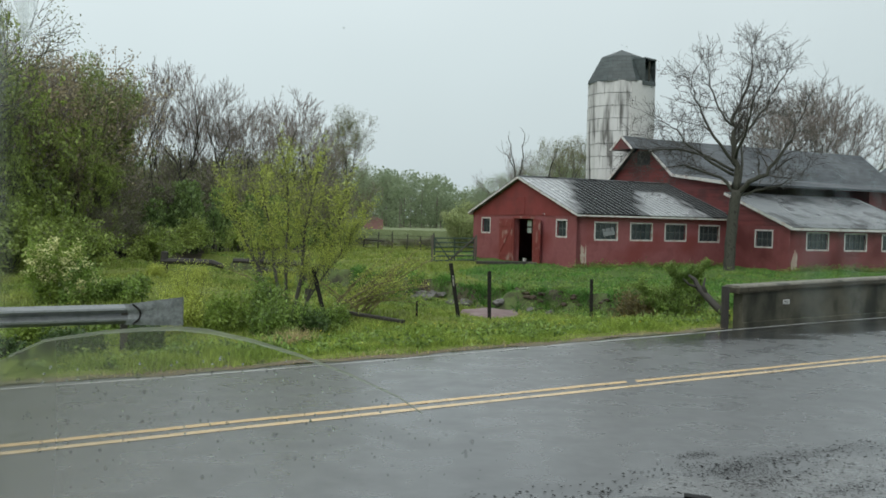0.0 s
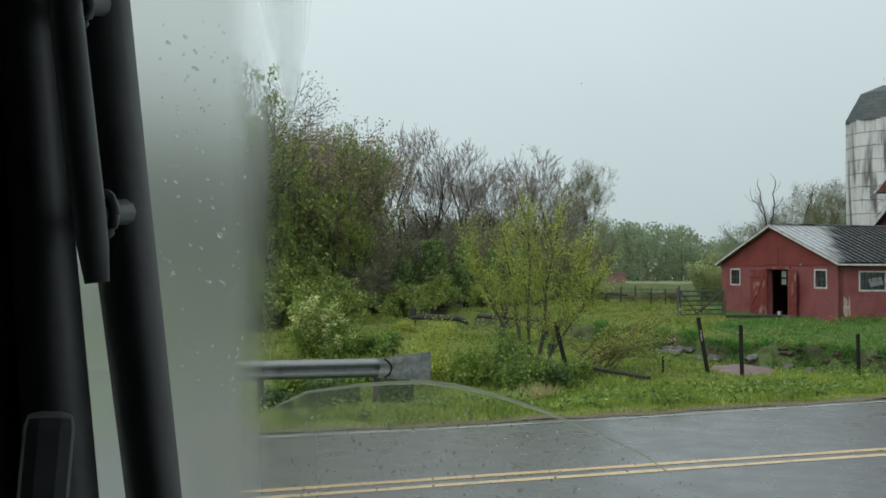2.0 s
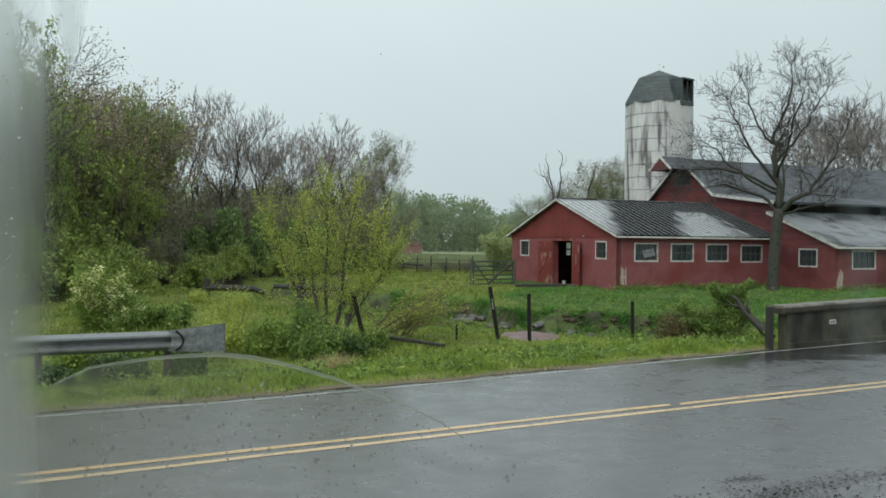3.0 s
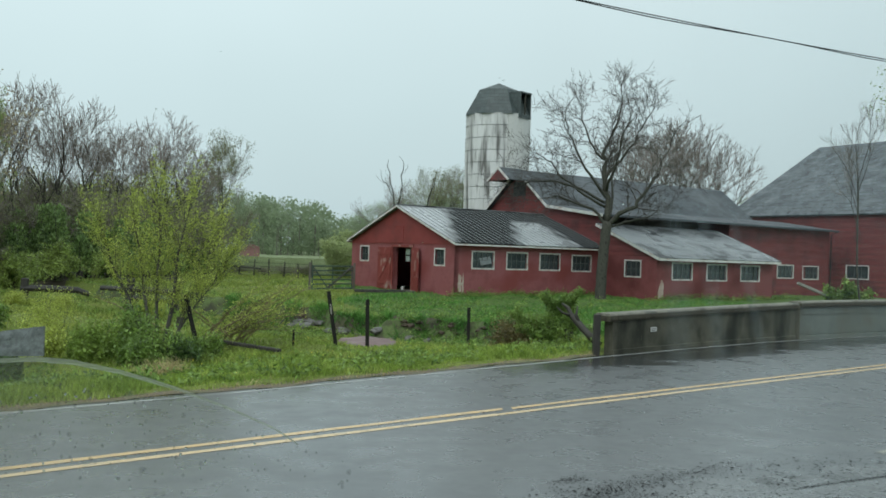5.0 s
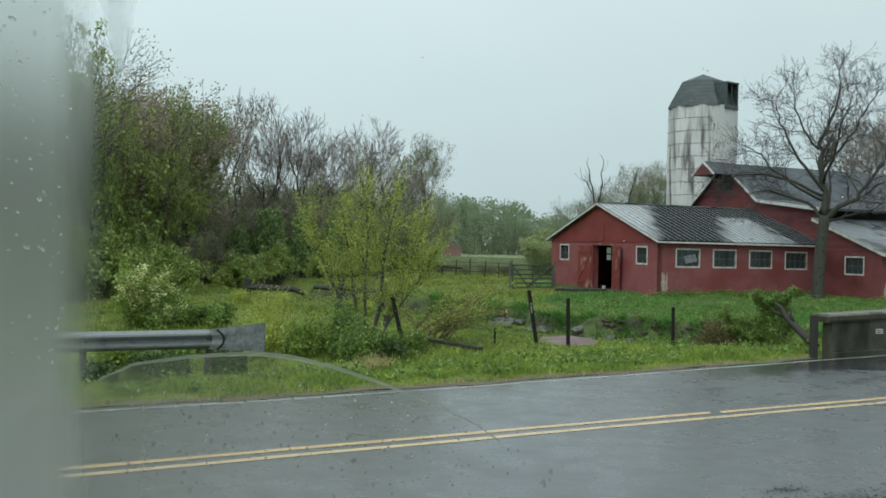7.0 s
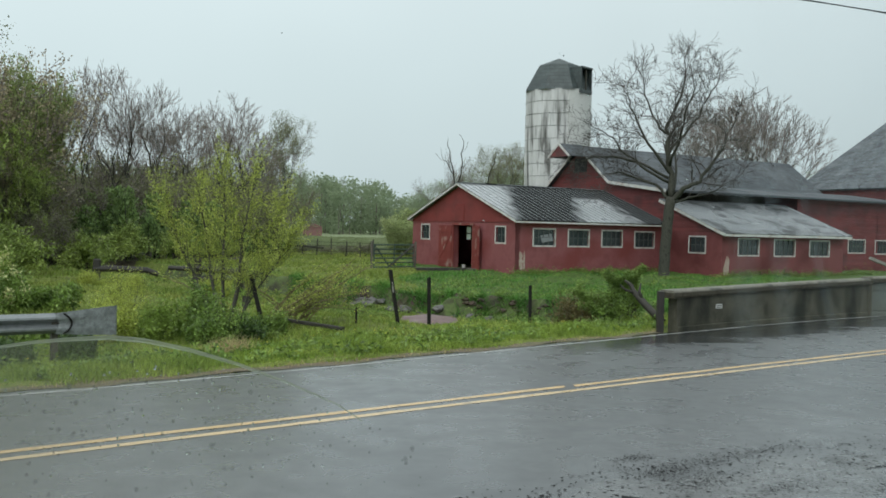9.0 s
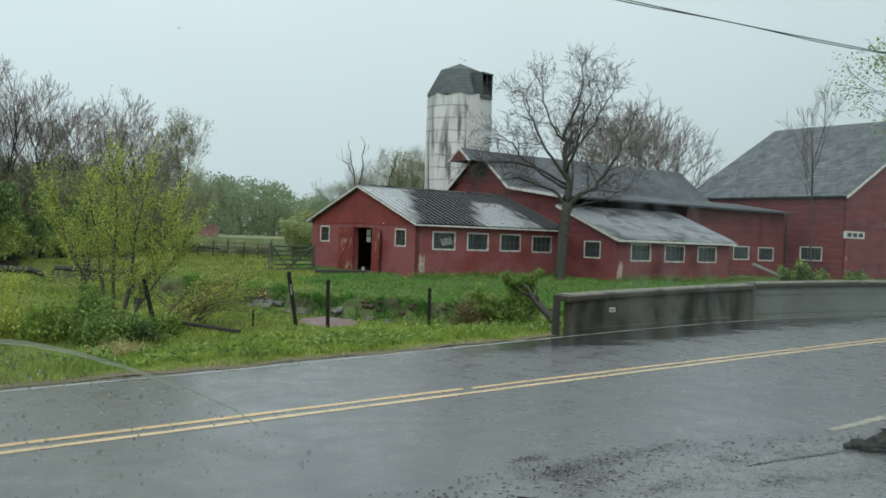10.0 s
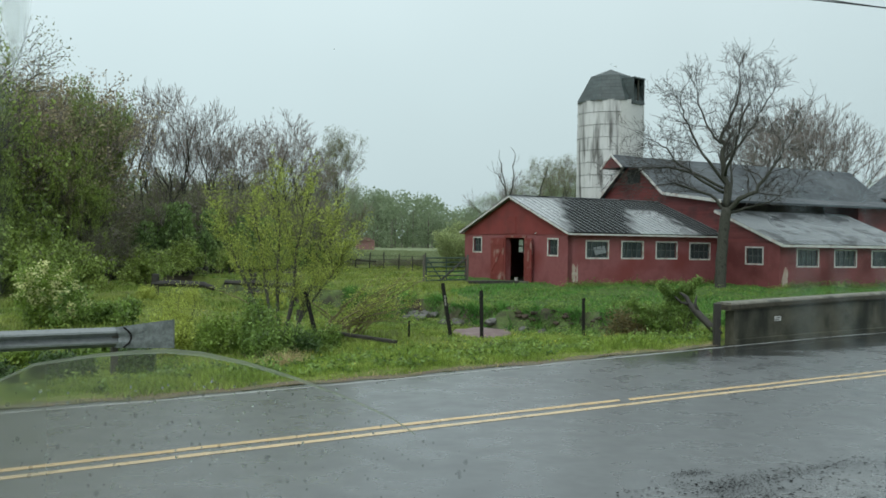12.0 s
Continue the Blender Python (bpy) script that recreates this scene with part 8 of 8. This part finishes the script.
def van_front():
    v = empty("van", pose(0, 0, 0))
    tagged(v, "dark van cab around the seat, seen from inside", "van")

    def line(t, top, low):
        return top + (low - top) * t
    T = [i / 10 for i in range(-3, 14)]
    # screen pillar with a rolled edge
    rows = []
    for t in T:
        el = line(t, 16.0, -13.3)
        right, left = line(t, -34.35, -31.0), line(t, -38.2, -34.2)
        rows.append([spot(left, el, 0.66), spot(left + 0.8, el, 0.63), spot((left + right) / 2, el, 0.62), spot(right - 0.6, el, 0.625), spot(right, el, 0.65)])
    ribbon("pillar", rows, 0.05, M["trim_black"], v, "black padded screen pillar")
    # door frame beyond, in two ribs
    for l0, l1, r0, r1, dd, mt in ((-50, -47, -41.2, -39.2, 0.62, "trim_black"), (-41.6, -39.6, -38.6, -35.65, 0.60, "trim_black")):
        rows = []
        for t in T:
            el = line(t, 16.0, -13.3)
            a, b = line(t, l0, l1), line(t, r0, r1)
            rows.append([spot(a, el, dd + 0.02), spot(a + (b - a) * 0.3, el, dd), spot(a + (b - a) * 0.7, el, dd), spot(b, el, dd + 0.03)])
        ribbon("door_frame", rows, 0.05, M[mt], v, "black door frame")
    # grab handle on the pillar
    bm = bmesh.new()
    pts = [spot(-38.05 + 2.1 * t, line(t, 16.5, -0.7), 0.57) for t in [i / 8 for i in range(9)]]
    add_tube(bm, pts, [0.009, 0.0095, 0.0095, 0.0095, 0.0095, 0.0095, 0.0095, 0.009, 0.007], 12)
    part("grab_handle", bm, M["trim_black"], v, "black grab handle on the pillar", smooth=True)
    for el in (3.2, 15.2):
        a, b = spot(-36.4 - (el - 3.2) * 0.13, el, 0.57), spot(-34.6 - (el - 3.2) * 0.13, el + 0.3, 0.62)
        part("handle_arm", tube([a, a.lerp(b, 0.5), b], [0.006, 0.007, 0.009], 10), M["trim_black"], v, smooth=True)
        c = a.lerp(b, 0.45)
        way = (c - Vector((0, 0, EYE))).normalized()
        c = c - way * 0.012
        sx = way.cross(Vector((0, 0, 1))).normalized()
        sz = sx.cross(way)
        ring = [c + sx * (0.0055 * math.cos(k * math.tau / 20)) + sz * (0.0125 * math.sin(k * math.tau / 20)) for k in range(21)]
        mount = part("handle_mount", tube(ring, 0.0028, 8), M["grey_plastic"], v, "grey oval handle mount", smooth=True)
        # Flat black face in place of the shade inside the ring.
        bm = bmesh.new()
        bm.faces.new([bm.verts.new(p + way * 0.002) for p in ring[:-1]])
        part("socket", bm, M["dark"], mount, "black face for the shaded hole in the mount")
    # misted quarter window strip between pillar and door
    rows = []
    for t in T:
        el = line(t, 16.0, -13.3)
        rows.append([spot(line(t, -40.0, -36.6), el, 0.74), spot(line(t, -37.0, -33.0), el, 0.74)])
    link_mesh("side_window", [p for r in rows for p in r], [(i * 2, i * 2 + 1, i * 2 + 3, i * 2 + 2) for i in range(len(rows) - 1)], MIST_SIDE, v, "misted side window strip")
    part("switch_cover", box((-0.0135, -0.01, -0.05), (0.0135, 0.012, 0.034), 0.008), M["grey_plastic"], v).matrix_basis = Matrix.Translation(spot(-38.6, -11.5, 0.56)) @ pose(0, 0, 0, 0, 4, 38)

    # unseen shell added to darken the cab: roof, floor, sides, bulkhead, dash, bonnet, wheels
    part("roof", box((-0.80, -2.6, 2.62), (1.30, 0.72, 2.68), 0.02), M["trim_black"], v)
    part("header", box((-0.62, 0.55, 2.50), (1.25, 0.74, 2.62), 0.02), M["trim_black"], v)
    part("floor_pan", box((-0.80, -2.6, 0.62), (1.30, 1.2, 0.70)), M["trim_black"], v)
    part("bulkhead", box((-0.80, -2.6, 0.70), (1.30, -2.54, 2.62)), M["trim_black"], v)
    part("side_panel", box((-0.84, -2.6, 0.45), (-0.78, 0.30, 2.66)), M["trim_black"], v)
    part("side_panel", box((1.26, -2.6, 0.45), (1.32, 0.30, 2.66)), M["trim_black"], v)
    part("dashboard", box((-0.76, 0.35, 0.9), (1.24, 0.70, 1.62), 0.04), M["trim_black"], v)
    part("bonnet", box((-0.80, 0.80, 0.7), (1.30, 1.45, 1.38), 0.06), M["grey_plastic"], v)
    for x in (-0.68, 1.18):
        for y in (0.85, -1.9):
            w_ = part("wheel", tube([(x - 0.11, y, 0.345), (x + 0.11, y, 0.345)], 0.34, 24), M["dark"], v)
            part("hub", tube([(x - 0.115, y, 0.345), (x + 0.115, y, 0.345)], 0.17, 16), M["galvanised"], w_)
            part("axle_block", box((x - 0.08, y - 0.06, 0.3), (x + 0.08, y + 0.06, 0.66)), M["dark"], v)

    # windscreen: rubber edge, mist that the wiper does not reach, rain drops
    s = empty("windscreen")
    tagged(s, "rainy windscreen with a misted band beside the pillar", "windscreen")
    rows = []
    for t in T:
        el = line(t, 16.0, -13.3)
        a = line(t, -34.5, -31.1)
        rows.append([spot(a + (-22.5 - a) * q / 8, el, 0.72) for q in range(9)])
    k = len(rows[0])
    film = link_mesh("mist_film", [p for r in rows for p in r], [(i * k + j, i * k + j + 1, (i + 1) * k + j + 1, (i + 1) * k + j) for i in range(len(rows) - 1) for j in range(k - 1)], MIST, s, "grey mist and rain film on the glass", smooth=True)
    film.visible_shadow = False
    # a paler run of mist from the top edge, in thin layers
    for lay in range(5):
        rows = []
        for t in range(9):
            el = 18.0 - t * (0.9 + 0.07 * lay)
            mid, half = -25.2 + 0.5 * t / 8, (1.85 - 0.33 * lay) * (1 - 0.78 * (t / 8) ** 1.2) + 0.05 * math.sin(t * 2.1 + lay)
            rows.append([spot(mid - half, el, 0.7195 - 0.0005 * lay), spot(mid + half, el, 0.7195 - 0.0005 * lay)])
        run = link_mesh("mist_run", [p for r in rows for p in r], [(i * 2, i * 2 + 1, i * 2 + 3, i * 2 + 2) for i in range(8)], MIST_RUN, s, "thin run of mist", smooth=True)
        run.visible_shadow = False
    # mist below the wiped arc, thinning towards the middle of the screen
    edge = [(-30.5, -10.5), (-28, -9.4)] + [(-25.5, -8.3), (-23.6, -7.45), (-20.4, -7.05), (-18.2, -6.92), (-16.2, -6.88), (-14.2, -7.1), (-11.6, -7.7), (-8.7, -8.6), (-5.6, -9.75), (-2.5, -11.1), (-0.5, -12.4)]
    rows = [[spot(az, el - (el + 19.0) * q / 5, 0.7215) for q in range(6)] for az, el in edge]
    low = link_mesh("low_mist", [p for r in rows for p in r], [(i * 6 + j, i * 6 + j + 1, (i + 1) * 6 + j + 1, (i + 1) * 6 + j) for i in range(len(rows) - 1) for j in range(5)], LOW_MIST, s, "thin mist below the wiped arc", smooth=True)
    low.visible_shadow = False
    # faint smear over the far side of the screen, with bluish reflection haze painted in
    rows = [[spot(15 + 3.6 * q, -15 + 3.4 * i, 0.722) for q in range(9)] for i in range(10)]
    smear = link_mesh("smear_film", [p for r in rows for p in r], [(i * 9 + j, i * 9 + j + 1, i * 9 + j + 10, i * 9 + j + 9) for i in range(9) for j in range(8)], SMEAR, s, "faint smear on the glass with reflection haze painted in", smooth=True)
    smear.visible_shadow = False
    rng = random.Random(31)

    def drop(az, el, size, long=1.0, lean=0.0):
        p = spot(az, el, 0.715)
        bm_ = bmesh.new()
        bmesh.ops.create_icosphere(bm_, subdivisions=2, radius=size)
        turn = (p - Vector((0, 0, EYE))).to_track_quat("Y", "Z").to_matrix().to_4x4()
        bmesh.ops.transform(bm_, matrix=Matrix.Translation(p) @ turn @ pose(0, 0, 0, 0, lean, 0) @ Matrix.Diagonal((1.35 if lean else 1, 0.35, long * (0.75 if lean else 1), 1)), verts=bm_.verts)
        return bm_
    big_drops = [(-29.2, 3.9), (-29.9, 1.4), (-29.4, -0.6), (-28.7, -0.7), (-30.9, 8.4), (-30.4, 13.2), (-31.0, 14.0), (-30.7, 12.2), (-31.7, 8.2), (-30.2, 9.8), (-32.2, 13.6), (-31.4, 5.4), (-29.0, 2.2)]
    for az, el in big_drops:
        part("rain_drop", drop(az + rng.uniform(-0.2, 0.2), el, rng.uniform(0.0012, 0.0022), rng.uniform(0.7, 1.2), rng.uniform(15, 60)), M["water"], s, smooth=True)
    bm = bmesh.new()
    # small drops: along the misted band, below the wiped arc, and a few over the sky
    lot = [(rng.uniform(-33, -27), rng.uniform(-8, 15), rng.uniform(0.0005, 0.0012)) for _ in range(110)]
    lot += [(rng.uniform(-24, -3), rng.uniform(-15, -8.6), rng.uniform(0.0006, 0.0011)) for _ in range(110)]
    lot += [(rng.uniform(-12, 24), rng.uniform(0, 12), rng.uniform(0.0004, 0.0008)) for _ in range(14)]
    for az, el, size in lot:
        d = drop(az, el, size, rng.uniform(0.8, 1.3))
        tmp = bpy.data.meshes.new("tmp")
        d.to_mesh(tmp)
        d.free()
        bm.from_mesh(tmp)
        bpy.data.meshes.remove(tmp)
    tagged(part("drop_scatter", bm, M["water"], s, "fine rain drops on the glass", smooth=True), kind="stuff")
    # flat spent drops below the wiped arc
    flat = bmesh.new()
    for _ in range(260):
        az, el = rng.uniform(-25, 3), rng.uniform(-16, -8.3)
        if el > -8.3 - 0.30 * max(0.0, az + 13) - 0.12 * max(0.0, -20 - az):
            continue
        p, r = spot(az, el, 0.717), 0.0006 + 0.0015 * rng.random() ** 2.5
        way = (p - Vector((0, 0, EYE))).normalized()
        a = way.cross(Vector((0, 0, 1))).normalized()
        b = a.cross(way)
        for shrink in (1.0, 0.62):
            flat.faces.new([flat.verts.new(p - way * (0.0004 if shrink < 1 else 0) + (a * math.cos(k * math.tau / 12) + b * math.sin(k * math.tau / 12) * 1.2) * r * shrink * rng.uniform(0.85, 1.15)) for k in range(12)])
    tagged(part("drop_film", flat, DROP, s, "flat grey drops below the wiped arc"), kind="stuff").visible_shadow = False
    # pale strips painted in for reflections of the dash in the glass
    for az0, wide in ((22.4, 1.9), (24.6, 1.2), (27.0, 0.7)):
        for lay in range(3):
            rows = []
            for i in range(9):
                el = 3.5 - i * 1.5
                mid = az0 - (0.13 + 0.04 * (az0 - 24)) * (el + 4.0)
                half = wide * (0.5 - 0.13 * lay) * (0.55 + 0.45 * math.sin(math.pi * (i + 1) / 10))
                rows.append([spot(mid - half, el, 0.7185 - 0.0006 * lay), spot(mid + half, el, 0.7185 - 0.0006 * lay)])
            st = link_mesh("streak", [p for r in rows for p in r], [(i * 2, i * 2 + 1, i * 2 + 3, i * 2 + 2) for i in range(8)], STREAK, s, "faint pale strip painted as a dash reflection", smooth=True)
            st.visible_shadow = False
    # ridge of water that the wiper left
    arc = [(-25.5, -8.3), (-23.6, -7.45), (-20.4, -7.05), (-18.2, -6.92), (-16.2, -6.88), (-14.2, -7.1), (-11.6, -7.7), (-8.7, -8.6), (-5.6, -9.75), (-2.5, -11.1), (-0.5, -12.4)]
    pts, rad = [], []
    for i, (a, b) in enumerate(zip(arc, arc[1:])):
        for k in range(4):
            t = k / 4
            pts.append(spot(a[0] + (b[0] - a[0]) * t, a[1] + (b[1] - a[1]) * t, 0.716))
            rad.append(0.0021 * max(0.3, 1 - abs((i + t) - 4.5) / 7.5))
    part("water_ridge", tube(pts, rad, 6), MIST_RIDGE, s, "curved ridge of water left by the wiper", smooth=True)

    # wiper at rest along the foot of the screen
    w = empty("wiper")
    tagged(w, "black wiper at rest along the foot of the screen", "wiper")
    blade = [spot(6 + 3.0 * i, -18.2 + 0.02 * i, 0.74) for i in range(12)]
    part("blade", tube(blade, 0.006, 6), M["dark"], w, "rubber wiper blade")
    arm = [spot(4, -18.6, 0.72), spot(9, -17.4, 0.72), spot(13, -16.75, 0.72), spot(16, -16.55, 0.72), spot(19, -16.9, 0.72), spot(24, -17.6, 0.73)]
    part("yoke", tube(arm, [0.004, 0.005, 0.006, 0.006, 0.005, 0.004], 6), M["trim_black"], w, "arched wiper yoke")
    part("pivot", tube([spot(15.4, -16.3, 0.72), spot(17.0, -16.35, 0.72)], 0.0055, 8), M["dark"], w, "pivot block")


MIST = film_material("mist on glass", (0.75, 0.768, 0.742), 0.0, 0.97, 0, -0.322, -0.277)
MIST_RIDGE = film_material("thin water ridge", (0.8, 0.84, 0.72), 0.42, 0.42, 0, -10, 10)
STREAK = film_material("painted dash reflection", (0.74, 0.86, 0.9), 0.035, 0.035, 0, -10, 10)
DROP = film_material("spent drop", (0.34, 0.36, 0.35), 0.22, 0.22, 0, -10, 10)
MIST_RUN = film_material("thin mist run", (0.84, 0.87, 0.85), 0.2, 0.2, 0, -10, 10)
SMEAR = film_material("screen smear with reflection haze", (0.72, 0.87, 0.92), 0.0, 0.1, 0, 0.46, 0.24)
LOW_MIST = film_material("thin low mist", (0.55, 0.55, 0.46), 0.03, 0.42, 0, -0.30, -0.05)
MIST_SIDE = film_material("mist on side glass", (0.8, 0.85, 0.82), 0.85, 0.85, 0, -10, 10)
van_front()
